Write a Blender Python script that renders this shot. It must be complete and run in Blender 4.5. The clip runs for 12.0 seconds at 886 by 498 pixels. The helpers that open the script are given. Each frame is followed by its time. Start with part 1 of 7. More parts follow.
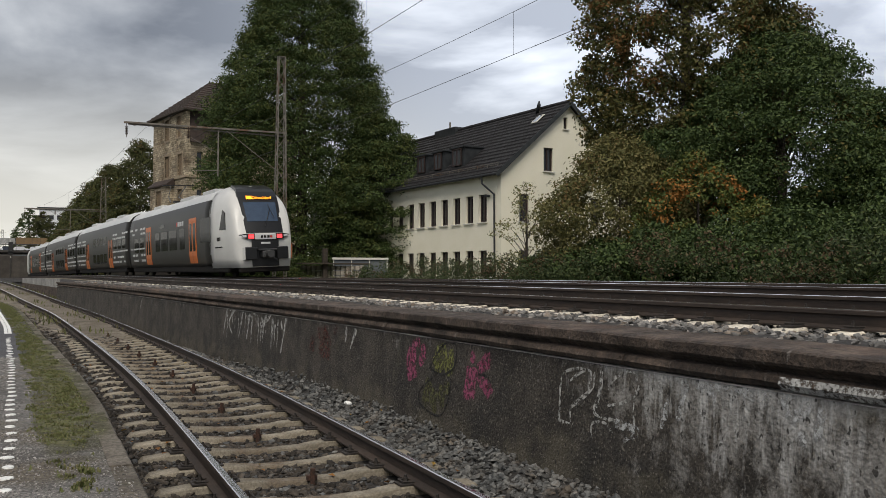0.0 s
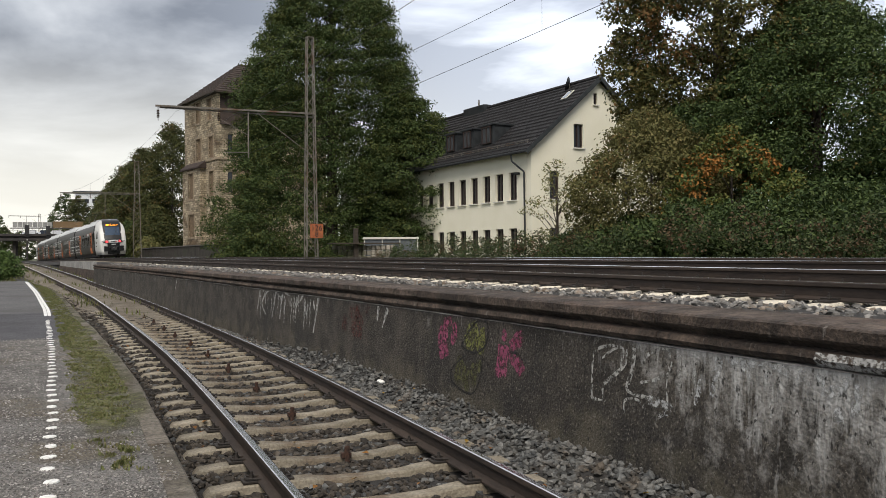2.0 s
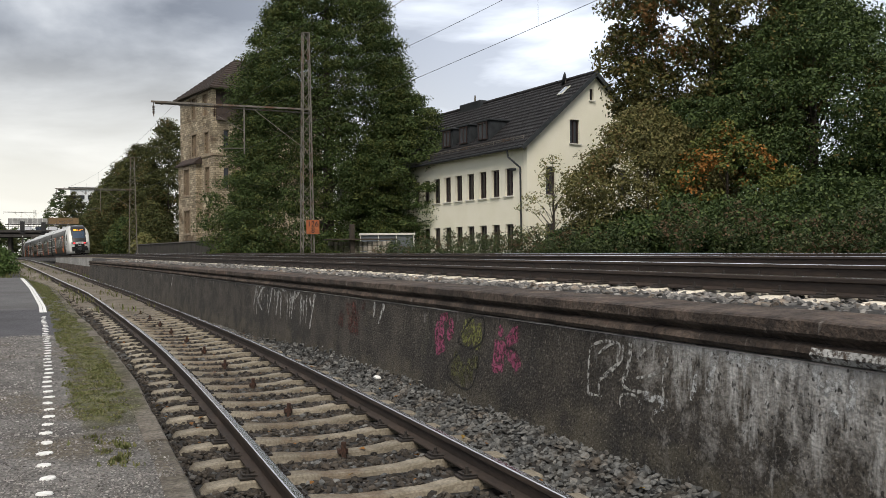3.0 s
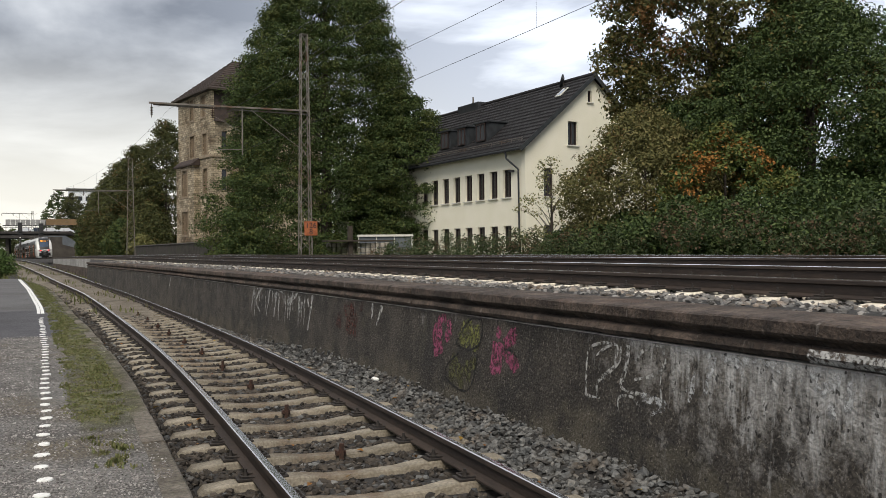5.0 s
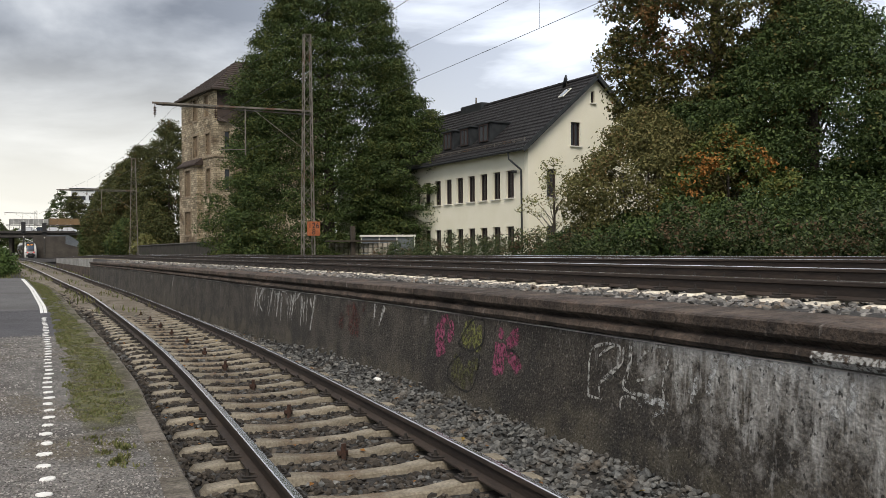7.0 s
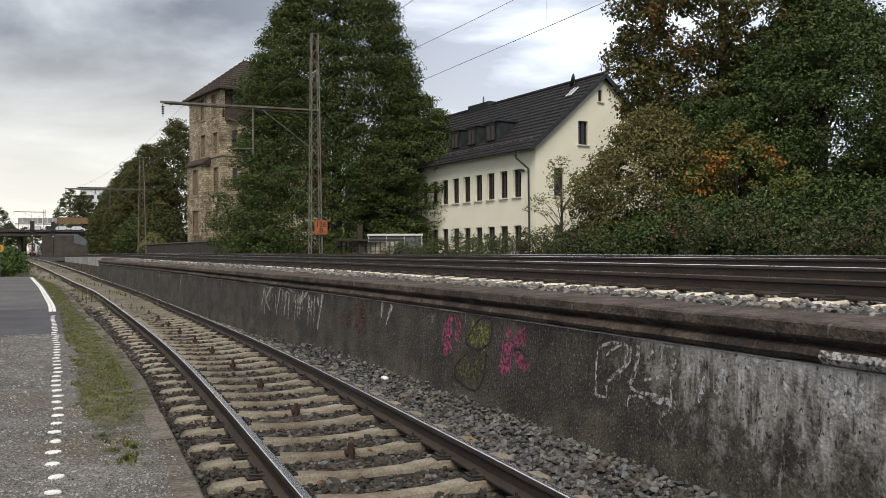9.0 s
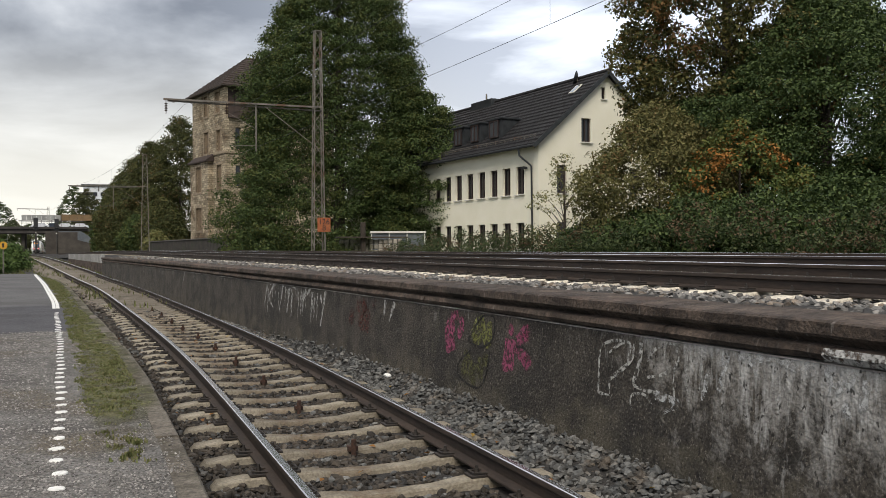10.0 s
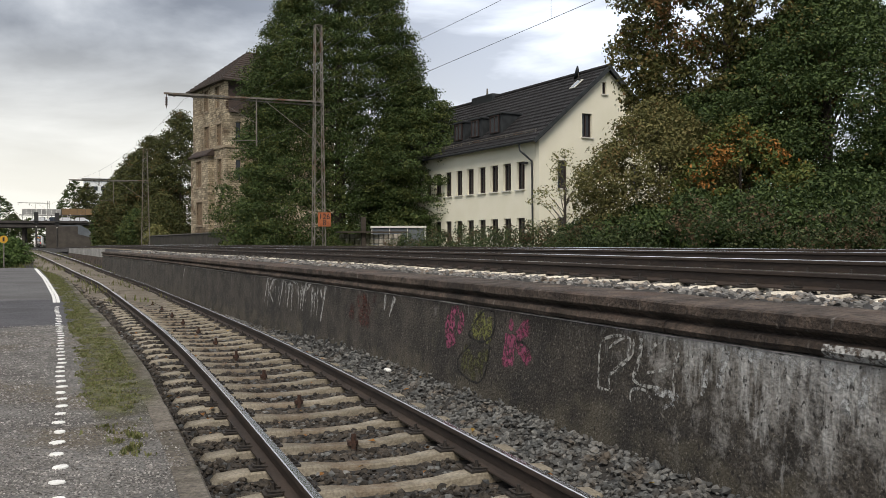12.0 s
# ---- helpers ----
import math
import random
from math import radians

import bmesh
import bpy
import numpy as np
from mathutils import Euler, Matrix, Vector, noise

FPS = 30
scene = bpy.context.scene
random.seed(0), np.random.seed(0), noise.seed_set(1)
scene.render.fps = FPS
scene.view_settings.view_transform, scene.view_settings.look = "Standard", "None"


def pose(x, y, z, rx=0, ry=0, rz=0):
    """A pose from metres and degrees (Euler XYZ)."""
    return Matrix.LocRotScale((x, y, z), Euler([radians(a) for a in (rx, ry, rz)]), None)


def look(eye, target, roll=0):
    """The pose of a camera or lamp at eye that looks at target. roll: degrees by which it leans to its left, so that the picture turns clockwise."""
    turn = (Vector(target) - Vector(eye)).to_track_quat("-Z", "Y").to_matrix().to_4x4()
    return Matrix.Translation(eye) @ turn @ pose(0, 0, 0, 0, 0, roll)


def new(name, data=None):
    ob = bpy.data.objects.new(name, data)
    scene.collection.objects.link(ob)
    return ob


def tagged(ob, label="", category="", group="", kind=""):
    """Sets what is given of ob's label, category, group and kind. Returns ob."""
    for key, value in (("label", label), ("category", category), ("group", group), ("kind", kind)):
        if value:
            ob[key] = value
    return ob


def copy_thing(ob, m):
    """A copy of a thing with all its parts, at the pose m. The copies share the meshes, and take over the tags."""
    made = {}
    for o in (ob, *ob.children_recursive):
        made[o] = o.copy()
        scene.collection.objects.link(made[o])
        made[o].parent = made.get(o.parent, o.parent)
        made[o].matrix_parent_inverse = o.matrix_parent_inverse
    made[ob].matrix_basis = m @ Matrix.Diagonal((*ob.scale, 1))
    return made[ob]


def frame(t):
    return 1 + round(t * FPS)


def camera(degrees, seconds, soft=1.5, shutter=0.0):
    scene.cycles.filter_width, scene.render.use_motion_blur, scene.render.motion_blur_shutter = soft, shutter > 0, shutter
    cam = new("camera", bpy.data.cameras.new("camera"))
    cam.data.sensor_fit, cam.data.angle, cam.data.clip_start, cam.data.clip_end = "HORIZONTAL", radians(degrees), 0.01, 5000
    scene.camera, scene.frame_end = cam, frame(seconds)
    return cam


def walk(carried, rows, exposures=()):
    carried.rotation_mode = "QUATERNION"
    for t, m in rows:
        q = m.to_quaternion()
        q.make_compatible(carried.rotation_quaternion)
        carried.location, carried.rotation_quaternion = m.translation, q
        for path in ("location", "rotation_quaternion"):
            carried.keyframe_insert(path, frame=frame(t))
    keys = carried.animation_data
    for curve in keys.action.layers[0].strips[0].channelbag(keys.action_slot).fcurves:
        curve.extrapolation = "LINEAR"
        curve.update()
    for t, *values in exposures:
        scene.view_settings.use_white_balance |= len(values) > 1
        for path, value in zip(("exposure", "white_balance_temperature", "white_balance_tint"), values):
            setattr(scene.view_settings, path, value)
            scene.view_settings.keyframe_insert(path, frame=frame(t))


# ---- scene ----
EYE = (0.0, 0.0, 1.587)
cam = camera(55.0, 12.0, soft=0.5)
PATH = [
    (0.0, -24.451, 1.815, 0.173), (0.5, -23.4, 1.339, 0.029), (1.0, -22.844, 0.905, -0.26), (1.5, -22.432, 0.68, -0.42),
    (2.0, -22.402, 0.382, -0.488), (2.5, -22.544, 0.163, -0.57), (3.0, -22.647, 0.099, -0.558), (5.0, -22.779, 0.203, -0.51),
    (5.5, -22.582, 0.15, -0.521), (6.0, -22.386, 0.097, -0.464), (6.5, -22.561, 0.105, -0.341), (7.0, -22.604, 0.234, -0.372),
    (9.0, -22.119, 0.166, -0.346), (9.5, -21.947, 0.111, -0.359), (10.0, -21.923, -0.012, -0.301), (10.5, -22.026, -0.163, -0.174),
    (11.0, -21.99, -0.225, -0.139), (11.5, -21.927, -0.229, -0.171), (12.0, -21.9, -0.35, -0.17),
]


def aim(yaw, pitch, roll):
    """A camera pose at the eye: yaw to the left of +y, pitch up, roll, in degrees."""
    a, b = radians(yaw), radians(pitch)
    ahead = Vector((-math.sin(a) * math.cos(b), math.cos(a) * math.cos(b), math.sin(b)))
    return look(EYE, Vector(EYE) + ahead * 10, roll)


walk(cam, [(t, aim(y, p, r)) for t, y, p, r in PATH], exposures=[(0.0, -0.36, 6680, 10), (0.5, -0.18, 6680, 10), (1.5, -0.03, 6680, 10), (12.0, -0.03, 6680, 10)])

# ---------------------------------------------------------------- light
SUN_EL, SUN_AZ = 50.0, -150.0


def make_world():
    w = bpy.data.worlds.new("sky")
    scene.world = w
    w.use_nodes = True
    nt = w.node_tree
    n, l = nt.nodes, nt.links
    n.clear()
    out = n.new("ShaderNodeOutputWorld")
    bg = n.new("ShaderNodeBackground")
    sky = n.new("ShaderNodeTexSky")
    sky.sky_type = "NISHITA"
    sky.sun_disc = False
    sky.sun_elevation = radians(SUN_EL)
    sky.sun_rotation = radians(SUN_AZ)
    tc = n.new("ShaderNodeTexCoord")
    # clouds lie in a high flat layer: divide the direction by its height
    sep = n.new("ShaderNodeSeparateXYZ")
    l.new(tc.outputs["Generated"], sep.inputs[0])
    hz = n.new("ShaderNodeMath"); hz.operation = "ADD"; hz.inputs[1].default_value = 0.16
    ab = n.new("ShaderNodeMath"); ab.operation = "ABSOLUTE"
    l.new(sep.outputs[2], ab.inputs[0]); l.new(ab.outputs[0], hz.inputs[0])
    dv = n.new("ShaderNodeVectorMath"); dv.operation = "DIVIDE"
    cmb = n.new("ShaderNodeCombineXYZ")
    for k in range(3):
        l.new(hz.outputs[0], cmb.inputs[k])
    l.new(tc.outputs["Generated"], dv.inputs[0]); l.new(cmb.outputs[0], dv.inputs[1])
    no = n.new("ShaderNodeTexNoise")
    no.inputs["Scale"].default_value = 0.95; no.inputs["Detail"].default_value = 7; no.inputs["Roughness"].default_value = 0.52
    no.inputs["Distortion"].default_value = 0.25
    mp = n.new("ShaderNodeMapping"); mp.inputs["Location"].default_value = (3.7, 1.4, 0.0)
    l.new(dv.outputs[0], mp.inputs[0]); l.new(mp.outputs[0], no.inputs["Vector"])
    rp = n.new("ShaderNodeValToRGB")
    e = rp.color_ramp.elements
    e[0].position, e[0].color = 0.42, (0.24, 0.265, 0.315, 1)
    e[1].position, e[1].color = 0.60, (0.70, 0.74, 0.80, 1)
    m = e.new(0.5); m.color = (0.42, 0.455, 0.515, 1)
    l.new(no.outputs["Fac"], rp.inputs[0])
    # the layer thins towards the horizon and lets more daylight through
    gl = n.new("ShaderNodeMapRange"); gl.interpolation_type = "SMOOTHSTEP"
    gl.inputs[1].default_value, gl.inputs[2].default_value = 0.27, 0.04
    gl.inputs[4].default_value = 0.86
    l.new(ab.outputs[0], gl.inputs[0])
    # and is thinnest down the line
    dot = n.new("ShaderNodeVectorMath"); dot.operation = "DOT_PRODUCT"
    dot.inputs[1].default_value = Vector((-0.04, 0.99, 0.09)).normalized()
    l.new(tc.outputs["Generated"], dot.inputs[0])
    g2 = n.new("ShaderNodeMapRange"); g2.interpolation_type = "SMOOTHSTEP"
    g2.inputs[1].default_value, g2.inputs[2].default_value = 0.87, 0.985
    l.new(dot.outputs["Value"], g2.inputs[0])
    hc = n.new("ShaderNodeMix"); hc.data_type = "RGBA"
    hc.inputs["A"].default_value, hc.inputs["B"].default_value = (0.80, 0.84, 0.88, 1), (1.02, 1.0, 0.92, 1)
    l.new(g2.outputs[0], hc.inputs["Factor"])
    glow = n.new("ShaderNodeMix"); glow.data_type = "RGBA"
    l.new(gl.outputs[0], glow.inputs["Factor"]); l.new(rp.outputs[0], glow.inputs["A"])
    l.new(hc.outputs["Result"], glow.inputs["B"])
    # broken, brighter cloud to the right of the line
    d3 = n.new("ShaderNodeVectorMath"); d3.operation = "DOT_PRODUCT"
    d3.inputs[1].default_value = Vector((0.72, 0.62, 0.30)).normalized()
    l.new(tc.outputs["Generated"], d3.inputs[0])
    g3 = n.new("ShaderNodeMapRange"); g3.interpolation_type = "SMOOTHSTEP"
    g3.inputs[1].default_value, g3.inputs[2].default_value = 0.72, 0.99
    g3.inputs[3].default_value, g3.inputs[4].default_value = 1.0, 2.7
    l.new(d3.outputs["Value"], g3.inputs[0])
    br = n.new("ShaderNodeVectorMath"); br.operation = "SCALE"
    l.new(rp.outputs[0], br.inputs[0]); l.new(g3.outputs[0], br.inputs["Scale"])
    l.new(br.outputs[0], glow.inputs["A"])
    # a little of the clear sky behind
    sc = n.new("ShaderNodeVectorMath"); sc.operation = "SCALE"; sc.inputs["Scale"].default_value = 0.012
    l.new(sky.outputs[0], sc.inputs[0])
    ad = n.new("ShaderNodeVectorMath"); ad.operation = "ADD"
    l.new(glow.outputs["Result"], ad.inputs[0]); l.new(sc.outputs[0], ad.inputs[1])
    l.new(ad.outputs[0], bg.inputs[0])
    bg.inputs[1].default_value = 1.0
    l.new(bg.outputs[0], out.inputs[0])


make_world()
sun = new("sun", bpy.data.lights.new("sun", "SUN"))
sun.data.energy, sun.data.angle, sun.data.color = 3.2, radians(35), (1.0, 0.93, 0.83)
_d = Vector((math.sin(radians(SUN_AZ)) * math.cos(radians(SUN_EL)), math.cos(radians(SUN_AZ)) * math.cos(radians(SUN_EL)), math.sin(radians(SUN_EL))))
sun.matrix_world = look(_d * 100, (0, 0, 0))


# ---------------------------------------------------------------- materials
def mat(name, c1, c2, scale=3.0, rough=0.8, bump=0.0, bscale=None, metal=0.0, c3=None, fine=40.0, finefac=0.35, rand=0.0, island=0.0, stretch=(1, 1, 1), spec=0.5):
    """A surface of two colours mottled at two scales, with stains c3, relief, and a shift of tone per object or per piece."""
    m = bpy.data.materials.new(name)
    m.use_nodes = True
    nt = m.node_tree
    n, l = nt.nodes, nt.links
    b = n["Principled BSDF"]
    b.inputs["Roughness"].default_value, b.inputs["Metallic"].default_value = rough, metal
    b.inputs["Specular IOR Level"].default_value = spec
    tc = n.new("ShaderNodeTexCoord")
    mp = n.new("ShaderNodeMapping"); mp.inputs["Scale"].default_value = stretch
    l.new(tc.outputs["Object"], mp.inputs[0])
    a = n.new("ShaderNodeTexNoise"); a.inputs["Scale"].default_value = scale; a.inputs["Detail"].default_value = 6
    f = n.new("ShaderNodeTexNoise"); f.inputs["Scale"].default_value = fine; f.inputs["Detail"].default_value = 3
    l.new(mp.outputs[0], a.inputs["Vector"]); l.new(mp.outputs[0], f.inputs["Vector"])
    r = n.new("ShaderNodeMapRange"); r.inputs[1].default_value, r.inputs[2].default_value = 0.35, 0.65
    l.new(a.outputs["Fac"], r.inputs[0])
    mx = n.new("ShaderNodeMix"); mx.data_type = "RGBA"
    mx.inputs["A"].default_value, mx.inputs["B"].default_value = (*c1, 1), (*c2, 1)
    l.new(r.outputs[0], mx.inputs["Factor"])
    col = mx.outputs["Result"]
    if c3:
        s = n.new("ShaderNodeTexNoise"); s.inputs["Scale"].default_value = scale * 0.37; s.inputs["Detail"].default_value = 8; s.inputs["Roughness"].default_value = 0.65
        l.new(mp.outputs[0], s.inputs["Vector"])
        sr = n.new("ShaderNodeMapRange"); sr.inputs[1].default_value, sr.inputs[2].default_value = 0.52, 0.62
        l.new(s.outputs["Fac"], sr.inputs[0])
        m3 = n.new("ShaderNodeMix"); m3.data_type = "RGBA"; m3.inputs["B"].default_value = (*c3, 1)
        l.new(sr.outputs[0], m3.inputs["Factor"]); l.new(col, m3.inputs["A"])
        col = m3.outputs["Result"]
    # fine grain and the shift of tone, as a factor on the colour
    fr = n.new("ShaderNodeMapRange"); fr.inputs[1].default_value, fr.inputs[2].default_value = 0.25, 0.75
    fr.inputs[3].default_value, fr.inputs[4].default_value = 1 - finefac, 1 + finefac
    l.new(f.outputs["Fac"], fr.inputs[0])
    val = fr.outputs[0]
    for amount, kind in ((rand, "o"), (island, "i")):
        if amount:
            if kind == "o":
                src = n.new("ShaderNodeObjectInfo").outputs["Random"]
            else:
                src = n.new("ShaderNodeNewGeometry").outputs["Random Per Island"]
            q = n.new("ShaderNodeMapRange"); q.inputs[3].default_value, q.inputs[4].default_value = 1 - amount, 1 + amount
            l.new(src, q.inputs[0])
            mm = n.new("ShaderNodeMath"); mm.operation = "MULTIPLY"
            l.new(val, mm.inputs[0]); l.new(q.outputs[0], mm.inputs[1])
            val = mm.outputs[0]
    sc = n.new("ShaderNodeVectorMath"); sc.operation = "SCALE"
    l.new(col, sc.inputs[0]); l.new(val, sc.inputs["Scale"])
    l.new(sc.outputs[0], b.inputs["Base Color"])
    if bump:
        bp = n.new("ShaderNodeBump"); bp.inputs["Strength"].default_value = min(1.0, bump); bp.inputs["Distance"].default_value = 0.02
        bn = n.new("ShaderNodeTexNoise"); bn.inputs["Scale"].default_value = bscale or fine; bn.inputs["Detail"].default_value = 5
        l.new(mp.outputs[0], bn.inputs["Vector"]); l.new(bn.outputs["Fac"], bp.inputs["Height"]); l.new(bp.outputs[0], b.inputs["Normal"])
    return m


def leafy(name, cols, rough=0.65, autumn=None, amount=0.0, patch=0.35):
    """Leaves: a colour per leaf from a row of greens; patches of autumn colour."""
    m = bpy.data.materials.new(name)
    m.use_nodes = True
    nt = m.node_tree
    n, l = nt.nodes, nt.links
    b = n["Principled BSDF"]
    b.inputs["Roughness"].default_value = rough
    b.inputs["Specular IOR Level"].default_value = 0.3
    g = n.new("ShaderNodeNewGeometry")
    rp = n.new("ShaderNodeValToRGB")
    e = rp.color_ramp.elements
    e[0].position, e[0].color = 0.0, (*cols[0], 1)
    e[1].position, e[1].color = 1.0, (*cols[-1], 1)
    for k, c in enumerate(cols[1:-1]):
        x = e.new((k + 1) / (len(cols) - 1)); x.color = (*c, 1)
    l.new(g.outputs["Random Per Island"], rp.inputs[0])
    col = rp.outputs[0]
    if autumn:
        tc = n.new("ShaderNodeTexCoord")
        no = n.new("ShaderNodeTexNoise"); no.inputs["Scale"].default_value = patch; no.inputs["Detail"].default_value = 4
        l.new(tc.outputs["Object"], no.inputs["Vector"])
        ad = n.new("ShaderNodeMath"); ad.operation = "MULTIPLY_ADD"; ad.inputs[1].default_value = 0.25
        l.new(g.outputs["Random Per Island"], ad.inputs[0]); l.new(no.outputs["Fac"], ad.inputs[2])
        q = n.new("ShaderNodeMapRange"); q.inputs[1].default_value, q.inputs[2].default_value = 0.80 - amount, 0.84 - amount
        l.new(ad.outputs[0], q.inputs[0])
        mx = n.new("ShaderNodeMix"); mx.data_type = "RGBA"; mx.inputs["B"].default_value = (*autumn, 1)
        l.new(q.outputs[0], mx.inputs["Factor"]); l.new(col, mx.inputs["A"])
        col = mx.outputs["Result"]
    l.new(col, b.inputs["Base Color"])
    tr = n.new("ShaderNodeBsdfTranslucent")
    l.new(col, tr.inputs[0])
    ms = n.new("ShaderNodeMixShader"); ms.inputs[0].default_value = 0.16
    l.new(b.outputs[0], ms.inputs[1]); l.new(tr.outputs[0], ms.inputs[2])
    l.new(ms.outputs[0], n["Material Output"].inputs[0])
    return m


def plain(name, c, rough=0.5, metal=0.0, emit=None, strength=0.0):
    m = mat(name, c, tuple(x * 0.88 for x in c), 4.0, rough, metal=metal, finefac=0.08)
    if emit:
        b = m.node_tree.nodes["Principled BSDF"]
        b.inputs["Emission Color"].default_value = (*emit, 1)
        b.inputs["Emission Strength"].default_value = strength
    return m


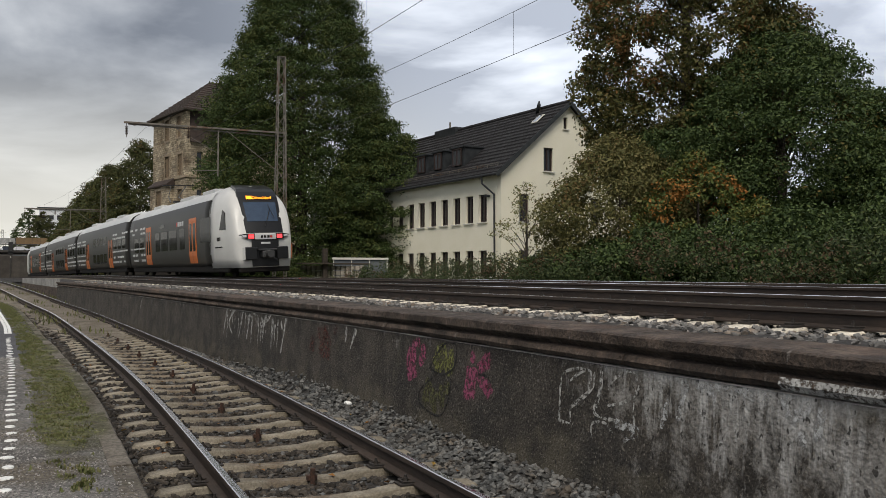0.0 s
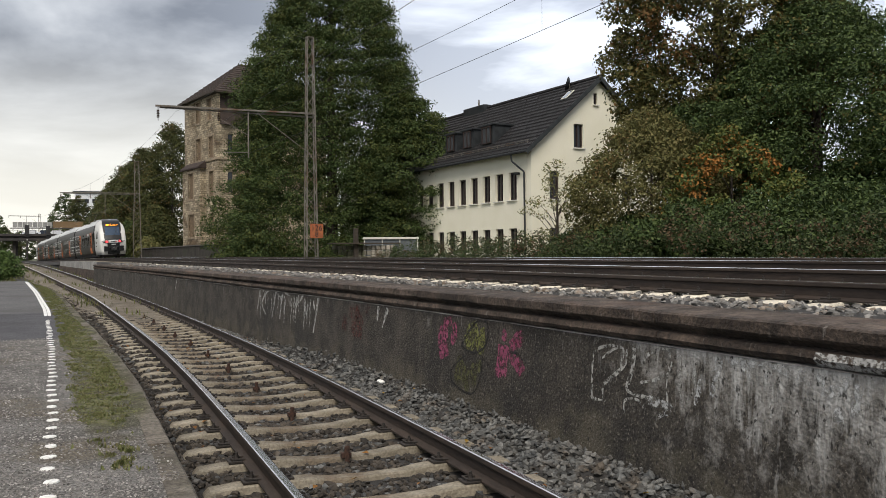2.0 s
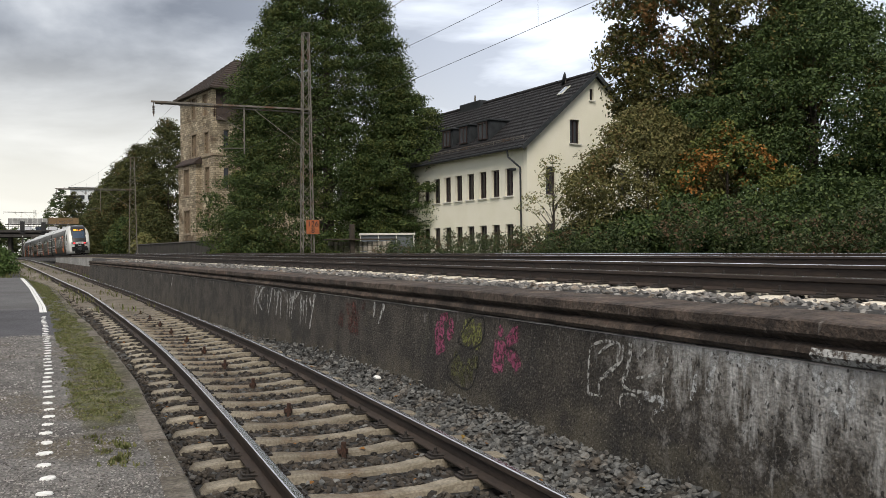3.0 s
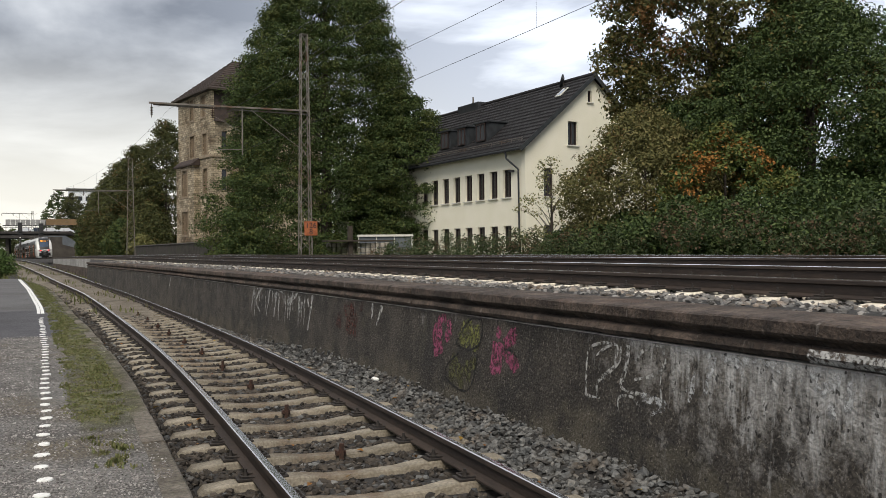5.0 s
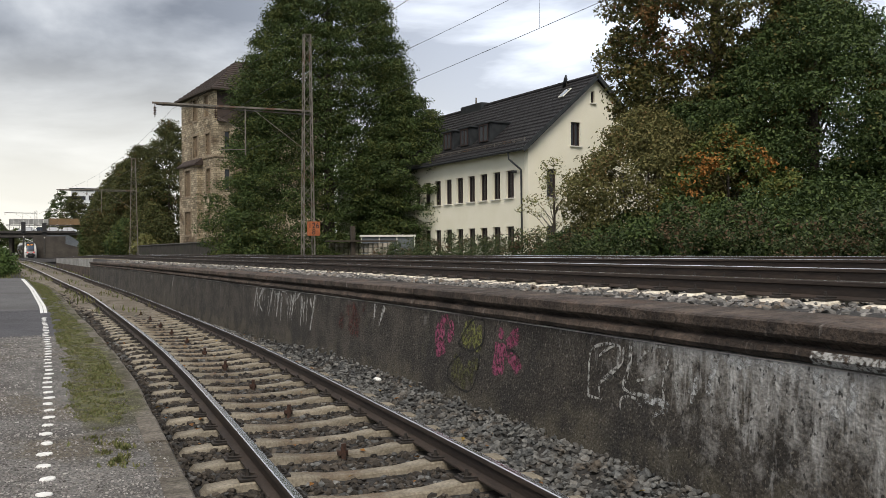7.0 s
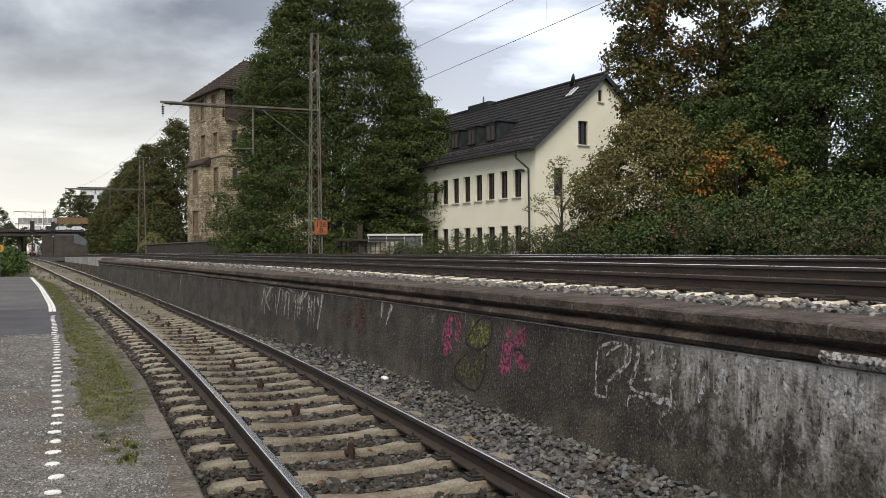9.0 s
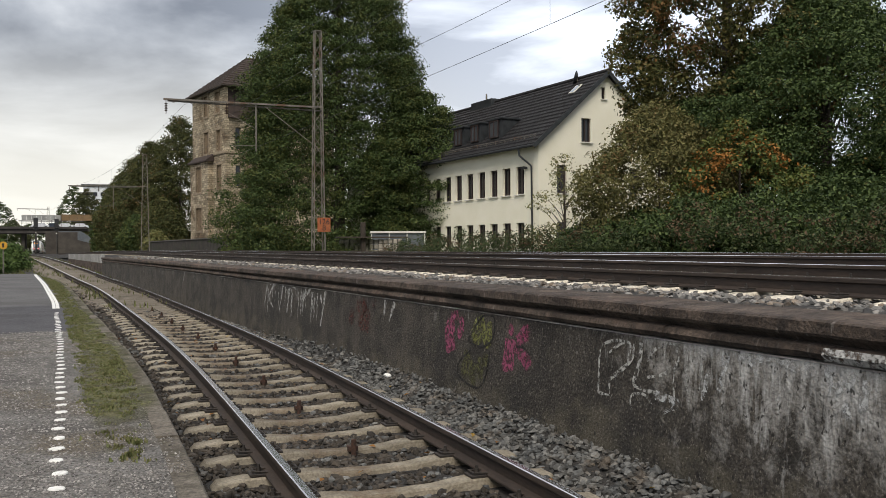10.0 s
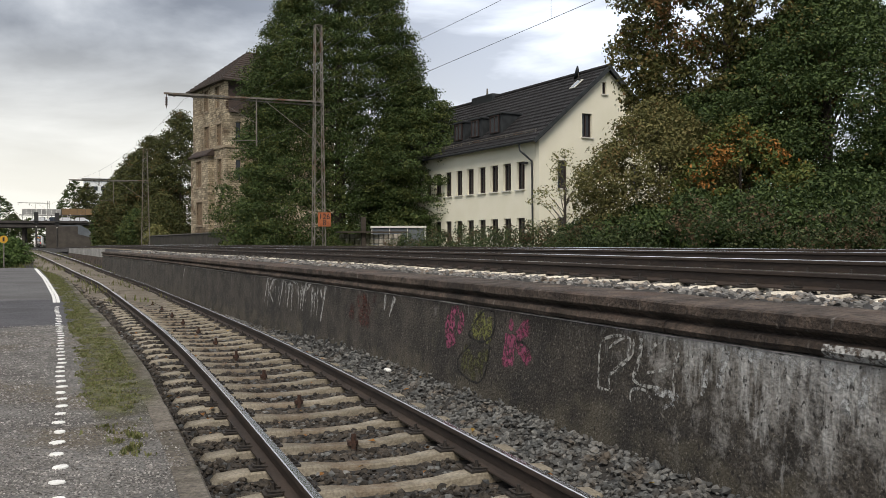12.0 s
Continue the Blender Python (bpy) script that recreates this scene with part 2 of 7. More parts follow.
M = dict(
    ground=mat("earth_and_grass", (0.05, 0.06, 0.025), (0.09, 0.085, 0.05), 0.6, 0.95, 0.6, 8, c3=(0.045, 0.07, 0.02)),
    # bed near black: the shade in the gaps between stones is in its colour
    ballast=mat("ballast_gap_shade", (0.016, 0.015, 0.014), (0.034, 0.031, 0.029), 6.0, 0.95, 1.0, 22, fine=22, finefac=0.6),
    stone=mat("ballast_stone", (0.054, 0.057, 0.058), (0.125, 0.124, 0.118), 7.0, 0.7, 0.3, 60, island=0.65, c3=(0.085, 0.07, 0.055)),
    stone_brown=mat("rusty_ballast_stone", (0.022, 0.018, 0.014), (0.056, 0.046, 0.036), 7.0, 0.85, 0.3, 60, island=0.65),
    stone_up=mat("pale_ballast_stone", (0.105, 0.104, 0.10), (0.20, 0.19, 0.178), 7.0, 0.8, 0.3, 60, island=0.55, c3=(0.15, 0.115, 0.085)),
    dirt=mat("sandy_dirt", (0.12, 0.10, 0.075), (0.19, 0.165, 0.13), 2.0, 0.95, 0.8, 30, fine=30, finefac=0.5, c3=(0.09, 0.075, 0.055)),
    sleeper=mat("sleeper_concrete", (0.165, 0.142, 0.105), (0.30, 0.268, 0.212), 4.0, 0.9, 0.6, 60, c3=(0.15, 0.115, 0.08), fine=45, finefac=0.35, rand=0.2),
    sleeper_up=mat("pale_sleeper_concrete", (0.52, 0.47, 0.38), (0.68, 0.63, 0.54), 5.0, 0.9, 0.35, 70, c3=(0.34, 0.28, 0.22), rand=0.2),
    railside=mat("rusty_rail", (0.026, 0.018, 0.014), (0.045, 0.031, 0.023), 8.0, 0.75, 0.2, 60, stretch=(1, 0.2, 1)),
    railtop=mat("polished_rail_head", (0.80, 0.79, 0.78), (0.93, 0.92, 0.91), 9.0, 0.24, metal=1.0, stretch=(1, 0.05, 1), finefac=0.06),
    rust=mat("rusty_iron", (0.030, 0.016, 0.011), (0.06, 0.028, 0.018), 20, 0.85, 0.3, 90),
    clip=mat("dark_fastening", (0.018, 0.015, 0.013), (0.036, 0.028, 0.023), 20, 0.7, 0.2),
    coping=mat("dark_coping_concrete", (0.034, 0.024, 0.018), (0.105, 0.078, 0.061), 3.5, 0.9, 1.0, 40, c3=(0.030, 0.021, 0.016), fine=30, finefac=0.6, rand=0.15),
    asphalt=mat("worn_asphalt", (0.056, 0.055, 0.062), (0.084, 0.082, 0.090), 1.4, 0.92, 0.8, 60, fine=60, finefac=0.55, c3=(0.05, 0.05, 0.052)),
    grit=mat("gritty_paving", (0.085, 0.080, 0.074), (0.165, 0.158, 0.150), 2.2, 0.92, 1.0, 55, fine=48, finefac=0.85, c3=(0.115, 0.098, 0.075)),
    slab=mat("pale_paving", (0.088, 0.086, 0.088), (0.115, 0.113, 0.114), 0.8, 0.9, 0.4, c3=(0.075, 0.072, 0.072)),
    edge=mat("platform_edge_concrete", (0.085, 0.072, 0.056), (0.165, 0.145, 0.12), 4.0, 0.92, 0.8, 45, c3=(0.055, 0.05, 0.032), fine=40, finefac=0.6, rand=0.12),
    white=mat("white_road_paint", (0.72, 0.72, 0.70), (0.80, 0.80, 0.78), 12, 0.7, finefac=0.15),
    render=mat("cream_render", (0.76, 0.73, 0.60), (0.80, 0.77, 0.65), 0.8, 0.9, 0.1, 80, finefac=0.05),
    tile=mat("dark_roof_tile", (0.018, 0.0175, 0.019), (0.034, 0.033, 0.035), 3, 0.75, 0.2, island=0.2, spec=0.25),
    rafter=mat("dark_zinc", (0.022, 0.025, 0.028), (0.038, 0.042, 0.046), 3, 0.55, finefac=0.1, spec=0.3),
    sandstone=mat("pale_rubble_stone", (0.34, 0.29, 0.21), (0.50, 0.44, 0.34), 0.9, 0.9, 0.5, 8, c3=(0.26, 0.20, 0.13), fine=6, finefac=0.3, rand=0.25, island=0.3),
    mortar=mat("grey_mortar", (0.20, 0.175, 0.14), (0.27, 0.24, 0.19), 2, 0.95, 0.4),
    dressed=mat("dressed_sandstone", (0.20, 0.16, 0.11), (0.28, 0.225, 0.16), 2, 0.85, 0.2, island=0.1),
    brownroof=mat("brown_roof_tile", (0.038, 0.027, 0.023), (0.062, 0.045, 0.038), 2, 0.75, 0.4, 6, island=0.25, spec=0.3),
    board=mat("boarded_window", (0.12, 0.085, 0.05), (0.17, 0.12, 0.075), 3, 0.85, 0.2),
    glass=plain("dark_window_glass", (0.02, 0.022, 0.026), 0.08),
    winframe=plain("dark_window_frame", (0.035, 0.022, 0.02), 0.5),
    sill=plain("pale_sill", (0.62, 0.61, 0.56), 0.7),
    steel=mat("weathered_lattice_steel", (0.115, 0.105, 0.09), (0.17, 0.155, 0.135), 2, 0.7, 0.1, c3=(0.10, 0.055, 0.03)),
    wire=plain("overhead_wire", (0.05, 0.05, 0.05), 0.5, 0.5),
    ceramic=plain("brown_insulator", (0.06, 0.03, 0.02), 0.3),
    orange_sign=mat("faded_orange_plate", (0.27, 0.075, 0.025), (0.34, 0.11, 0.04), 6, 0.7),
    black=plain("black_paint", (0.015, 0.015, 0.016), 0.6),
    bark=mat("dark_bark", (0.035, 0.028, 0.022), (0.06, 0.048, 0.038), 6, 0.95, 0.8, 30),
    leaf_lime=leafy("dark_green_leaves", [(0.024, 0.042, 0.011), (0.037, 0.062, 0.016), (0.055, 0.086, 0.022), (0.082, 0.114, 0.032)], autumn=(0.085, 0.102, 0.026), amount=0.13, patch=0.75),
    leaf_maple=leafy("browning_leaves", [(0.042, 0.052, 0.015), (0.07, 0.076, 0.021), (0.105, 0.095, 0.028), (0.14, 0.108, 0.034)], autumn=(0.16, 0.085, 0.028), amount=0.06),
    leaf_green=leafy("deep_green_leaves", [(0.020, 0.038, 0.011), (0.034, 0.060, 0.016), (0.056, 0.088, 0.024), (0.09, 0.122, 0.036)], autumn=(0.11, 0.085, 0.022), amount=0.02),
    leaf_hedge=leafy("hedge_leaves", [(0.022, 0.036, 0.013), (0.034, 0.052, 0.017), (0.05, 0.072, 0.024), (0.10, 0.12, 0.05)], autumn=(0.10, 0.065, 0.035), amount=0.10, patch=0.6),
    leaf_orange=leafy("orange_green_leaves", [(0.045, 0.07, 0.018), (0.07, 0.10, 0.024), (0.10, 0.12, 0.028), (0.14, 0.13, 0.03)], autumn=(0.30, 0.13, 0.03), amount=0.10, patch=0.9),
    leaf_olive=leafy("olive_brown_leaves", [(0.065, 0.072, 0.024), (0.11, 0.108, 0.036), (0.15, 0.14, 0.05), (0.18, 0.15, 0.06)], autumn=(0.15, 0.10, 0.04), amount=0.05),
    leaf_pale=leafy("pale_yellow_green_leaves", [(0.12, 0.13, 0.045), (0.17, 0.17, 0.06), (0.22, 0.20, 0.08), (0.08, 0.10, 0.035)]),
    leaf_far=leafy("far_olive_leaves", [(0.034, 0.044, 0.014), (0.055, 0.066, 0.019), (0.08, 0.086, 0.026), (0.10, 0.092, 0.028)], autumn=(0.11, 0.075, 0.025), amount=0.03, patch=0.25),
    grass=leafy("grass_blades", [(0.09, 0.105, 0.036), (0.12, 0.135, 0.046), (0.15, 0.15, 0.06), (0.18, 0.16, 0.085)]),
)


# ---------------------------------------------------------------- mesh helpers
def part(name, bm, material, parent=None, label=""):
    """Links a bmesh, or a mesh, as one mesh object under a thing or a part."""
    if isinstance(bm, bmesh.types.BMesh):
        me = bpy.data.meshes.new(name)
        bmesh.ops.recalc_face_normals(bm, faces=bm.faces)
        bm.to_mesh(me)
        bm.free()
    else:
        me = bm
    for x in (material if isinstance(material, (list, tuple)) else [material]):
        if len(me.materials) < 8:
            me.materials.append(x)
    ob = new(name, me)
    if parent:
        ob.parent = parent
    if label:
        ob["label"] = label
    return ob


def thing(name, label, category, m=None, group="", kind=""):
    ob = new(name)
    ob.empty_display_size = 0.2
    if m is not None:
        ob.matrix_basis = m
    return tagged(ob, label, category, group, kind)


def box(bm, x0, x1, y0, y1, z0, z1, bevel=0.0, m=None, taper=None):
    """A box; taper scales its top in x and y."""
    c = [((x0 + x1) / 2, (y0 + y1) / 2)]
    vs = []
    for z, s in ((z0, (1, 1)), (z1, taper or (1, 1))):
        for x, y in ((x0, y0), (x1, y0), (x1, y1), (x0, y1)):
            p = Vector((c[0][0] + (x - c[0][0]) * s[0], c[0][1] + (y - c[0][1]) * s[1], z))
            vs.append(bm.verts.new(m @ p if m else p))
    fs = [(3, 2, 1, 0), (4, 5, 6, 7), (0, 1, 5, 4), (1, 2, 6, 5), (2, 3, 7, 6), (3, 0, 4, 7)]
    faces = [bm.faces.new([vs[i] for i in f]) for f in fs]
    if bevel:
        es = {e for f in faces for e in f.edges}
        bmesh.ops.bevel(bm, geom=list(es), offset=bevel, segments=1, affect="EDGES", profile=0.5)
    return bm


def boxed(*a, **k):
    return box(bmesh.new(), *a, **k)


def tube(bm, p, q, r0, r1=None, seg=6):
    """A tapered round bar from p to q."""
    r1 = r0 if r1 is None else r1
    p, q = Vector(p), Vector(q)
    d = (q - p)
    if d.length < 1e-6:
        return bm
    u = d.orthogonal().normalized()
    v = d.normalized().cross(u)
    a, b = [], []
    for k in range(seg):
        w = 2 * math.pi * k / seg
        o = u * math.cos(w) + v * math.sin(w)
        a.append(bm.verts.new(p + o * r0)); b.append(bm.verts.new(q + o * r1))
    for k in range(seg):
        j = (k + 1) % seg
        bm.faces.new((a[k], a[j], b[j], b[k]))
    bm.faces.new(a[::-1]); bm.faces.new(b)
    return bm


def bar(bm, p, q, w, h=None):
    """A square bar from p to q."""
    return tube(bm, p, q, (w if h is None else h) * 0.7071, None, 4)


def loft(bm, rings, closed=True, caps=True, mi=None):
    """Skins a row of rings of equal length. mi(i, k): material of the face between ring i and i+1 at k."""
    vs = [[bm.verts.new(p) for p in r] for r in rings]
    n = len(rings[0])
    for i in range(len(vs) - 1):
        for k in range(n if closed else n - 1):
            j = (k + 1) % n
            f = bm.faces.new((vs[i][k], vs[i][j], vs[i + 1][j], vs[i + 1][k]))
            if mi:
                f.material_index = mi(i, k)
    if caps and closed:
        bm.faces.new(vs[0][::-1]); bm.faces.new(vs[-1])
    return bm


def from_arrays(name, verts, faces):
    """A mesh from numpy arrays of equal-sided faces."""
    me = bpy.data.meshes.new(name)
    nv, nf, k = len(verts), len(faces), faces.shape[1]
    me.vertices.add(nv)
    me.vertices.foreach_set("co", np.ascontiguousarray(verts, dtype=np.float32).ravel())
    me.loops.add(nf * k)
    me.loops.foreach_set("vertex_index", np.ascontiguousarray(faces, dtype=np.int32).ravel())
    me.polygons.add(nf)
    me.polygons.foreach_set("loop_start", np.arange(0, nf * k, k, dtype=np.int32))
    me.polygons.foreach_set("loop_total", np.full(nf, k, dtype=np.int32))
    me.polygons.foreach_set("use_smooth", np.zeros(nf, dtype=bool))
    me.update(calc_edges=True)
    me.validate()
    return me


# ---------------------------------------------------------------- the lines of the place
GRID = np.arange(-90.0, 1201.0, 1.0)


def smooth_line(knots, sigma):
    k = np.array(knots, float)
    v = np.interp(GRID, k[:, 0], k[:, 1])
    w = np.exp(-0.5 * (np.arange(-3 * sigma, 3 * sigma + 1) / sigma) ** 2)
    pad = np.concatenate([np.full(3 * sigma, v[0]), v, np.full(3 * sigma, v[-1])])
    return np.convolve(pad, w / w.sum(), "valid")


FAR_X = smooth_line([(-90, 11.1), (5, 11.1), (12, 10.8), (17, 10.45), (25, 9.85), (33, 9.2), (40, 8.55), (56, 7.0), (70, 5.45), (84, 3.85), (98, 2.2), (113, 0.5),
                     (130, -1.4), (160, -4.9), (180, -7.2), (205, -10.2), (228, -12.9), (270, -17.2), (325, -20.0), (500, -24), (1200, -40)], 4)
FAR_Z = smooth_line([(-90, 1.46), (0, 1.48), (40, 1.53), (60, 1.6), (70, 1.62), (84, 1.58), (98, 1.48), (113, 1.35), (130, 1.22), (180, 0.75), (205, 0.52), (230, 0.42), (330, 0.4), (1200, 0.4)], 6)
LOW_X = smooth_line([(-90, 2.07), (10, 2.07), (14, 2.02), (19, 1.8), (29, 1.3), (38, 0.75), (45, -0.1), (57, -1.55), (70, -3.05), (80, -4.2), (95, -6.0), (113, -8.0), (130, -9.8), (160, -13.3), (205, -18.6), (228, -21.3), (270, -25.6), (325, -28.4), (1200, -48)], 3)
LOW_Z = smooth_line([(-90, 0), (32, 0), (38, 0.04), (45, 0.14), (57, 0.42), (70, 0.65), (80, 0.8), (95, 1.0), (113, 1.08), (130, 1.03), (180, 0.63), (205, 0.42), (230, 0.32), (1200, 0.3)], 4)
BASE_Z = smooth_line([(-90, -0.1), (5, -0.09), (7, -0.05), (8, 0.0), (11, 0.09), (13, 0.2), (16.5, 0.33), (20, 0.38), (22.5, 0.45), (26.5, 0.55), (32, 0.66), (39, 0.73), (43, 0.79), (51, 0.87), (57, 0.88), (80, 1.05), (113, 1.2), (150, 0.8), (205, 0.45), (1200, 0.3)], 2)
CANT = 0.075


def fx(y): return float(np.interp(y, GRID, FAR_X))
def fz(y): return float(np.interp(y, GRID, FAR_Z))
def lx(y): return float(np.interp(y, GRID, LOW_X))
def lz(y): return float(np.interp(y, GRID, LOW_Z))
def bz(y): return float(np.interp(y, GRID, BASE_Z))


def near_dz(y):
    """How much lower the near upper track lies than the far one."""
    return -0.150 * float(np.interp(y, [0, 60, 150], [1, 0.6, 0]))


def across(line, y):
    """The unit vector to the right of a line at y."""
    g = (line(y + 1.5) - line(y - 1.5)) / 3.0
    return Vector((1, -g, 0)).normalized()


def up_at(y, off, z):
    """A point beside the far track: off metres to its right, at the height z over its rails."""
    r = across(fx, y)
    return Vector((fx(y), y, 0)) + r * off + Vector((0, 0, fz(y) + z))


def low_at(y, off, z):
    r = across(lx, y)
    return Vector((lx(y), y, 0)) + r * off + Vector((0, 0, lz(y) + z))


def steps(a, b, s):
    n = max(1, round((b - a) / s))
    return [a + (b - a) * k / n for k in range(n + 1)]


# ---------------------------------------------------------------- ground
WALL_OFF, WALL_END = -7.02, 54.8


def ground_height(x, y):
    off = x - fx(y)
    upper = fz(y) - 0.62
    low = lz(y) - 0.45
    if off > -5.6 or (y > 55 and off > -5.7):
        side = min(1.0, max(0.0, (off - 4.0) / 12.0))
        return upper + side * 0.35
    if y > 55:
        k = min(1.0, max(0.0, (off + 6.9) / 1.2))
        return low + (upper - low) * k
    return low


def build_ground():
    xs = sorted(set([-1500, -700, -300, -150, -80, -50, -35, -25] + list(np.arange(-22, 24, 0.9)) + [26, 30, 36, 45, 60, 90, 150, 300, 700, 1500]))
    ys = sorted(set([-300, -120, -60, -30, -15, -8] + list(np.arange(-5, 80, 2.0)) + list(np.arange(80, 340, 6.0)) + [360, 420, 520, 700, 1000, 1600, 3000]))
    v, f = [], []
    for y in ys:
        for x in xs:
            v.append((x, y, ground_height(x, max(-80, min(1190, y)))))
    nx = len(xs)
    for j in range(len(ys) - 1):
        for i in range(nx - 1):
            a = j * nx + i
            f.append((a, a + 1, a + nx + 1, a + nx))
    ob = part("ground", from_arrays("ground", np.array(v), np.array(f)), M["ground"])
    tagged(ob, "earth with thin grass and weeds beside the tracks", "ground", kind="structure")


build_ground()


def strip(name, ys, rows, material, label, category="ballast"):
    """A long sheet: rows(y) gives the points across it."""
    bm = bmesh.new()
    loft(bm, [rows(y) for y in ys], closed=False, caps=False)
    ob = part(name, bm, material)
    return tagged(ob, label, category, kind="structure")


def platform_edge(y):
    """The platform's edge, from the lower track's middle."""
    return float(np.interp(y, [-90, 5, 9, 13, 20, 45, 70], [-1.56, -1.56, -1.62, -1.78, -1.98, -2.25, -2.3]))


def bed_rows(y):
    """The ballast of the lower track from the platform to the wall."""
    e = platform_edge(y) - 0.25
    r = across(lx, y)
    wall = up_at(y, WALL_OFF, 0)
    end = (wall - low_at(y, 0, 0)).dot(r) if y < 56 else 2.3
    zb = bz(y) - lz(y)
    pts = [(e, -0.30), (-1.35, -0.262), (-1.0, -0.240), (0, -0.252), (1.0, -0.246), (1.4, -0.225)]
    n = 6
    for k in range(1, n + 1):
        a = k / n
        pts.append((1.4 + (end + 0.1 - 1.4) * a, -0.215 + (zb + 0.215) * a ** 1.25))
    return [low_at(y, o, z + 0.012 * noise.noise(Vector((o * 3, y * 2, 0)))) for o, z in pts]


# sheet under the loose stones, its dark colour standing for shade between them
strip("ballast_bed_lower", steps(-4, 60, 0.6) + steps(62, 330, 4), bed_rows, M["ballast"], "shade-dark ballast bed of the lower track, rising to the wall")


def upper_rows(y):
    pts = [(-4.0, -0.30), (-2.7, -0.26), (-2.0, -0.3), (-1.3, -0.24), (0, -0.22), (1.3, -0.2), (2.0, -0.3), (3.2, -0.6), (4.2, -0.8)]
    # the stones lie level with the coping's back edge and dip to the sleeper ends
    top = EYE[2] - 0.425 + float(np.interp(y, [20, 35, 51], [0.0, 0.02, 0.03]))
    seat = fz(y) + near_dz(y) - 0.255
    edge = [(-6.66, top - 0.006), (-6.3, top + 0.012), (-5.9, max(top * 0.5 + seat * 0.5, seat + 0.01)), (-5.35, seat)]
    if y > 55:
        edge[0] = (-6.7, fz(y) - 0.62)
    return [up_at(y, o, z - fz(y)) for o, z in edge] + [up_at(y, o, z + (near_dz(y) + 0.06 if o < -2.2 else 0)) for o, z in pts]


strip("ballast_bed_upper", steps(-6, 60, 1.0) + steps(64, 400, 4), upper_rows, M["ballast"], "shade-dark ballast bed under the two upper tracks")


# loose stones as real pieces
def stone_shapes(n):
    rng = np.random.RandomState(5)
    t = (1 + 5 ** 0.5) / 2
    base = np.array([(-1, t, 0), (1, t, 0), (-1, -t, 0), (1, -t, 0), (0, -1, t), (0, 1, t), (0, -1, -t), (0, 1, -t), (t, 0, -1), (t, 0, 1), (-t, 0, -1), (-t, 0, 1)]) / 1.9
    tri = np.array([(0, 11, 5), (0, 5, 1), (0, 1, 7), (0, 7, 10), (0, 10, 11), (1, 5, 9), (5, 11, 4), (11, 10, 2), (10, 7, 6), (7, 1, 8), (3, 9, 4), (3, 4, 2), (3, 2, 6), (3, 6, 8), (3, 8, 9), (4, 9, 5), (2, 4, 11), (6, 2, 10), (8, 6, 7), (9, 8, 1)])
    return [base * rng.uniform(0.55, 1.3, (12, 1)) for _ in range(n)], tri


STONES, STONE_TRI = stone_shapes(10)


def scatter_stones(name, places, sizes, material, label, seed):
    """One heap of broken stones lying at the places."""
    rng = np.random.RandomState(seed)
    n = len(places)
    q = rng.normal(size=(n, 4)); q /= np.linalg.norm(q, axis=1)[:, None]
    w, x, y, z = q.T
    R = np.stack([1 - 2 * (y * y + z * z), 2 * (x * y - z * w), 2 * (x * z + y * w), 2 * (x * y + z * w), 1 - 2 * (x * x + z * z), 2 * (y * z - x * w), 2 * (x * z - y * w), 2 * (y * z + x * w), 1 - 2 * (x * x + y * y)], 1).reshape(n, 3, 3)
    S = np.array(STONES)[rng.randint(0, len(STONES), n)]
    S = S * (rng.uniform(0.6, 1.35, (n, 1, 3)) * np.asarray(sizes)[:, None, None])
    V = np.einsum("nij,nkj->nki", R, S)
    V[:, :, 2] *= 0.75
    V += np.asarray(places)[:, None, :]
    F = (STONE_TRI[None] + 12 * np.arange(n)[:, None, None]).reshape(-1, 3)
    ob = part(name, from_arrays(name, V.reshape(-1, 3), F), material)
    return tagged(ob, label, "gravel", kind="stuff")


def sleeper_gap(y):
    """Distance along the line to the next sleeper's middle."""
    k = (y - 5.31) / 0.712
    return abs(k - round(k)) * 0.712


def lay_lower_stones():
    rng = np.random.RandomState(11)
    rows_cache = {}
    P, S, Pb, Sb = [], [], [], []
    y = 3.2
    while y < 46:
        dy = 0.045 if y < 12 else 0.07 if y < 22 else 0.13
        key = round(y * 4) / 4
        if key not in rows_cache:
            rows_cache[key] = ([p.x for p in bed_rows(key)], [p.z for p in bed_rows(key)])
        xs, zs = rows_cache[key]
        gap = dy * 0.74
        n = int((xs[-1] - xs[0]) / gap)
        for x in rng.uniform(xs[0], xs[-1], n):
            yy = y + rng.uniform(-dy, dy)
            o = x - lx(yy)
            if -1.32 < o < 1.30 and sleeper_gap(yy) < 0.125:
                continue
            if abs(abs(o) - 0.78) < 0.10:
                continue
            s = rng.uniform(0.017, 0.040) * (1 if y < 12 else 1.3 if y < 22 else 1.9)
            z = float(np.interp(x, xs, zs)) + rng.uniform(-0.012, 0.03)
            if -1.0 < o < 1.0:
                z -= 0.012
            if o < 1.0 and rng.rand() < 0.85:
                Pb.append((x, yy, z)); Sb.append(s)
            else:
                P.append((x, yy, z)); S.append(s)
        y += dy
    scatter_stones("ballast_stones_shoulder", P, S, M["stone"], "loose dark grey broken ballast stones below the wall", 1)
    scatter_stones("ballast_stones_lower_track", Pb, Sb, M["stone_brown"], "rust-tinted ballast stones between the concrete sleepers", 2)


lay_lower_stones()


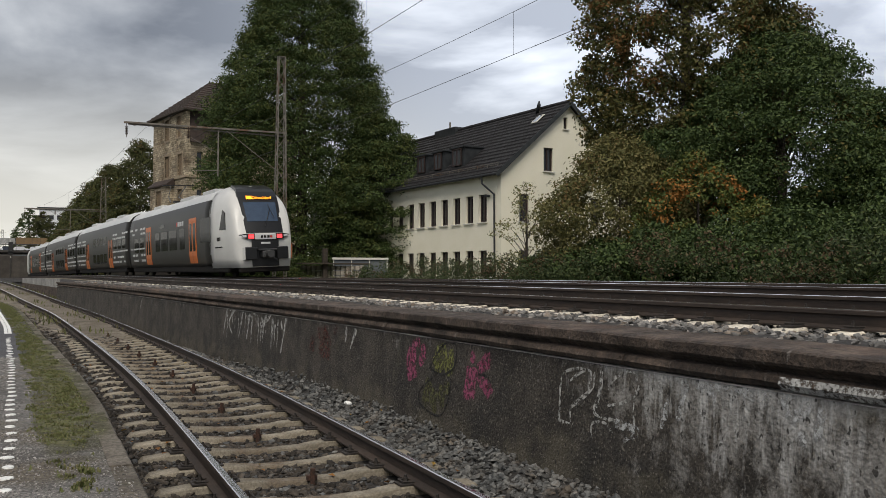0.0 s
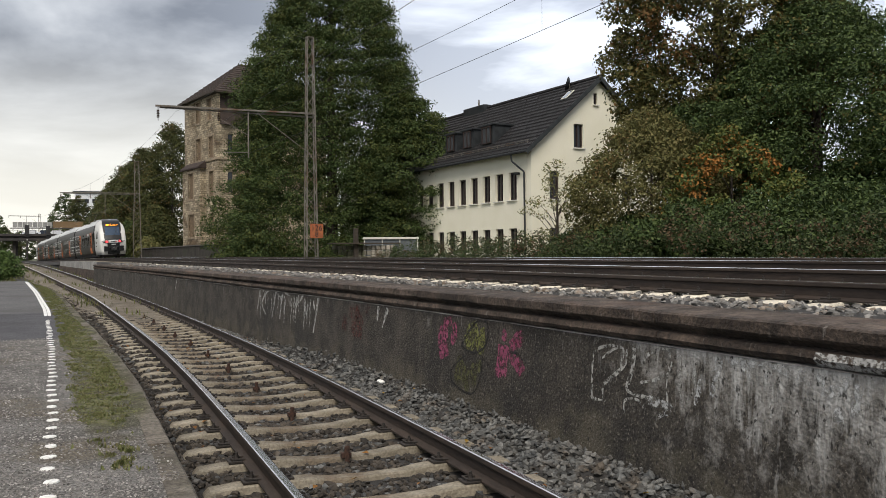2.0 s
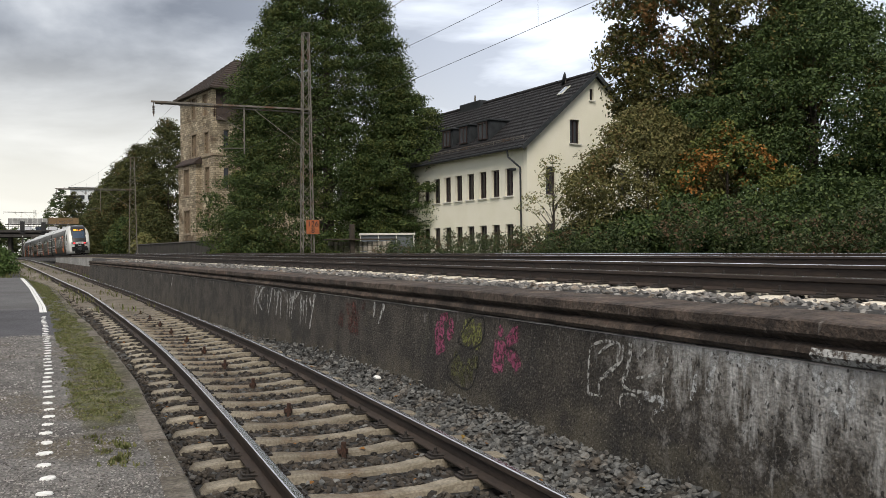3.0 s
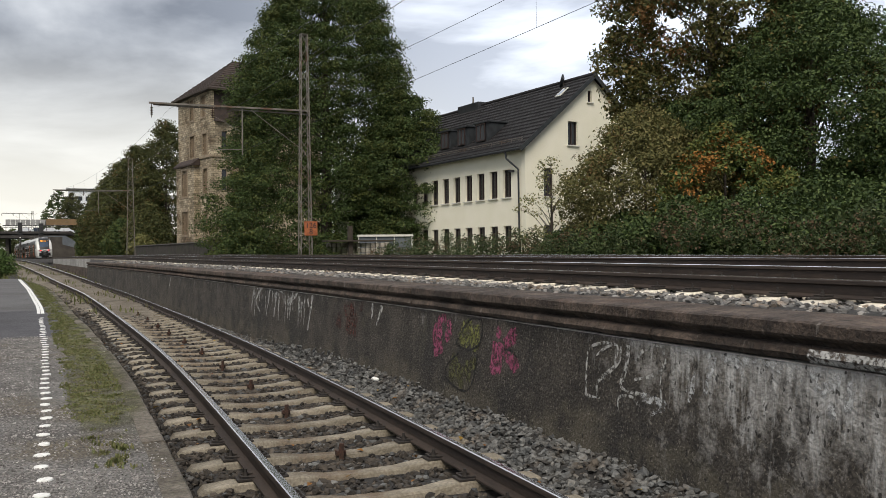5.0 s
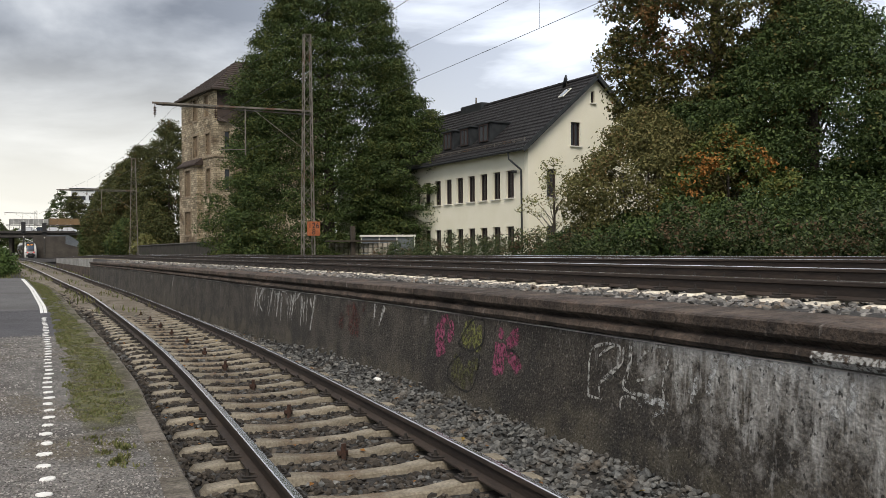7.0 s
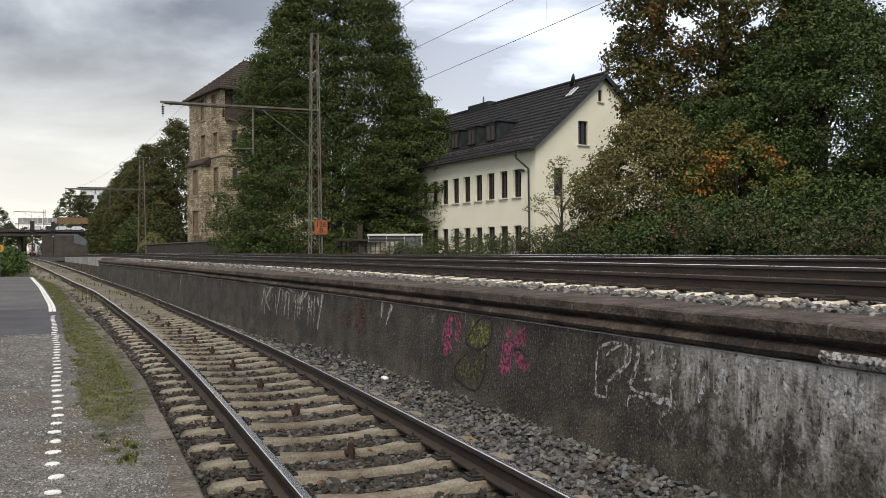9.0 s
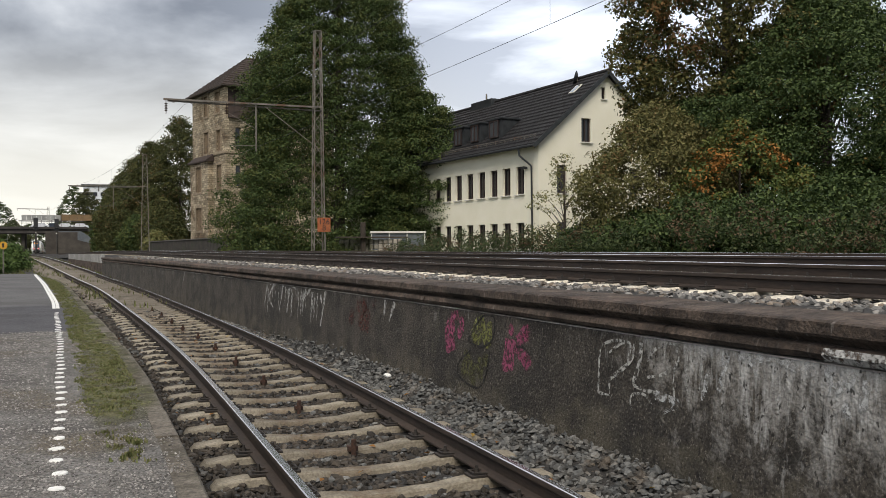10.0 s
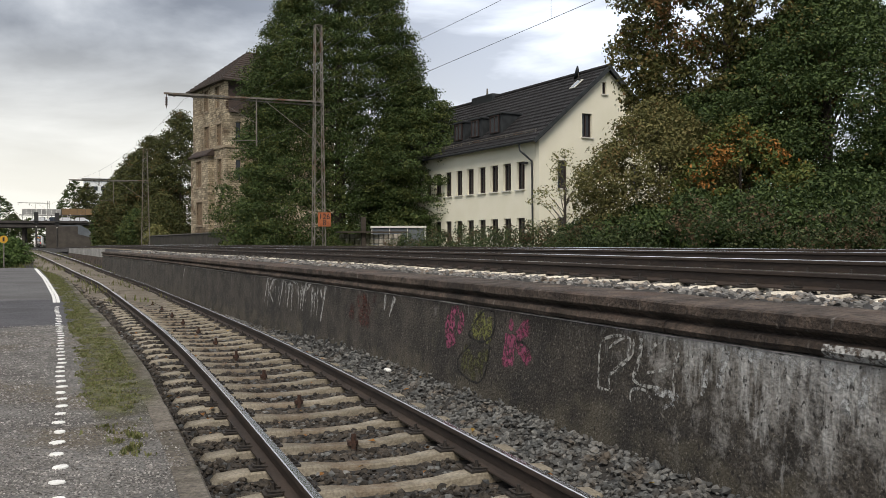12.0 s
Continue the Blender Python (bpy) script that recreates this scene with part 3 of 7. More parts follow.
def lay_upper_stones():
    rng = np.random.RandomState(12)
    P, S = [], []
    y = 2.0
    while y < 52:
        dy = 0.06 if y < 12 else 0.10 if y < 25 else 0.18
        rr = upper_rows(y)
        xs, zs = [p.x for p in rr], [p.z for p in rr]
        w = xs[3] - xs[0]
        for x in rng.uniform(xs[0] + 0.06, xs[3] + 1.2, int(w / dy * 1.3)):
            s = rng.uniform(0.018, 0.04) * (1 if y < 14 else 1.5 if y < 26 else 2.2)
            P.append((x, y + rng.uniform(-dy, dy), float(np.interp(x, xs, zs)) + rng.uniform(-0.03, 0.018))); S.append(s)
        y += dy
    scatter_stones("ballast_stones_upper_track", P, S, M["stone_up"], "pale grey broken ballast stones along the coping", 3)


lay_upper_stones()


# ---------------------------------------------------------------- tracks
HEAD = [(-0.036, -0.012), (-0.032, -0.004), (-0.024, 0.0), (0.024, 0.0), (0.032, -0.004), (0.036, -0.012), (0.036, -0.040), (-0.036, -0.040)]
WEB = [(0.036, -0.0405), (0.009, -0.056), (0.009, -0.135), (0.075, -0.158), (0.075, -0.172), (-0.075, -0.172), (-0.075, -0.158), (-0.009, -0.135), (-0.009, -0.056), (-0.036, -0.0405)]


def rail(at, off, dz, ys, label, group, shiny=(2,)):
    th = thing("rail", label, "rail", None, group)
    for name, prof in (("rail_head", HEAD), ("rail_web", WEB)):
        bm = bmesh.new()
        rings = [[at(y, off + u, v + (dz(y) if callable(dz) else dz)) for u, v in prof] for y in ys]
        loft(bm, rings, mi=(lambda i, k: 1 if k in shiny else 0) if name == "rail_head" else None)
        part(name, bm, [M["railside"], M["railtop"]] if name == "rail_head" else M["railside"], th)
    return th


LOW_RAILS = (-0.815, 0.765)
near_ys = steps(-6, 60, 0.75) + steps(61.5, 330, 3)
for off in LOW_RAILS:
    rail(low_at, off, 0.0, near_ys, "rusty steel rail with a worn bright head on concrete sleepers", "rails of the lower track", (1, 2, 3))
for off, c in ((-4.753, -CANT / 2), (-3.247, CANT / 2)):
    rail(up_at, off, lambda y, c=c: near_dz(y) + c, near_ys, "brown steel rail with a polished head beside the coping", "rails of the near upper track", (2,) if c < 0 else (1, 2, 3))
for off, c in ((-0.753, -0.045), (0.753, -0.015)):
    rail(up_at, off, c, near_ys, "brown steel rail with a polished head on the train's track", "rails of the far upper track", (1, 2, 3))


def sleeper_mesh():
    """A prestressed concrete sleeper: high at the rail seats, low in the middle, with sloping ends and flanks."""
    bm = bmesh.new()
    rings = []
    for x, w, h in ((-1.30, 0.13, -0.25), (-1.26, 0.135, -0.205), (-1.05, 0.13, -0.185), (-0.60, 0.12, -0.178), (-0.5, 0.115, -0.183), (-0.3, 0.105, -0.207), (0, 0.10, -0.213), (0.3, 0.105, -0.207), (0.5, 0.115, -0.183), (0.60, 0.12, -0.178), (1.05, 0.13, -0.185), (1.26, 0.135, -0.205), (1.30, 0.13, -0.25)):
        w *= 0.74
        b = w + 0.05
        rings.append([Vector((x, -b, -0.40)), Vector((x, -w, h - 0.012)), Vector((x, -w + 0.015, h)), Vector((x, w - 0.015, h)), Vector((x, w, h - 0.012)), Vector((x, b, -0.40))])
    loft(bm, rings)
    return bm


def clip_mesh(side):
    """A rail fastening: guide plate, sprung clip and screw head."""
    bm = bmesh.new()
    s = side
    box(bm, min(s * 0.07, s * 0.20), max(s * 0.07, s * 0.20), -0.075, 0.075, -0.178, -0.158, 0.004)
    tube(bm, (s * 0.06, -0.06, -0.150), (s * 0.17, -0.055, -0.142), 0.009)
    tube(bm, (s * 0.17, -0.055, -0.142), (s * 0.17, 0.055, -0.142), 0.009)
    tube(bm, (s * 0.17, 0.055, -0.142), (s * 0.06, 0.06, -0.150), 0.009)
    tube(bm, (s * 0.125, 0, -0.158), (s * 0.125, 0, -0.118), 0.022, 0.018, 6)
    tube(bm, (s * 0.125, 0, -0.118), (s * 0.125, 0, -0.095), 0.012, 0.012, 6)
    return bm


def build_sleeper(material, label, group, anchor=False, seats=(-0.753, 0.753)):
    s = thing("sleeper", label, "sleeper", None, group)
    part("body", sleeper_mesh(), material, s)
    for c in seats:
        for side in (-1, 1):
            ob = part("rail_clip", clip_mesh(side), M["clip"], s, "rusty sprung rail clip")
            ob.location = (c, 0, 0)
    if anchor:
        bm = bmesh.new()
        box(bm, -0.022, 0.022, -0.155, -0.135, -0.36, -0.10, 0.004)
        box(bm, -0.045, 0.045, -0.135, -0.08, -0.215, -0.165, 0.006)
        tube(bm, (0, -0.11, -0.165), (0, -0.11, -0.11), 0.016, 0.014)
        part("sleeper_anchor", bm, M["rust"], s, "rusty iron anchor cap bolted to the middle")
    return s


def line_pose(line, zf, y, tilt=0.0):
    r = across(line, y)
    a = math.atan2(r.y, r.x)
    return Matrix.Translation((line(y), y, zf(y))) @ Matrix.Rotation(a, 4, "Z") @ Matrix.Rotation(-tilt, 4, "Y")


def lay_sleepers():
    lab = "weathered concrete sleeper bedded in rusty ballast"
    a = build_sleeper(M["sleeper"], lab, "sleepers of the lower track", seats=LOW_RAILS)
    b = build_sleeper(M["sleeper"], "weathered concrete sleeper with an iron anchor at its middle", "sleepers of the lower track", True, LOW_RAILS)
    used = {0: False, 1: False}
    for k in range(-4, 66):
        y = 5.31 + 0.712 * k
        src = b if k % 3 == 0 and y < 30 else a
        i = 1 if src is b else 0
        m = line_pose(lx, lz, y) @ pose(random.uniform(-0.02, 0.02), 0, random.uniform(-0.008, 0.004), 0, 0, random.uniform(-0.7, 0.7))
        if not used[i]:
            src.matrix_basis = m
            used[i] = True
        else:
            copy_thing(src, m)
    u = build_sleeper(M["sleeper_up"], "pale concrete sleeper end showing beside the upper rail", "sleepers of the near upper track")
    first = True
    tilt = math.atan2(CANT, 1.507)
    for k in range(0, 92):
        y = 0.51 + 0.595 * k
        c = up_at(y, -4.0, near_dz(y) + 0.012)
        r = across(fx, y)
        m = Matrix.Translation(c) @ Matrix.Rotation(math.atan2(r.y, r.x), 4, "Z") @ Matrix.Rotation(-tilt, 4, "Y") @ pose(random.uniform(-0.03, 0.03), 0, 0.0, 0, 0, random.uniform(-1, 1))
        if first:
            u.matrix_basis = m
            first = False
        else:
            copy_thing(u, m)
    # the rest, too far to pick apart
    bm0 = sleeper_mesh()
    me = bpy.data.meshes.new("tmp"); bm0.to_mesh(me); bm0.free()
    v0 = np.array([tuple(v.co) for v in me.vertices]); quads = np.array([tuple(p.vertices) for p in me.polygons if len(p.vertices) == 4])
    bpy.data.meshes.remove(me)
    V, F, n = [], [], 0
    for kind in ("low", "near", "far"):
        for y in np.arange(52.0 if kind == "low" else 55.5 if kind == "near" else 0.0, 200, 0.6):
            m = line_pose(lx, lz, y) if kind == "low" else Matrix.Translation(up_at(y, -4.0 if kind == "near" else 0.0, near_dz(y) if kind == "near" else 0)) @ Matrix.Rotation(-tilt, 4, "Y")
            M4 = np.array(m)
            V.append(v0 @ M4[:3, :3].T + M4[:3, 3]); F.append(quads + n); n += len(v0)
    tagged(part("distant_sleepers", from_arrays("distant_sleepers", np.concatenate(V), np.concatenate(F)), M["sleeper"]), "concrete sleepers far down the line", "sleeper", kind="stuff")


lay_sleepers()


# ---------------------------------------------------------------- retaining wall
def build_wall():
    wall = thing("retaining_wall", "dark stained concrete retaining wall with graffiti and a coping", "wall", kind="structure")
    bm = bmesh.new()
    # face with a slight batter, from below the stones to the thin ledge under the coping
    prof = [(-0.10, None), (-0.03, -0.70), (0.0, -0.69), (0.30, -0.69), (0.30, None)]
    rings = []
    for y in steps(-5, WALL_END, 0.8):
        r = []
        for u, z in prof:
            p = up_at(y, WALL_OFF + u, 0)
            p.z = (-0.5 if z is None else EYE[2] + z + ledge_dz(y))
            r.append(p)
        rings.append(r)
    loft(bm, rings)
    part("wall_body", bm, M["wallface"], wall, "grey-black weathered concrete face with pale lime streaks")
    # thin uneven strip along the wall top, paler than the face
    bm = bmesh.new()
    rings = []
    for y in steps(-5, WALL_END, 0.4):
        ring = []
        for u, z in ((-0.034, -0.700), (-0.034, -0.693), (0.0, -0.689), (0.0, -0.700)):
            p = up_at(y, WALL_OFF + u - 0.004 + 0.004 * noise.noise(Vector((y * 3, 1, 0))), 0)
            p.z = EYE[2] + z + ledge_dz(y) + 0.003 * noise.noise(Vector((y * 4, 5, 0)))
            ring.append(p)
        rings.append(ring)
    loft(bm, rings)
    part("mortar_ledge", bm, M["ledge"], wall, "thin pale edge under the coping")
    # coping in lengths: a round moulding, a groove and a slab
    y = -4.0
    rng = random.Random(4)
    while y < WALL_END - 0.5:
        ln = 2.4 + rng.uniform(-0.1, 0.1)
        y1 = min(WALL_END, y + ln)
        for name, prof in (("moulding", [(0.02, 0.0), (-0.045, 0.012), (-0.075, 0.05), (-0.06, 0.09), (-0.02, 0.105), (0.12, 0.105), (0.12, 0.0)]),
                           ("coping_slab", [(0.02, 0.10), (-0.02, 0.135), (-0.065, 0.15), (-0.085, 0.17), (-0.085, 0.238), (-0.06, 0.250), (0.02, 0.256), (0.42, 0.268), (0.42, 0.10)])):
            bm = bmesh.new()
            j = rng.uniform(-0.006, 0.006)
            rings = []
            for s in steps(y + 0.004, y1 - 0.004, 0.12 if y < 14 else 0.3):
                ring = []
                for u, v in prof:
                    p = up_at(s, WALL_OFF + u + j + 0.006 * noise.noise(Vector((s * 2.3, u * 9, v * 9))) + 0.006 * noise.noise(Vector((s * 13, u * 30, v * 30))), 0)
                    p.z = EYE[2] - 0.688 + ledge_dz(s) + v + 0.006 * noise.noise(Vector((s * 2.1, 7, v * 9))) + 0.005 * noise.noise(Vector((s * 15, 3, v * 40)))
                    ring.append(p)
                rings.append(ring)
            loft(bm, rings)
            part(name, bm, M["coping"], wall)
        y = y1
    return wall


def ledge_dz(y):
    """The coping climbs a little with the track."""
    return float(np.interp(y, [0, 8, 20, 35, 51], [0, 0, 0.0, 0.02, 0.03]))


def wall_material():
    m = mat("stained_wall_concrete", (0.021, 0.018, 0.015), (0.058, 0.050, 0.041), 2.2, 0.92, 1.0, 38, c3=(0.022, 0.020, 0.018), fine=38, finefac=0.55)
    nt = m.node_tree
    n, l = nt.nodes, nt.links
    b = n["Principled BSDF"]
    col = b.inputs["Base Color"].links[0].from_socket
    tc = n.new("ShaderNodeTexCoord")
    sp = n.new("ShaderNodeSeparateXYZ"); l.new(tc.outputs["Object"], sp.inputs[0])

    def noise_at(scale, detail, rough, stretch=(1, 1, 1)):
        mp = n.new("ShaderNodeMapping"); mp.inputs["Scale"].default_value = stretch
        l.new(tc.outputs["Object"], mp.inputs[0])
        t = n.new("ShaderNodeTexNoise"); t.inputs["Scale"].default_value = scale; t.inputs["Detail"].default_value = detail; t.inputs["Roughness"].default_value = rough
        l.new(mp.outputs[0], t.inputs["Vector"])
        return t.outputs["Fac"]

    def ramp(src, a, c, lo=0.0, hi=1.0):
        r = n.new("ShaderNodeMapRange"); r.inputs[1].default_value, r.inputs[2].default_value, r.inputs[3].default_value, r.inputs[4].default_value = a, c, lo, hi
        l.new(src, r.inputs[0])
        return r.outputs[0]

    def op(kind, p, q):
        o = n.new("ShaderNodeMath"); o.operation = kind
        l.new(p, o.inputs[0])
        if isinstance(q, float):
            o.inputs[1].default_value = q
        else:
            l.new(q, o.inputs[1])
        return o.outputs[0]

    def over(base, fac, colour):
        x = n.new("ShaderNodeMix"); x.data_type = "RGBA"; x.inputs["B"].default_value = (*colour, 1)
        l.new(fac, x.inputs["Factor"]); l.new(base, x.inputs["A"])
        return x.outputs["Result"]

    # old whitewash and lime, thick at one end of the wall and near its top, thinning along and down it
    along = op("ADD", ramp(sp.outputs[1], 6.9, 4.4, -0.15, 0.05), ramp(sp.outputs[2], 0.10, 0.88, -0.08, 0.085))
    blot = op("ADD", noise_at(4.2, 12, 0.74, (1, 1, 0.8)), along)
    col = over(col, ramp(blot, 0.475, 0.65, 0.0, 0.75), (0.32, 0.31, 0.295))
    streak = op("ADD", noise_at(3.6, 8, 0.68, (1, 2.2, 0.5)), along)
    col = over(col, ramp(streak, 0.56, 0.70, 0.0, 0.62), (0.54, 0.54, 0.53))
    # brown and mossy damp towards the stones
    foot = ramp(sp.outputs[2], 0.35, -0.05, -0.12, 0.10)
    col = over(col, ramp(op("ADD", noise_at(2.0, 6, 0.6), foot), 0.50, 0.66, 0.0, 0.55), (0.10, 0.088, 0.062))
    # pale grit and dark pits
    col = over(col, ramp(noise_at(42, 3, 0.6), 0.58, 0.66, 0.0, 0.55), (0.22, 0.20, 0.17))
    col = over(col, ramp(noise_at(22, 2, 0.5, (1, 1, 0.7)), 0.63, 0.68, 0.0, 0.85), (0.012, 0.011, 0.010))
    l.new(col, b.inputs["Base Color"])
    return m


def streaked(m, colour, lo, hi, amount, stretch):
    """Lime runs and pale scars over a material."""
    nt = m.node_tree
    n, l = nt.nodes, nt.links
    b = n["Principled BSDF"]
    col = b.inputs["Base Color"].links[0].from_socket
    tc = n.new("ShaderNodeTexCoord")
    mp = n.new("ShaderNodeMapping"); mp.inputs["Scale"].default_value = stretch
    l.new(tc.outputs["Object"], mp.inputs[0])
    t = n.new("ShaderNodeTexNoise"); t.inputs["Scale"].default_value = 1.0; t.inputs["Detail"].default_value = 6; t.inputs["Roughness"].default_value = 0.6
    l.new(mp.outputs[0], t.inputs["Vector"])
    r = n.new("ShaderNodeMapRange"); r.inputs[1].default_value, r.inputs[2].default_value, r.inputs[4].default_value = lo, hi, amount
    l.new(t.outputs["Fac"], r.inputs[0])
    x = n.new("ShaderNodeMix"); x.data_type = "RGBA"; x.inputs["B"].default_value = (*colour, 1)
    l.new(r.outputs[0], x.inputs["Factor"]); l.new(col, x.inputs["A"])
    l.new(x.outputs["Result"], b.inputs["Base Color"])


streaked(M["coping"], (0.34, 0.31, 0.28), 0.63, 0.74, 0.6, (4, 14, 2.5))
streaked(M["coping"], (0.014, 0.010, 0.008), 0.56, 0.66, 0.75, (5, 5, 7))
streaked(M["coping"], (0.16, 0.09, 0.06), 0.55, 0.70, 0.5, (1.2, 0.7, 3))
M["ledge"] = mat("pale_ledge_edge", (0.22, 0.21, 0.19), (0.42, 0.40, 0.37), 3.0, 0.9, 0.4, c3=(0.10, 0.09, 0.08))
M["wallface"] = wall_material()
WALL = build_wall()


# strokes of old paint on the wall, as places along it and heights
GRAFFITI = {
    "pink": [
        [(9.62, 0.76), (9.65, 0.58), (9.59, 0.36)],
        [(9.54, 0.78), (9.52, 0.56), (9.49, 0.40)],
        [(9.58, 0.79), (9.37, 0.83)],
        [(9.28, 0.81), (9.27, 0.68), (9.37, 0.58)],
        [(8.12, 0.66), (8.15, 0.50), (8.17, 0.32)],
        [(8.00, 0.66), (8.04, 0.50), (8.07, 0.34)],
        [(8.11, 0.72), (8.02, 0.79)],
        [(7.92, 0.64), (7.83, 0.73), (7.69, 0.80)],
        [(7.88, 0.68), (7.69, 0.72)],
        [(7.93, 0.60), (7.80, 0.50), (7.67, 0.42)],
        [(7.78, 0.53), (7.68, 0.50), (7.66, 0.44)],
    ],
    "lime": [
        [(9.00, 0.60), (8.86, 0.73), (8.69, 0.82)],
        [(8.96, 0.58), (8.79, 0.62), (8.67, 0.76)],
        [(8.58, 0.80), (8.56, 0.66), (8.69, 0.57)],
    ],
    "olive": [
        [(9.04, 0.42), (9.16, 0.28), (9.10, 0.14)],
        [(8.92, 0.34), (8.96, 0.20), (8.85, 0.12)],
        [(8.73, 0.40), (8.75, 0.26), (8.71, 0.15)],
        [(8.61, 0.46), (8.63, 0.32)],
    ],
    "black": [
        [(9.08, 0.56), (8.89, 0.74), (8.69, 0.86), (8.45, 0.85), (8.47, 0.63), (8.71, 0.52), (8.94, 0.53), (9.08, 0.56)],
        [(8.99, 0.46), (9.29, 0.29), (9.31, 0.15), (9.01, 0.07), (8.74, 0.08), (8.59, 0.25), (8.53, 0.50)],
        [(7.94, 0.60), (7.76, 0.60), (7.65, 0.54)],
    ],
    "white": [
        [(6.42, 0.36), (6.42, 0.53), (6.40, 0.744), (6.21, 0.82), (6.01, 0.83)],
        [(6.28, 0.71), (6.13, 0.795), (5.98, 0.817), (6.01, 0.67)],
        [(5.93, 0.82), (5.96, 0.68), (6.20, 0.515)],
        [(5.98, 0.673), (6.24, 0.50), (6.24, 0.363)],
        [(6.42, 0.36), (6.21, 0.366)],
        [(5.85, 0.867), (5.85, 0.69), (5.92, 0.523), (5.83, 0.477), (5.57, 0.479)],
        [(5.82, 0.86), (5.83, 0.70), (5.89, 0.54)],
        [(5.74, 0.70), (5.66, 0.796), (5.51, 0.863), (5.39, 0.866), (5.39, 0.79)],
        [(5.74, 0.578), (5.55, 0.624), (5.39, 0.707), (5.32, 0.823), (5.26, 0.818), (5.26, 0.592), (5.21, 0.517)],
        [(5.39, 0.741), (5.41, 0.591), (5.39, 0.448)],
        [(5.09, 0.836), (5.09, 0.694), (5.11, 0.571)],
        [(5.23, 0.80), (5.10, 0.82)],
        [(5.94, 0.295), (5.94, 0.407), (5.78, 0.441), (5.66, 0.384)],
    ],
    "drip": [
        [(18.61, 0.90), (18.83, 0.36)],
        [(18.00, 0.92), (18.42, 0.62), (18.11, 0.40)],
        [(17.36, 0.94), (17.62, 0.34)],
        [(16.89, 0.86), (17.05, 0.36)],
        [(18.41, 0.90), (17.19, 0.93), (16.38, 0.84)],
        [(15.79, 0.93), (15.93, 0.64)],
        [(15.51, 0.92), (15.77, 0.74)],
        [(14.63, 0.88), (14.73, 0.60), (14.86, 0.26)],
        [(14.91, 0.80), (14.82, 0.66)],
        [(11.43, 0.86), (11.62, 0.58)],
        [(11.78, 0.87), (11.84, 0.66)],
        [(28.83, 0.96), (29.14, 0.52)],
    ],
    "red": [
        [(13.22, 0.66), (13.25, 0.42)],
        [(13.02, 0.72), (12.61, 0.66), (12.85, 0.50), (12.44, 0.45)],
        [(12.77, 0.80), (12.40, 0.56)],
        [(12.30, 0.86), (12.19, 0.80)],
    ],
    "wash": [
        [(4.83, 0.88), (4.91, 0.57)],
        [(4.61, 0.88), (4.54, 0.75)],
        [(4.12, 0.86), (4.08, 0.80)],
        [(3.95, 0.87), (3.91, 0.72)],
        [(3.92, 0.75), (3.78, 0.80), (3.77, 0.86)],
        [(3.82, 0.68), (3.78, 0.58)],
        [(3.66, 0.85), (3.70, 0.60)],
        [(5.00, 0.72), (5.08, 0.5)],
        [(4.75, 0.86), (4.34, 0.87), (4.18, 0.82)],
        [(5.63, 0.46), (5.35, 0.44), (5.52, 0.34)],
    ],
}


def paint(name, colour, wear):
    """Weathered paint that lets the wall show through."""
    m = mat(name, colour, tuple(c * 0.7 for c in colour), 9.0, 0.8, finefac=0.3)
    nt = m.node_tree
    n, l = nt.nodes, nt.links
    tc = n.new("ShaderNodeTexCoord")
    t = n.new("ShaderNodeTexNoise"); t.inputs["Scale"].default_value = 22; t.inputs["Detail"].default_value = 6; t.inputs["Roughness"].default_value = 0.7
    l.new(tc.outputs["Object"], t.inputs["Vector"])
    r = n.new("ShaderNodeMapRange"); r.inputs[1].default_value, r.inputs[2].default_value = wear - 0.07, wear + 0.07
    l.new(t.outputs["Fac"], r.inputs[0])
    tr = n.new("ShaderNodeBsdfTransparent")
    mx = n.new("ShaderNodeMixShader")
    l.new(r.outputs[0], mx.inputs[0]); l.new(tr.outputs[0], mx.inputs[1]); l.new(n["Principled BSDF"].outputs[0], mx.inputs[2])
    l.new(mx.outputs[0], n["Material Output"].inputs[0])
    return m


def wall_point(y, z, proud):
    u = float(np.interp(z, [-0.5, 0.887], [-0.10, -0.03]))
    p = up_at(y, WALL_OFF + u - proud, 0)
    p.z = z
    return p


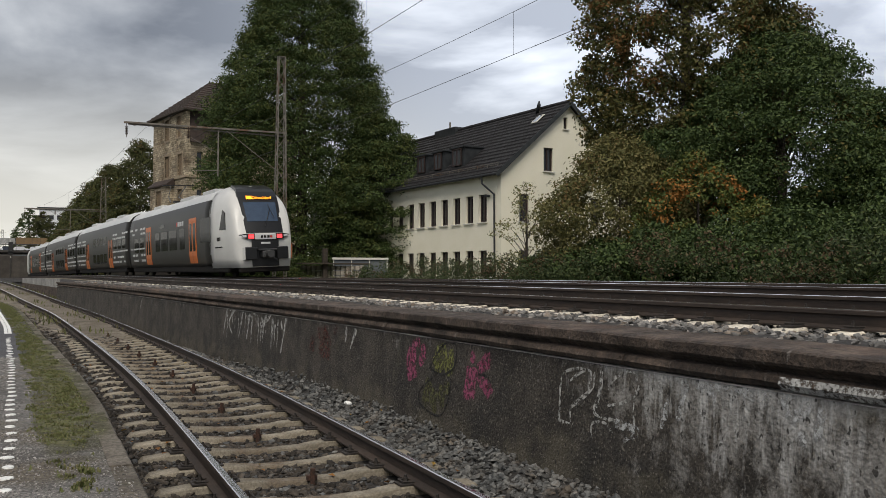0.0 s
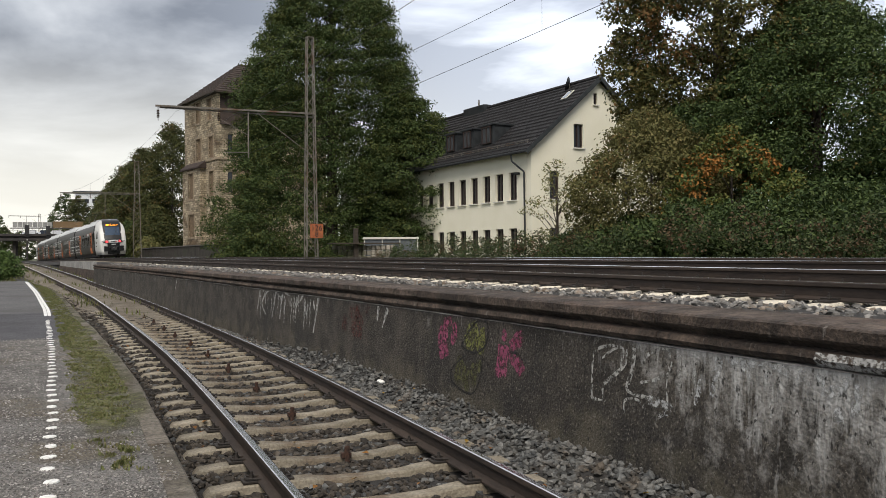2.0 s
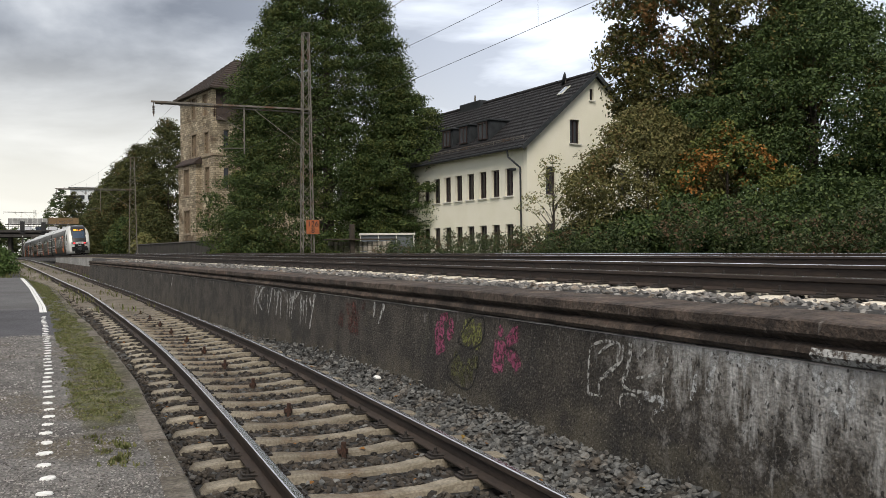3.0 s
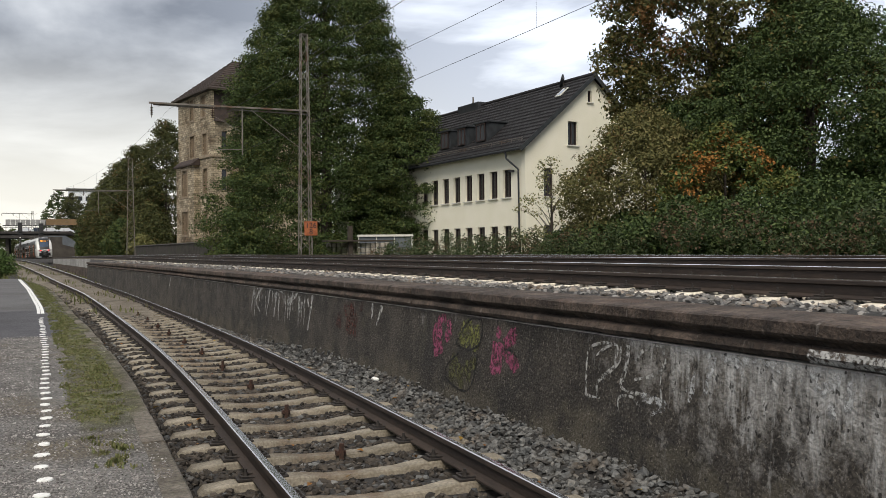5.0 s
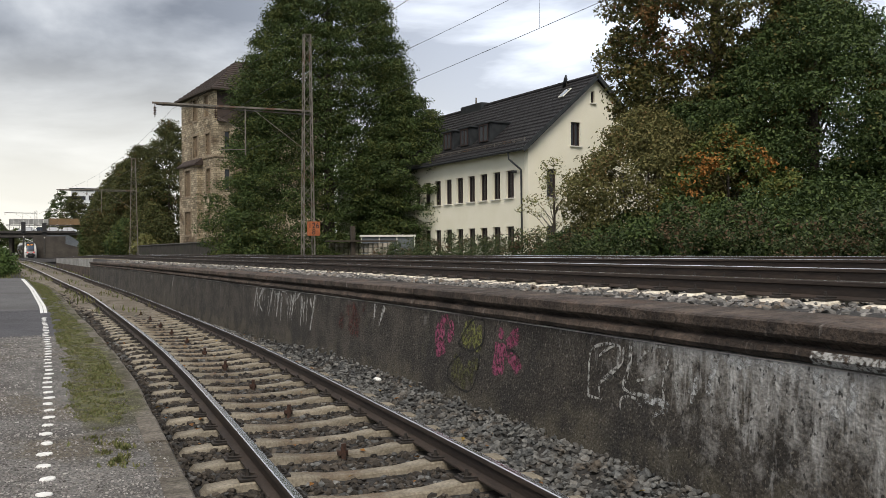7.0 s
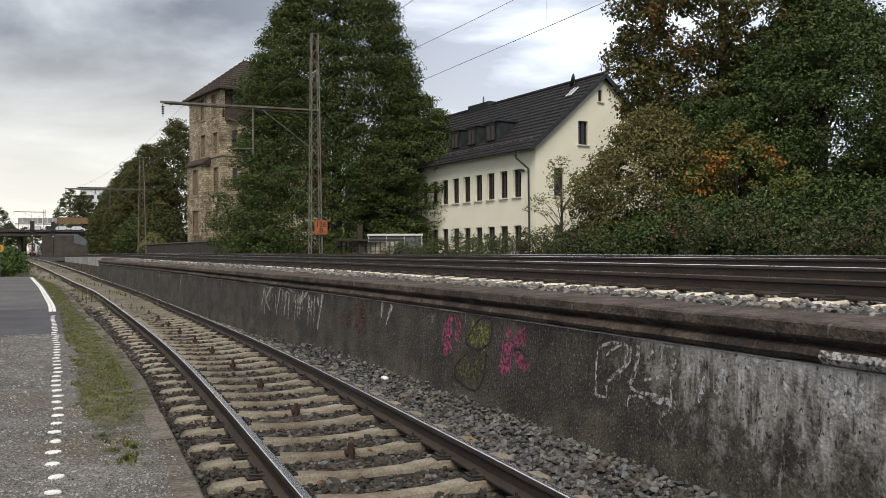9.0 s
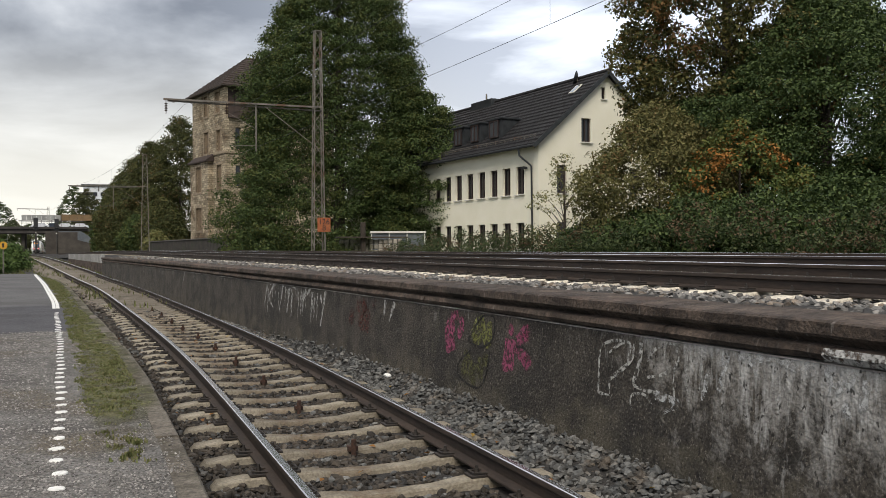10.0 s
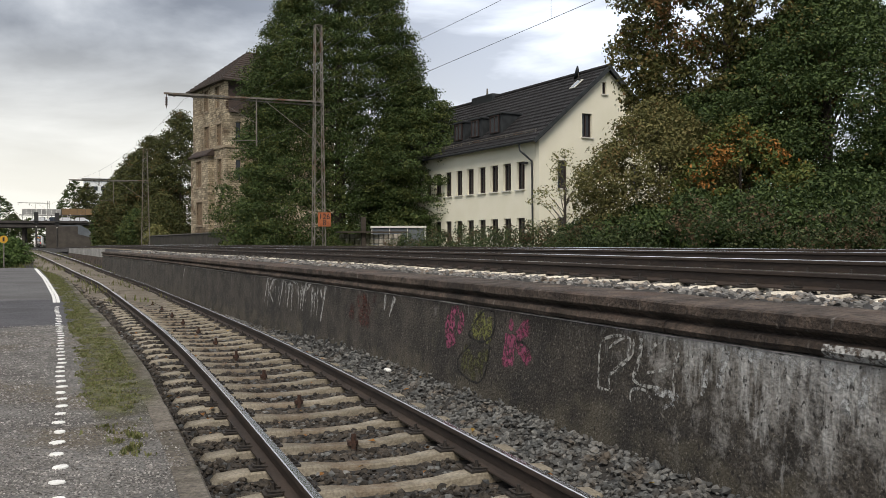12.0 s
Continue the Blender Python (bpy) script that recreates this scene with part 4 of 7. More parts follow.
def build_graffiti():
    looks = {
        "pink": ((0.27, 0.062, 0.125), 0.475, 0.085, "faded pink sprayed letter stroke"),
        "lime": ((0.16, 0.165, 0.05), 0.48, 0.10, "faded yellow-green sprayed shape"),
        "olive": ((0.085, 0.085, 0.032), 0.49, 0.10, "dull olive sprayed shape"),
        "black": ((0.012, 0.012, 0.012), 0.45, 0.018, "thin black sprayed outline"),
        "white": ((0.40, 0.40, 0.38), 0.49, 0.016, "thin white sprayed letter stroke"),
        "drip": ((0.46, 0.46, 0.44), 0.475, 0.065, "white paint run on the wall"),
        "red": ((0.11, 0.035, 0.025), 0.53, 0.12, "faint red sprayed stroke"),
        "wash": ((0.46, 0.47, 0.47), 0.52, 0.05, "patch of thin white paint"),
    }
    for n_, (key, strokes) in enumerate(GRAFFITI.items()):
        colour, wear, half, label = looks[key]
        m = paint("sprayed_" + key, colour, wear)
        for st in strokes:
            # a ribbon along the stroke, with rounded ends and uneven width
            pts = []
            for j in range(len(st) - 1):
                p0, p1, p2, p3 = st[max(0, j - 1)], st[j], st[j + 1], st[min(len(st) - 1, j + 2)]
                k = max(3, int(math.dist(p1, p2) / 0.025))
                for i in range(k):
                    f = i / k
                    pts.append(tuple(0.5 * (2 * p1[q] + (p2[q] - p0[q]) * f + (2 * p0[q] - 5 * p1[q] + 4 * p2[q] - p3[q]) * f * f + (3 * p1[q] - p0[q] - 3 * p2[q] + p3[q]) * f ** 3) for q in (0, 1)))
            pts.append(st[-1])
            L, R = [], []
            for i, (y, z) in enumerate(pts):
                y0, z0 = pts[max(0, i - 1)]
                y1, z1 = pts[min(len(pts) - 1, i + 1)]
                d = math.hypot(y1 - y0, z1 - z0) or 1
                ny, nz = -(z1 - z0) / d, (y1 - y0) / d
                w = half * (0.75 + 0.5 * noise.noise(Vector((y * 9, z * 9, n_)))) * (0.45 if i in (0, len(pts) - 1) else 1)
                if key in ("drip", "wash"):
                    w *= 1 - 0.6 * i / len(pts)
                L.append(wall_point(y + ny * w, min(0.875, z + nz * w), 0.004 + 0.001 * n_)); R.append(wall_point(y - ny * w, min(0.875, z - nz * w), 0.004 + 0.001 * n_))
            bm = bmesh.new()
            loft(bm, [[p, q] for p, q in zip(L, R)], closed=False, caps=False)
            part("graffiti", bm, m, WALL, label)
    # a broad patch of thin white runs
    m = paint("white_runs", (0.44, 0.44, 0.42), 0.49)
    rng = random.Random(14)
    for k in range(22):
        y, z = rng.uniform(15.0, 18.6), rng.uniform(0.72, 0.87)
        e = z - rng.uniform(0.12, 0.5)
        w = rng.uniform(0.02, 0.07)
        bm = bmesh.new()
        loft(bm, [[wall_point(y + w * (1 - 0.75 * f) + 0.02 * math.sin(9 * f + k), z + (e - z) * f, 0.010 + 0.0003 * k), wall_point(y - w * (1 - 0.75 * f) + 0.02 * math.sin(9 * f + k), z + (e - z) * f, 0.010 + 0.0003 * k)] for f in (0, 0.1, 0.25, 0.45, 0.7, 1.0)], closed=False, caps=False)
        part("paint_run", bm, m, WALL, "thin white paint run")
    # white paint smeared on the moulding
    bm = bmesh.new()
    prof = [(-0.052, 0.010), (-0.082, 0.05), (-0.067, 0.092)]
    rings = []
    for y in steps(2.6, 3.95, 0.15):
        ring = []
        for u, v in prof:
            p = up_at(y, WALL_OFF + u - 0.012, 0)
            p.z = EYE[2] - 0.688 + v
            ring.append(p)
        rings.append(ring)
    loft(bm, rings, closed=False, caps=False)
    part("paint_smear", bm, paint("smeared_white", (0.40, 0.40, 0.39), 0.47), WALL, "white paint smeared on the moulding")


build_graffiti()


# ---------------------------------------------------------------- platform
PZ = 0.33


def build_platform():
    pf = thing("platform", "low worn platform of grit and asphalt with a concrete edge", "platform", kind="structure")

    def sheet(name, y0, y1, x_in, x_out, z, material, label=""):
        bm = bmesh.new()
        rings = []
        for y in steps(y0, y1, 1.0):
            a = low_at(y, platform_edge(y) + x_in, 0).x
            b = x_out(y) if callable(x_out) else x_out
            rings.append([Vector((b, y, z)), Vector((a, y, z)), Vector((a, y, -0.4)), Vector((b, y, -0.4))])
        loft(bm, rings)
        return part(name, bm, material, pf, label)

    sheet("grit_surface", -6, 14.5, -0.15, -9.0, PZ, M["grit"], "pale gritty surface")
    sheet("asphalt_surface", 14.5, 21.5, -0.15, -9.0, PZ + 0.002, M["asphalt"], "dark worn asphalt")
    sheet("paved_surface", 21.5, 52, -0.15, -9.0, PZ, M["slab"], "pale smooth paving")
    y = -5.0
    rng = random.Random(8)
    while y < 52:
        y1 = y + 1.0
        bm = bmesh.new()
        j, dz = rng.uniform(-0.012, 0.012), rng.uniform(-0.006, 0.006)
        rings = []
        for s in (y + 0.006, y + 0.5, y1 - 0.006):
            e = platform_edge(s) + j
            rings.append([low_at(s, e - 0.15, PZ + 0.004 + dz - lz(s)), low_at(s, e - 0.015, PZ + 0.004 + dz - lz(s)), low_at(s, e, PZ - 0.012 + dz - lz(s)), low_at(s, e, -0.4), low_at(s, e - 0.15, -0.4)])
        loft(bm, rings)
        part("edge_stone", bm, M["edge"], pf)
        y = y1
    # painted studs, then a double line
    me = None
    for k in range(50):
        y = 2.6 + 0.332 * k
        if y > 19.6:
            break
        x = float(np.interp(y, [4.6, 6.7, 12, 20], [-0.2, -0.28, -0.48, -0.89])) + rng.uniform(-0.015, 0.015)
        if me is None:
            bm = bmesh.new()
            tube(bm, (0, 0, -0.002), (0, 0, 0.006), 0.046, 0.043, 12)
            ob = part("painted_stud", bm, M["white"], pf, "round white stud in the surface")
            me = ob.data
        else:
            ob = new("painted_stud", me); ob.parent = pf
        ob.location = (x, y, PZ + (0.002 if y < 14.5 else 0.004))
        ob.rotation_euler = (0, 0, k * 1.3)
        ob.scale = (rng.uniform(0.9, 1.1), rng.uniform(0.75, 1.0), 1)
    for d in (-0.036, 0.040):
        bm = bmesh.new()
        rings = []
        for y in steps(20.3, 50, 1.5):
            x = float(np.interp(y, [20, 22.7, 35, 50.8], [-0.89, -1.03, -1.95, -3.3])) + d
            rings.append([Vector((x - 0.033, y, PZ + 0.009)), Vector((x + 0.033, y, PZ + 0.009)), Vector((x + 0.033, y, PZ)), Vector((x - 0.033, y, PZ))])
        loft(bm, rings)
        part("painted_line", bm, M["white"], pf, "white painted line")


build_platform()


# sandy dirt that buries the sleepers further on
strip("dirt_between_rails", steps(24, 60, 1.0) + steps(62, 120, 4), lambda y: [low_at(y, o, z + 0.02 * noise.noise(Vector((o * 2, y, 3)))) for o, z in ((-2.0, -0.30), (-1.3, -0.20), (-0.85, -0.175), (-0.65, -0.165), (0, -0.15), (0.65, -0.165), (0.85, -0.175), (1.3, -0.2)) for z in [z - float(np.interp(y, [23, 31], [0.09, 0.0]))]], M["dirt"], "sandy dirt and weeds between the rails further on")


def build_ground_cover():
    """Grass tufts on the platform, weeds by the rails and fallen leaves."""
    rng = np.random.RandomState(51)
    V, n = [], 0

    def blade(p, h, w, lean):
        a = rng.uniform(0, 6.28)
        d = np.array([math.cos(a), math.sin(a), 0])
        q = np.array([-d[1], d[0], 0])
        p = np.array(p)
        V.append([p - d * w, p + d * w, p + d * w * 0.4 + q * lean + [0, 0, h], p - d * w * 0.4 + q * lean + [0, 0, h]])

    made = 0
    while made < 48000:
        y = 5.0 + 47 * rng.rand() ** 1.6
        edge = low_at(y, platform_edge(y) - 0.2, 0).x
        inner = float(np.interp(y, [4.6, 6.7, 12, 20, 35, 52], [-0.2, -0.28, -0.48, -0.89, -1.95, -3.3])) + 0.12
        x = rng.uniform(inner, edge + 0.05)
        k = (x - inner) / (edge - inner)
        f = 0.45 * noise.noise(Vector((x * 3.1, y * 1.3, 0))) + 0.6 * noise.noise(Vector((x * 8, y * 5, 4))) + 0.4 * noise.noise(Vector((x * 21, y * 15, 9)))
        want = float(np.interp(y, [5, 6.6, 7.4, 17, 22, 30, 52], [-0.45, -0.25, 0.22, 0.18, 0.0, 0.15, 0.4])) - 1.3 * abs(k - 0.6) ** 2 + 0.12
        if rng.rand() > min(1.0, max(0.0, f * 1.1 + want + 0.12)):
            made += 0.15
            continue
        h = rng.uniform(0.005, 0.017) * (1.0 + 1.6 * max(0, f))
        blade((x, y, PZ), h, 0.005 + 0.0005 * y, h * rng.uniform(-0.8, 0.8))
        made += 1
    for y in np.arange(26, 110, 0.05):
        for _ in range(2):
            o = rng.choice([-2.1, -1.1, 0.0, 1.2]) + rng.normal() * 0.25
            if noise.noise(Vector((o * 1.3, y * 0.25, 8))) < 0.05:
                continue
            q = low_at(y, o, -0.18)
            blade((q.x, q.y, q.z), rng.uniform(0.05, 0.2), 0.025, 0.05)
    for y in np.arange(44, 130, 0.02):
        o = rng.uniform(-6.5, -1.9) if y > 52 else rng.uniform(-2.6, -1.7)
        if noise.noise(Vector((o * 0.8, y * 0.2, 3))) < -0.25:
            continue
        q = low_at(y, o, 0)
        blade((q.x, q.y, q.z - 0.40 if y > 52 else q.z - 0.3), rng.uniform(0.08, 0.30), 0.03, rng.uniform(-0.12, 0.12))
    V = np.array(V).reshape(-1, 3)
    F = np.arange(len(V)).reshape(-1, 4)
    tagged(part("grass_tufts", from_arrays("grass_tufts", V, F), M["grass"]), "short patchy grass growing through the platform edge and track", "grass", kind="stuff")
    V = []
    for _ in range(150):
        y = rng.uniform(3.6, 20)
        o = rng.uniform(-1.5, 2.3)
        q = low_at(y, o, 0)
        rr = bed_rows(y)
        z = float(np.interp(q.x, [p.x for p in rr], [p.z for p in rr])) + 0.055
        a, s = rng.uniform(0, 6.28), rng.uniform(0.018, 0.045)
        d, e = np.array([math.cos(a), math.sin(a), rng.uniform(-0.4, 0.4)]) * s, np.array([-math.sin(a), math.cos(a), rng.uniform(-0.4, 0.4)]) * s * 0.6
        p = np.array([q.x, q.y, z])
        V += [p - d, p - e + [0, 0, s * 0.3], p + d, p + e + [0, 0, s * 0.3]]
    V = np.array(V)
    tagged(part("fallen_leaves", from_arrays("fallen_leaves", V, np.arange(len(V)).reshape(-1, 4)), M["leaf_fallen"]), "few fallen brown and yellow leaves on the ballast", "leaves", kind="stuff")


def lay_moss():
    """A thin mat of moss and short grass along the platform's edge, worn through in places."""
    m = mat("moss_mat", (0.085, 0.085, 0.040), (0.135, 0.135, 0.058), 5.0, 0.95, 0.8, 70, c3=(0.105, 0.085, 0.055), fine=90, finefac=0.55)
    nt = m.node_tree
    n, l = nt.nodes, nt.links
    tc = n.new("ShaderNodeTexCoord")
    t = n.new("ShaderNodeTexNoise"); t.inputs["Scale"].default_value = 4.5; t.inputs["Detail"].default_value = 9; t.inputs["Roughness"].default_value = 0.72
    l.new(tc.outputs["Object"], t.inputs["Vector"])
    uv = n.new("ShaderNodeAttribute"); uv.attribute_name = "cover"
    ad = n.new("ShaderNodeMath"); ad.operation = "ADD"
    l.new(t.outputs["Fac"], ad.inputs[0]); l.new(uv.outputs["Fac"], ad.inputs[1])
    r = n.new("ShaderNodeMapRange"); r.inputs[1].default_value, r.inputs[2].default_value = 0.90, 1.22
    l.new(ad.outputs[0], r.inputs[0])
    tr = n.new("ShaderNodeBsdfTransparent")
    mx = n.new("ShaderNodeMixShader")
    l.new(r.outputs[0], mx.inputs[0]); l.new(tr.outputs[0], mx.inputs[1]); l.new(n["Principled BSDF"].outputs[0], mx.inputs[2])
    l.new(mx.outputs[0], n["Material Output"].inputs[0])
    bm = bmesh.new()
    lay = bm.verts.layers.float.new("cover")
    prev = None
    for y in steps(5.0, 51.5, 0.35):
        a = float(np.interp(y, [4.6, 7, 8.4, 10.5, 15.2, 21.5, 37, 52], [-0.1, -0.14, -0.24, -0.27, -0.38, -0.60, -1.64, -3.1]))
        b = low_at(y, platform_edge(y), 0).x - 0.03
        row = []
        for k, c in ((0.0, 0.2), (0.14, 0.55), (0.35, 0.66), (0.62, 0.62), (0.82, 0.6), (1.0, 0.48)):
            p = bm.verts.new((a + (b - a) * k, y, PZ + 0.0075))
            p[lay] = c * float(np.interp(y, [5.0, 6.3, 7.4, 9.5, 10.2, 11.0, 18, 22, 30, 52], [0.5, 0.66, 1.0, 1.0, 0.86, 1.0, 1.0, 0.85, 0.9, 1.1]))
            row.append(p)
        if prev:
            for q in range(5):
                bm.faces.new((prev[q], prev[q + 1], row[q + 1], row[q]))
        prev = row
    tagged(part("moss_mat", bm, m), "olive mat of moss and short grass along the platform edge", "moss", kind="stuff")


lay_moss()
M["leaf_fallen"] = leafy("fallen_leaves", [(0.16, 0.07, 0.02), (0.26, 0.12, 0.03), (0.12, 0.045, 0.02), (0.40, 0.28, 0.06)])
build_ground_cover()
ws = thing("white_stone", "single white stone lying on the dark ballast", "stone", Matrix.Translation((3.34, 10.2, 0.0)))
bm_ = bmesh.new()
bmesh.ops.create_icosphere(bm_, subdivisions=2, radius=0.06)
for v_ in bm_.verts:
    v_.co *= 0.8 + 0.4 * noise.noise(v_.co * 14)
    v_.co.z *= 0.6
part("body", bm_, M["white"], ws)


def lay_grit():
    """Loose grit on the near part of the platform."""
    rng = np.random.RandomState(61)
    P, S = [], []
    while len(P) < 34000:
        y = 3.7 + 11.0 * rng.rand() ** 1.6
        e = low_at(y, platform_edge(y) - 0.05, 0).x
        x = rng.uniform(-1.0 - 0.13 * y, e)
        if noise.noise(Vector((x * 1.5, y * 1.5, 0))) + rng.uniform(-0.5, 0.5) < -0.15:
            continue
        P.append((x, y, PZ + 0.001)); S.append(rng.uniform(0.003, 0.0068) * (1 + 0.05 * y))
    scatter_stones("platform_grit", P, S, M["grit_stone"], "fine loose grey grit lying on the platform", 62)


M["grit_stone"] = mat("grit_stone", (0.12, 0.112, 0.105), (0.30, 0.285, 0.27), 9.0, 0.9, island=0.6)
lay_grit()


# ---------------------------------------------------------------- plants
def leaf_cloud(name, centres, radii, per, size, material, parent=None, seed=1, squash=0.75, droop=0.0, label=""):
    """Leaves as small folded blades, gathered in clumps round the centres."""
    rng = np.random.RandomState(seed)
    c = np.repeat(np.asarray(centres, float), per, axis=0)
    r = np.repeat(np.asarray(radii, float), per)
    n = len(c)
    d = rng.normal(size=(n, 3)); d /= np.linalg.norm(d, axis=1)[:, None]
    k = rng.uniform(0.25, 1.0, n) ** 0.6
    p = c + d * (r * k)[:, None] * np.array([1, 1, squash])
    p[:, 2] -= droop * (k * r)
    # each blade: a rhombus of two triangles, facing mostly outwards and up
    nrm = d * 0.7 + rng.normal(size=(n, 3)) * 0.6 + np.array([0, 0, 0.5])
    nrm /= np.linalg.norm(nrm, axis=1)[:, None]
    t = np.cross(nrm, rng.normal(size=(n, 3))); t /= np.linalg.norm(t, axis=1)[:, None] + 1e-9
    b = np.cross(nrm, t)
    s = size * rng.uniform(0.6, 1.35, n)[:, None]
    V = np.stack([p - t * s, p - b * s * 0.55 + nrm * s * 0.12, p + t * s, p + b * s * 0.55 + nrm * s * 0.12], 1).reshape(-1, 3)
    F = (np.array([[0, 1, 2, 3]]) + 4 * np.arange(n)[:, None])
    return part(name, from_arrays(name, V, F), material, parent, label)


def crown_points(shape, n, rng, tiers=0):
    """Clump centres inside a crown: shape(h) gives its half-width at the height h (0 to 1)."""
    pts = []
    while len(pts) < n:
        h = rng.rand()
        w = shape(h)
        if rng.rand() > w + 0.15:
            continue
        a = rng.uniform(0, 2 * math.pi)
        k = rng.uniform(0.45, 1.0) ** 0.5
        bump = 0.90 + 0.20 * noise.noise(Vector((math.cos(a) * 1.7, math.sin(a) * 1.7, h * 5.0)))
        if tiers:
            # sprays of foliage hang in layers that differ from side to side
            ph = noise.noise(Vector((math.cos(a) * 2.2, math.sin(a) * 2.2, h * 2.0))) * 1.5
            h = 0.45 * ((math.floor(h * tiers + ph) + 0.5 - ph) / tiers) + 0.55 * h - 0.012 * k
        pts.append((math.cos(a) * w * k * bump, math.sin(a) * w * k * bump, h))
    return np.array(pts)


def tree(name, label, base, height, width, bottom, shape, material, clumps, per, size, seed, lean=(0, 0), trunk_r=0.3, limbs=14, clump_r=(0.5, 1.1), category="tree", squash=0.7, tiers=0):
    rng = np.random.RandomState(seed)
    th = thing(name, label, category, Matrix.Translation(base))
    pts = crown_points(shape, clumps, rng, tiers)
    pts[:, :2] *= width / 2
    pts[:, 2] = bottom + pts[:, 2] * (height - bottom)
    pts[:, 0] += lean[0] * pts[:, 2]; pts[:, 1] += lean[1] * pts[:, 2]
    bm = bmesh.new()
    prev = Vector((0, 0, -0.3))
    top = height * 0.86
    seg = 7
    for k in range(seg):
        h = top * (k + 1) / seg
        q = Vector((lean[0] * h + 0.25 * noise.noise(Vector((seed, h * 0.3, 0))), lean[1] * h + 0.25 * noise.noise(Vector((seed, h * 0.3, 9))), h))
        tube(bm, prev, q, trunk_r * (1 - 0.12 * k), trunk_r * (1 - 0.12 * (k + 1)), 8)
        prev = q
    part("trunk", bm, M["bark"], th)
    for k in range(limbs):
        bm = bmesh.new()
        e = Vector(pts[rng.randint(0, len(pts))])
        h0 = max(bottom * 0.6, e.z - (0.25 + 0.3 * rng.rand()) * math.hypot(e.x, e.y) - 0.5)
        h0 = min(h0, top * 0.95)
        s = Vector((lean[0] * h0, lean[1] * h0, h0))
        mid = s.lerp(e, 0.5) + Vector((0, 0, 0.12 * (e - s).length))
        rr = trunk_r * 0.32 * (1 - 0.6 * h0 / height)
        loft(bm, [[q + d * w for d in (Vector((1, 0, 0)), Vector((0, 1, 0)), Vector((-1, 0, 0)), Vector((0, -1, 0)))] for q, w in ((s, rr), (mid, rr * 0.6), (e, rr * 0.15))])
        part("limb", bm, M["bark"], th)
    leaf_cloud("crown", pts, rng.uniform(clump_r[0], clump_r[1], len(pts)), per, size, material, th, seed, squash, 0.15)
    return th


def lens_crown(h):
    return max(0.04, math.sin(math.pi * min(1, max(0, h * 0.93 + 0.07)) ** 0.8)) ** 0.75


def tall_crown(h):
    """Widest low down, drawn in to a rounded tip."""
    return (min(1, (h + 0.02) / 0.16)) ** 0.5 * max(0.05, 1 - h ** 1.9) ** 0.62


def polar(az, d, z):
    """A place seen from the platform: degrees to the right of the line, metres off."""
    return (d * math.sin(radians(az)), d * math.cos(radians(az)), z)


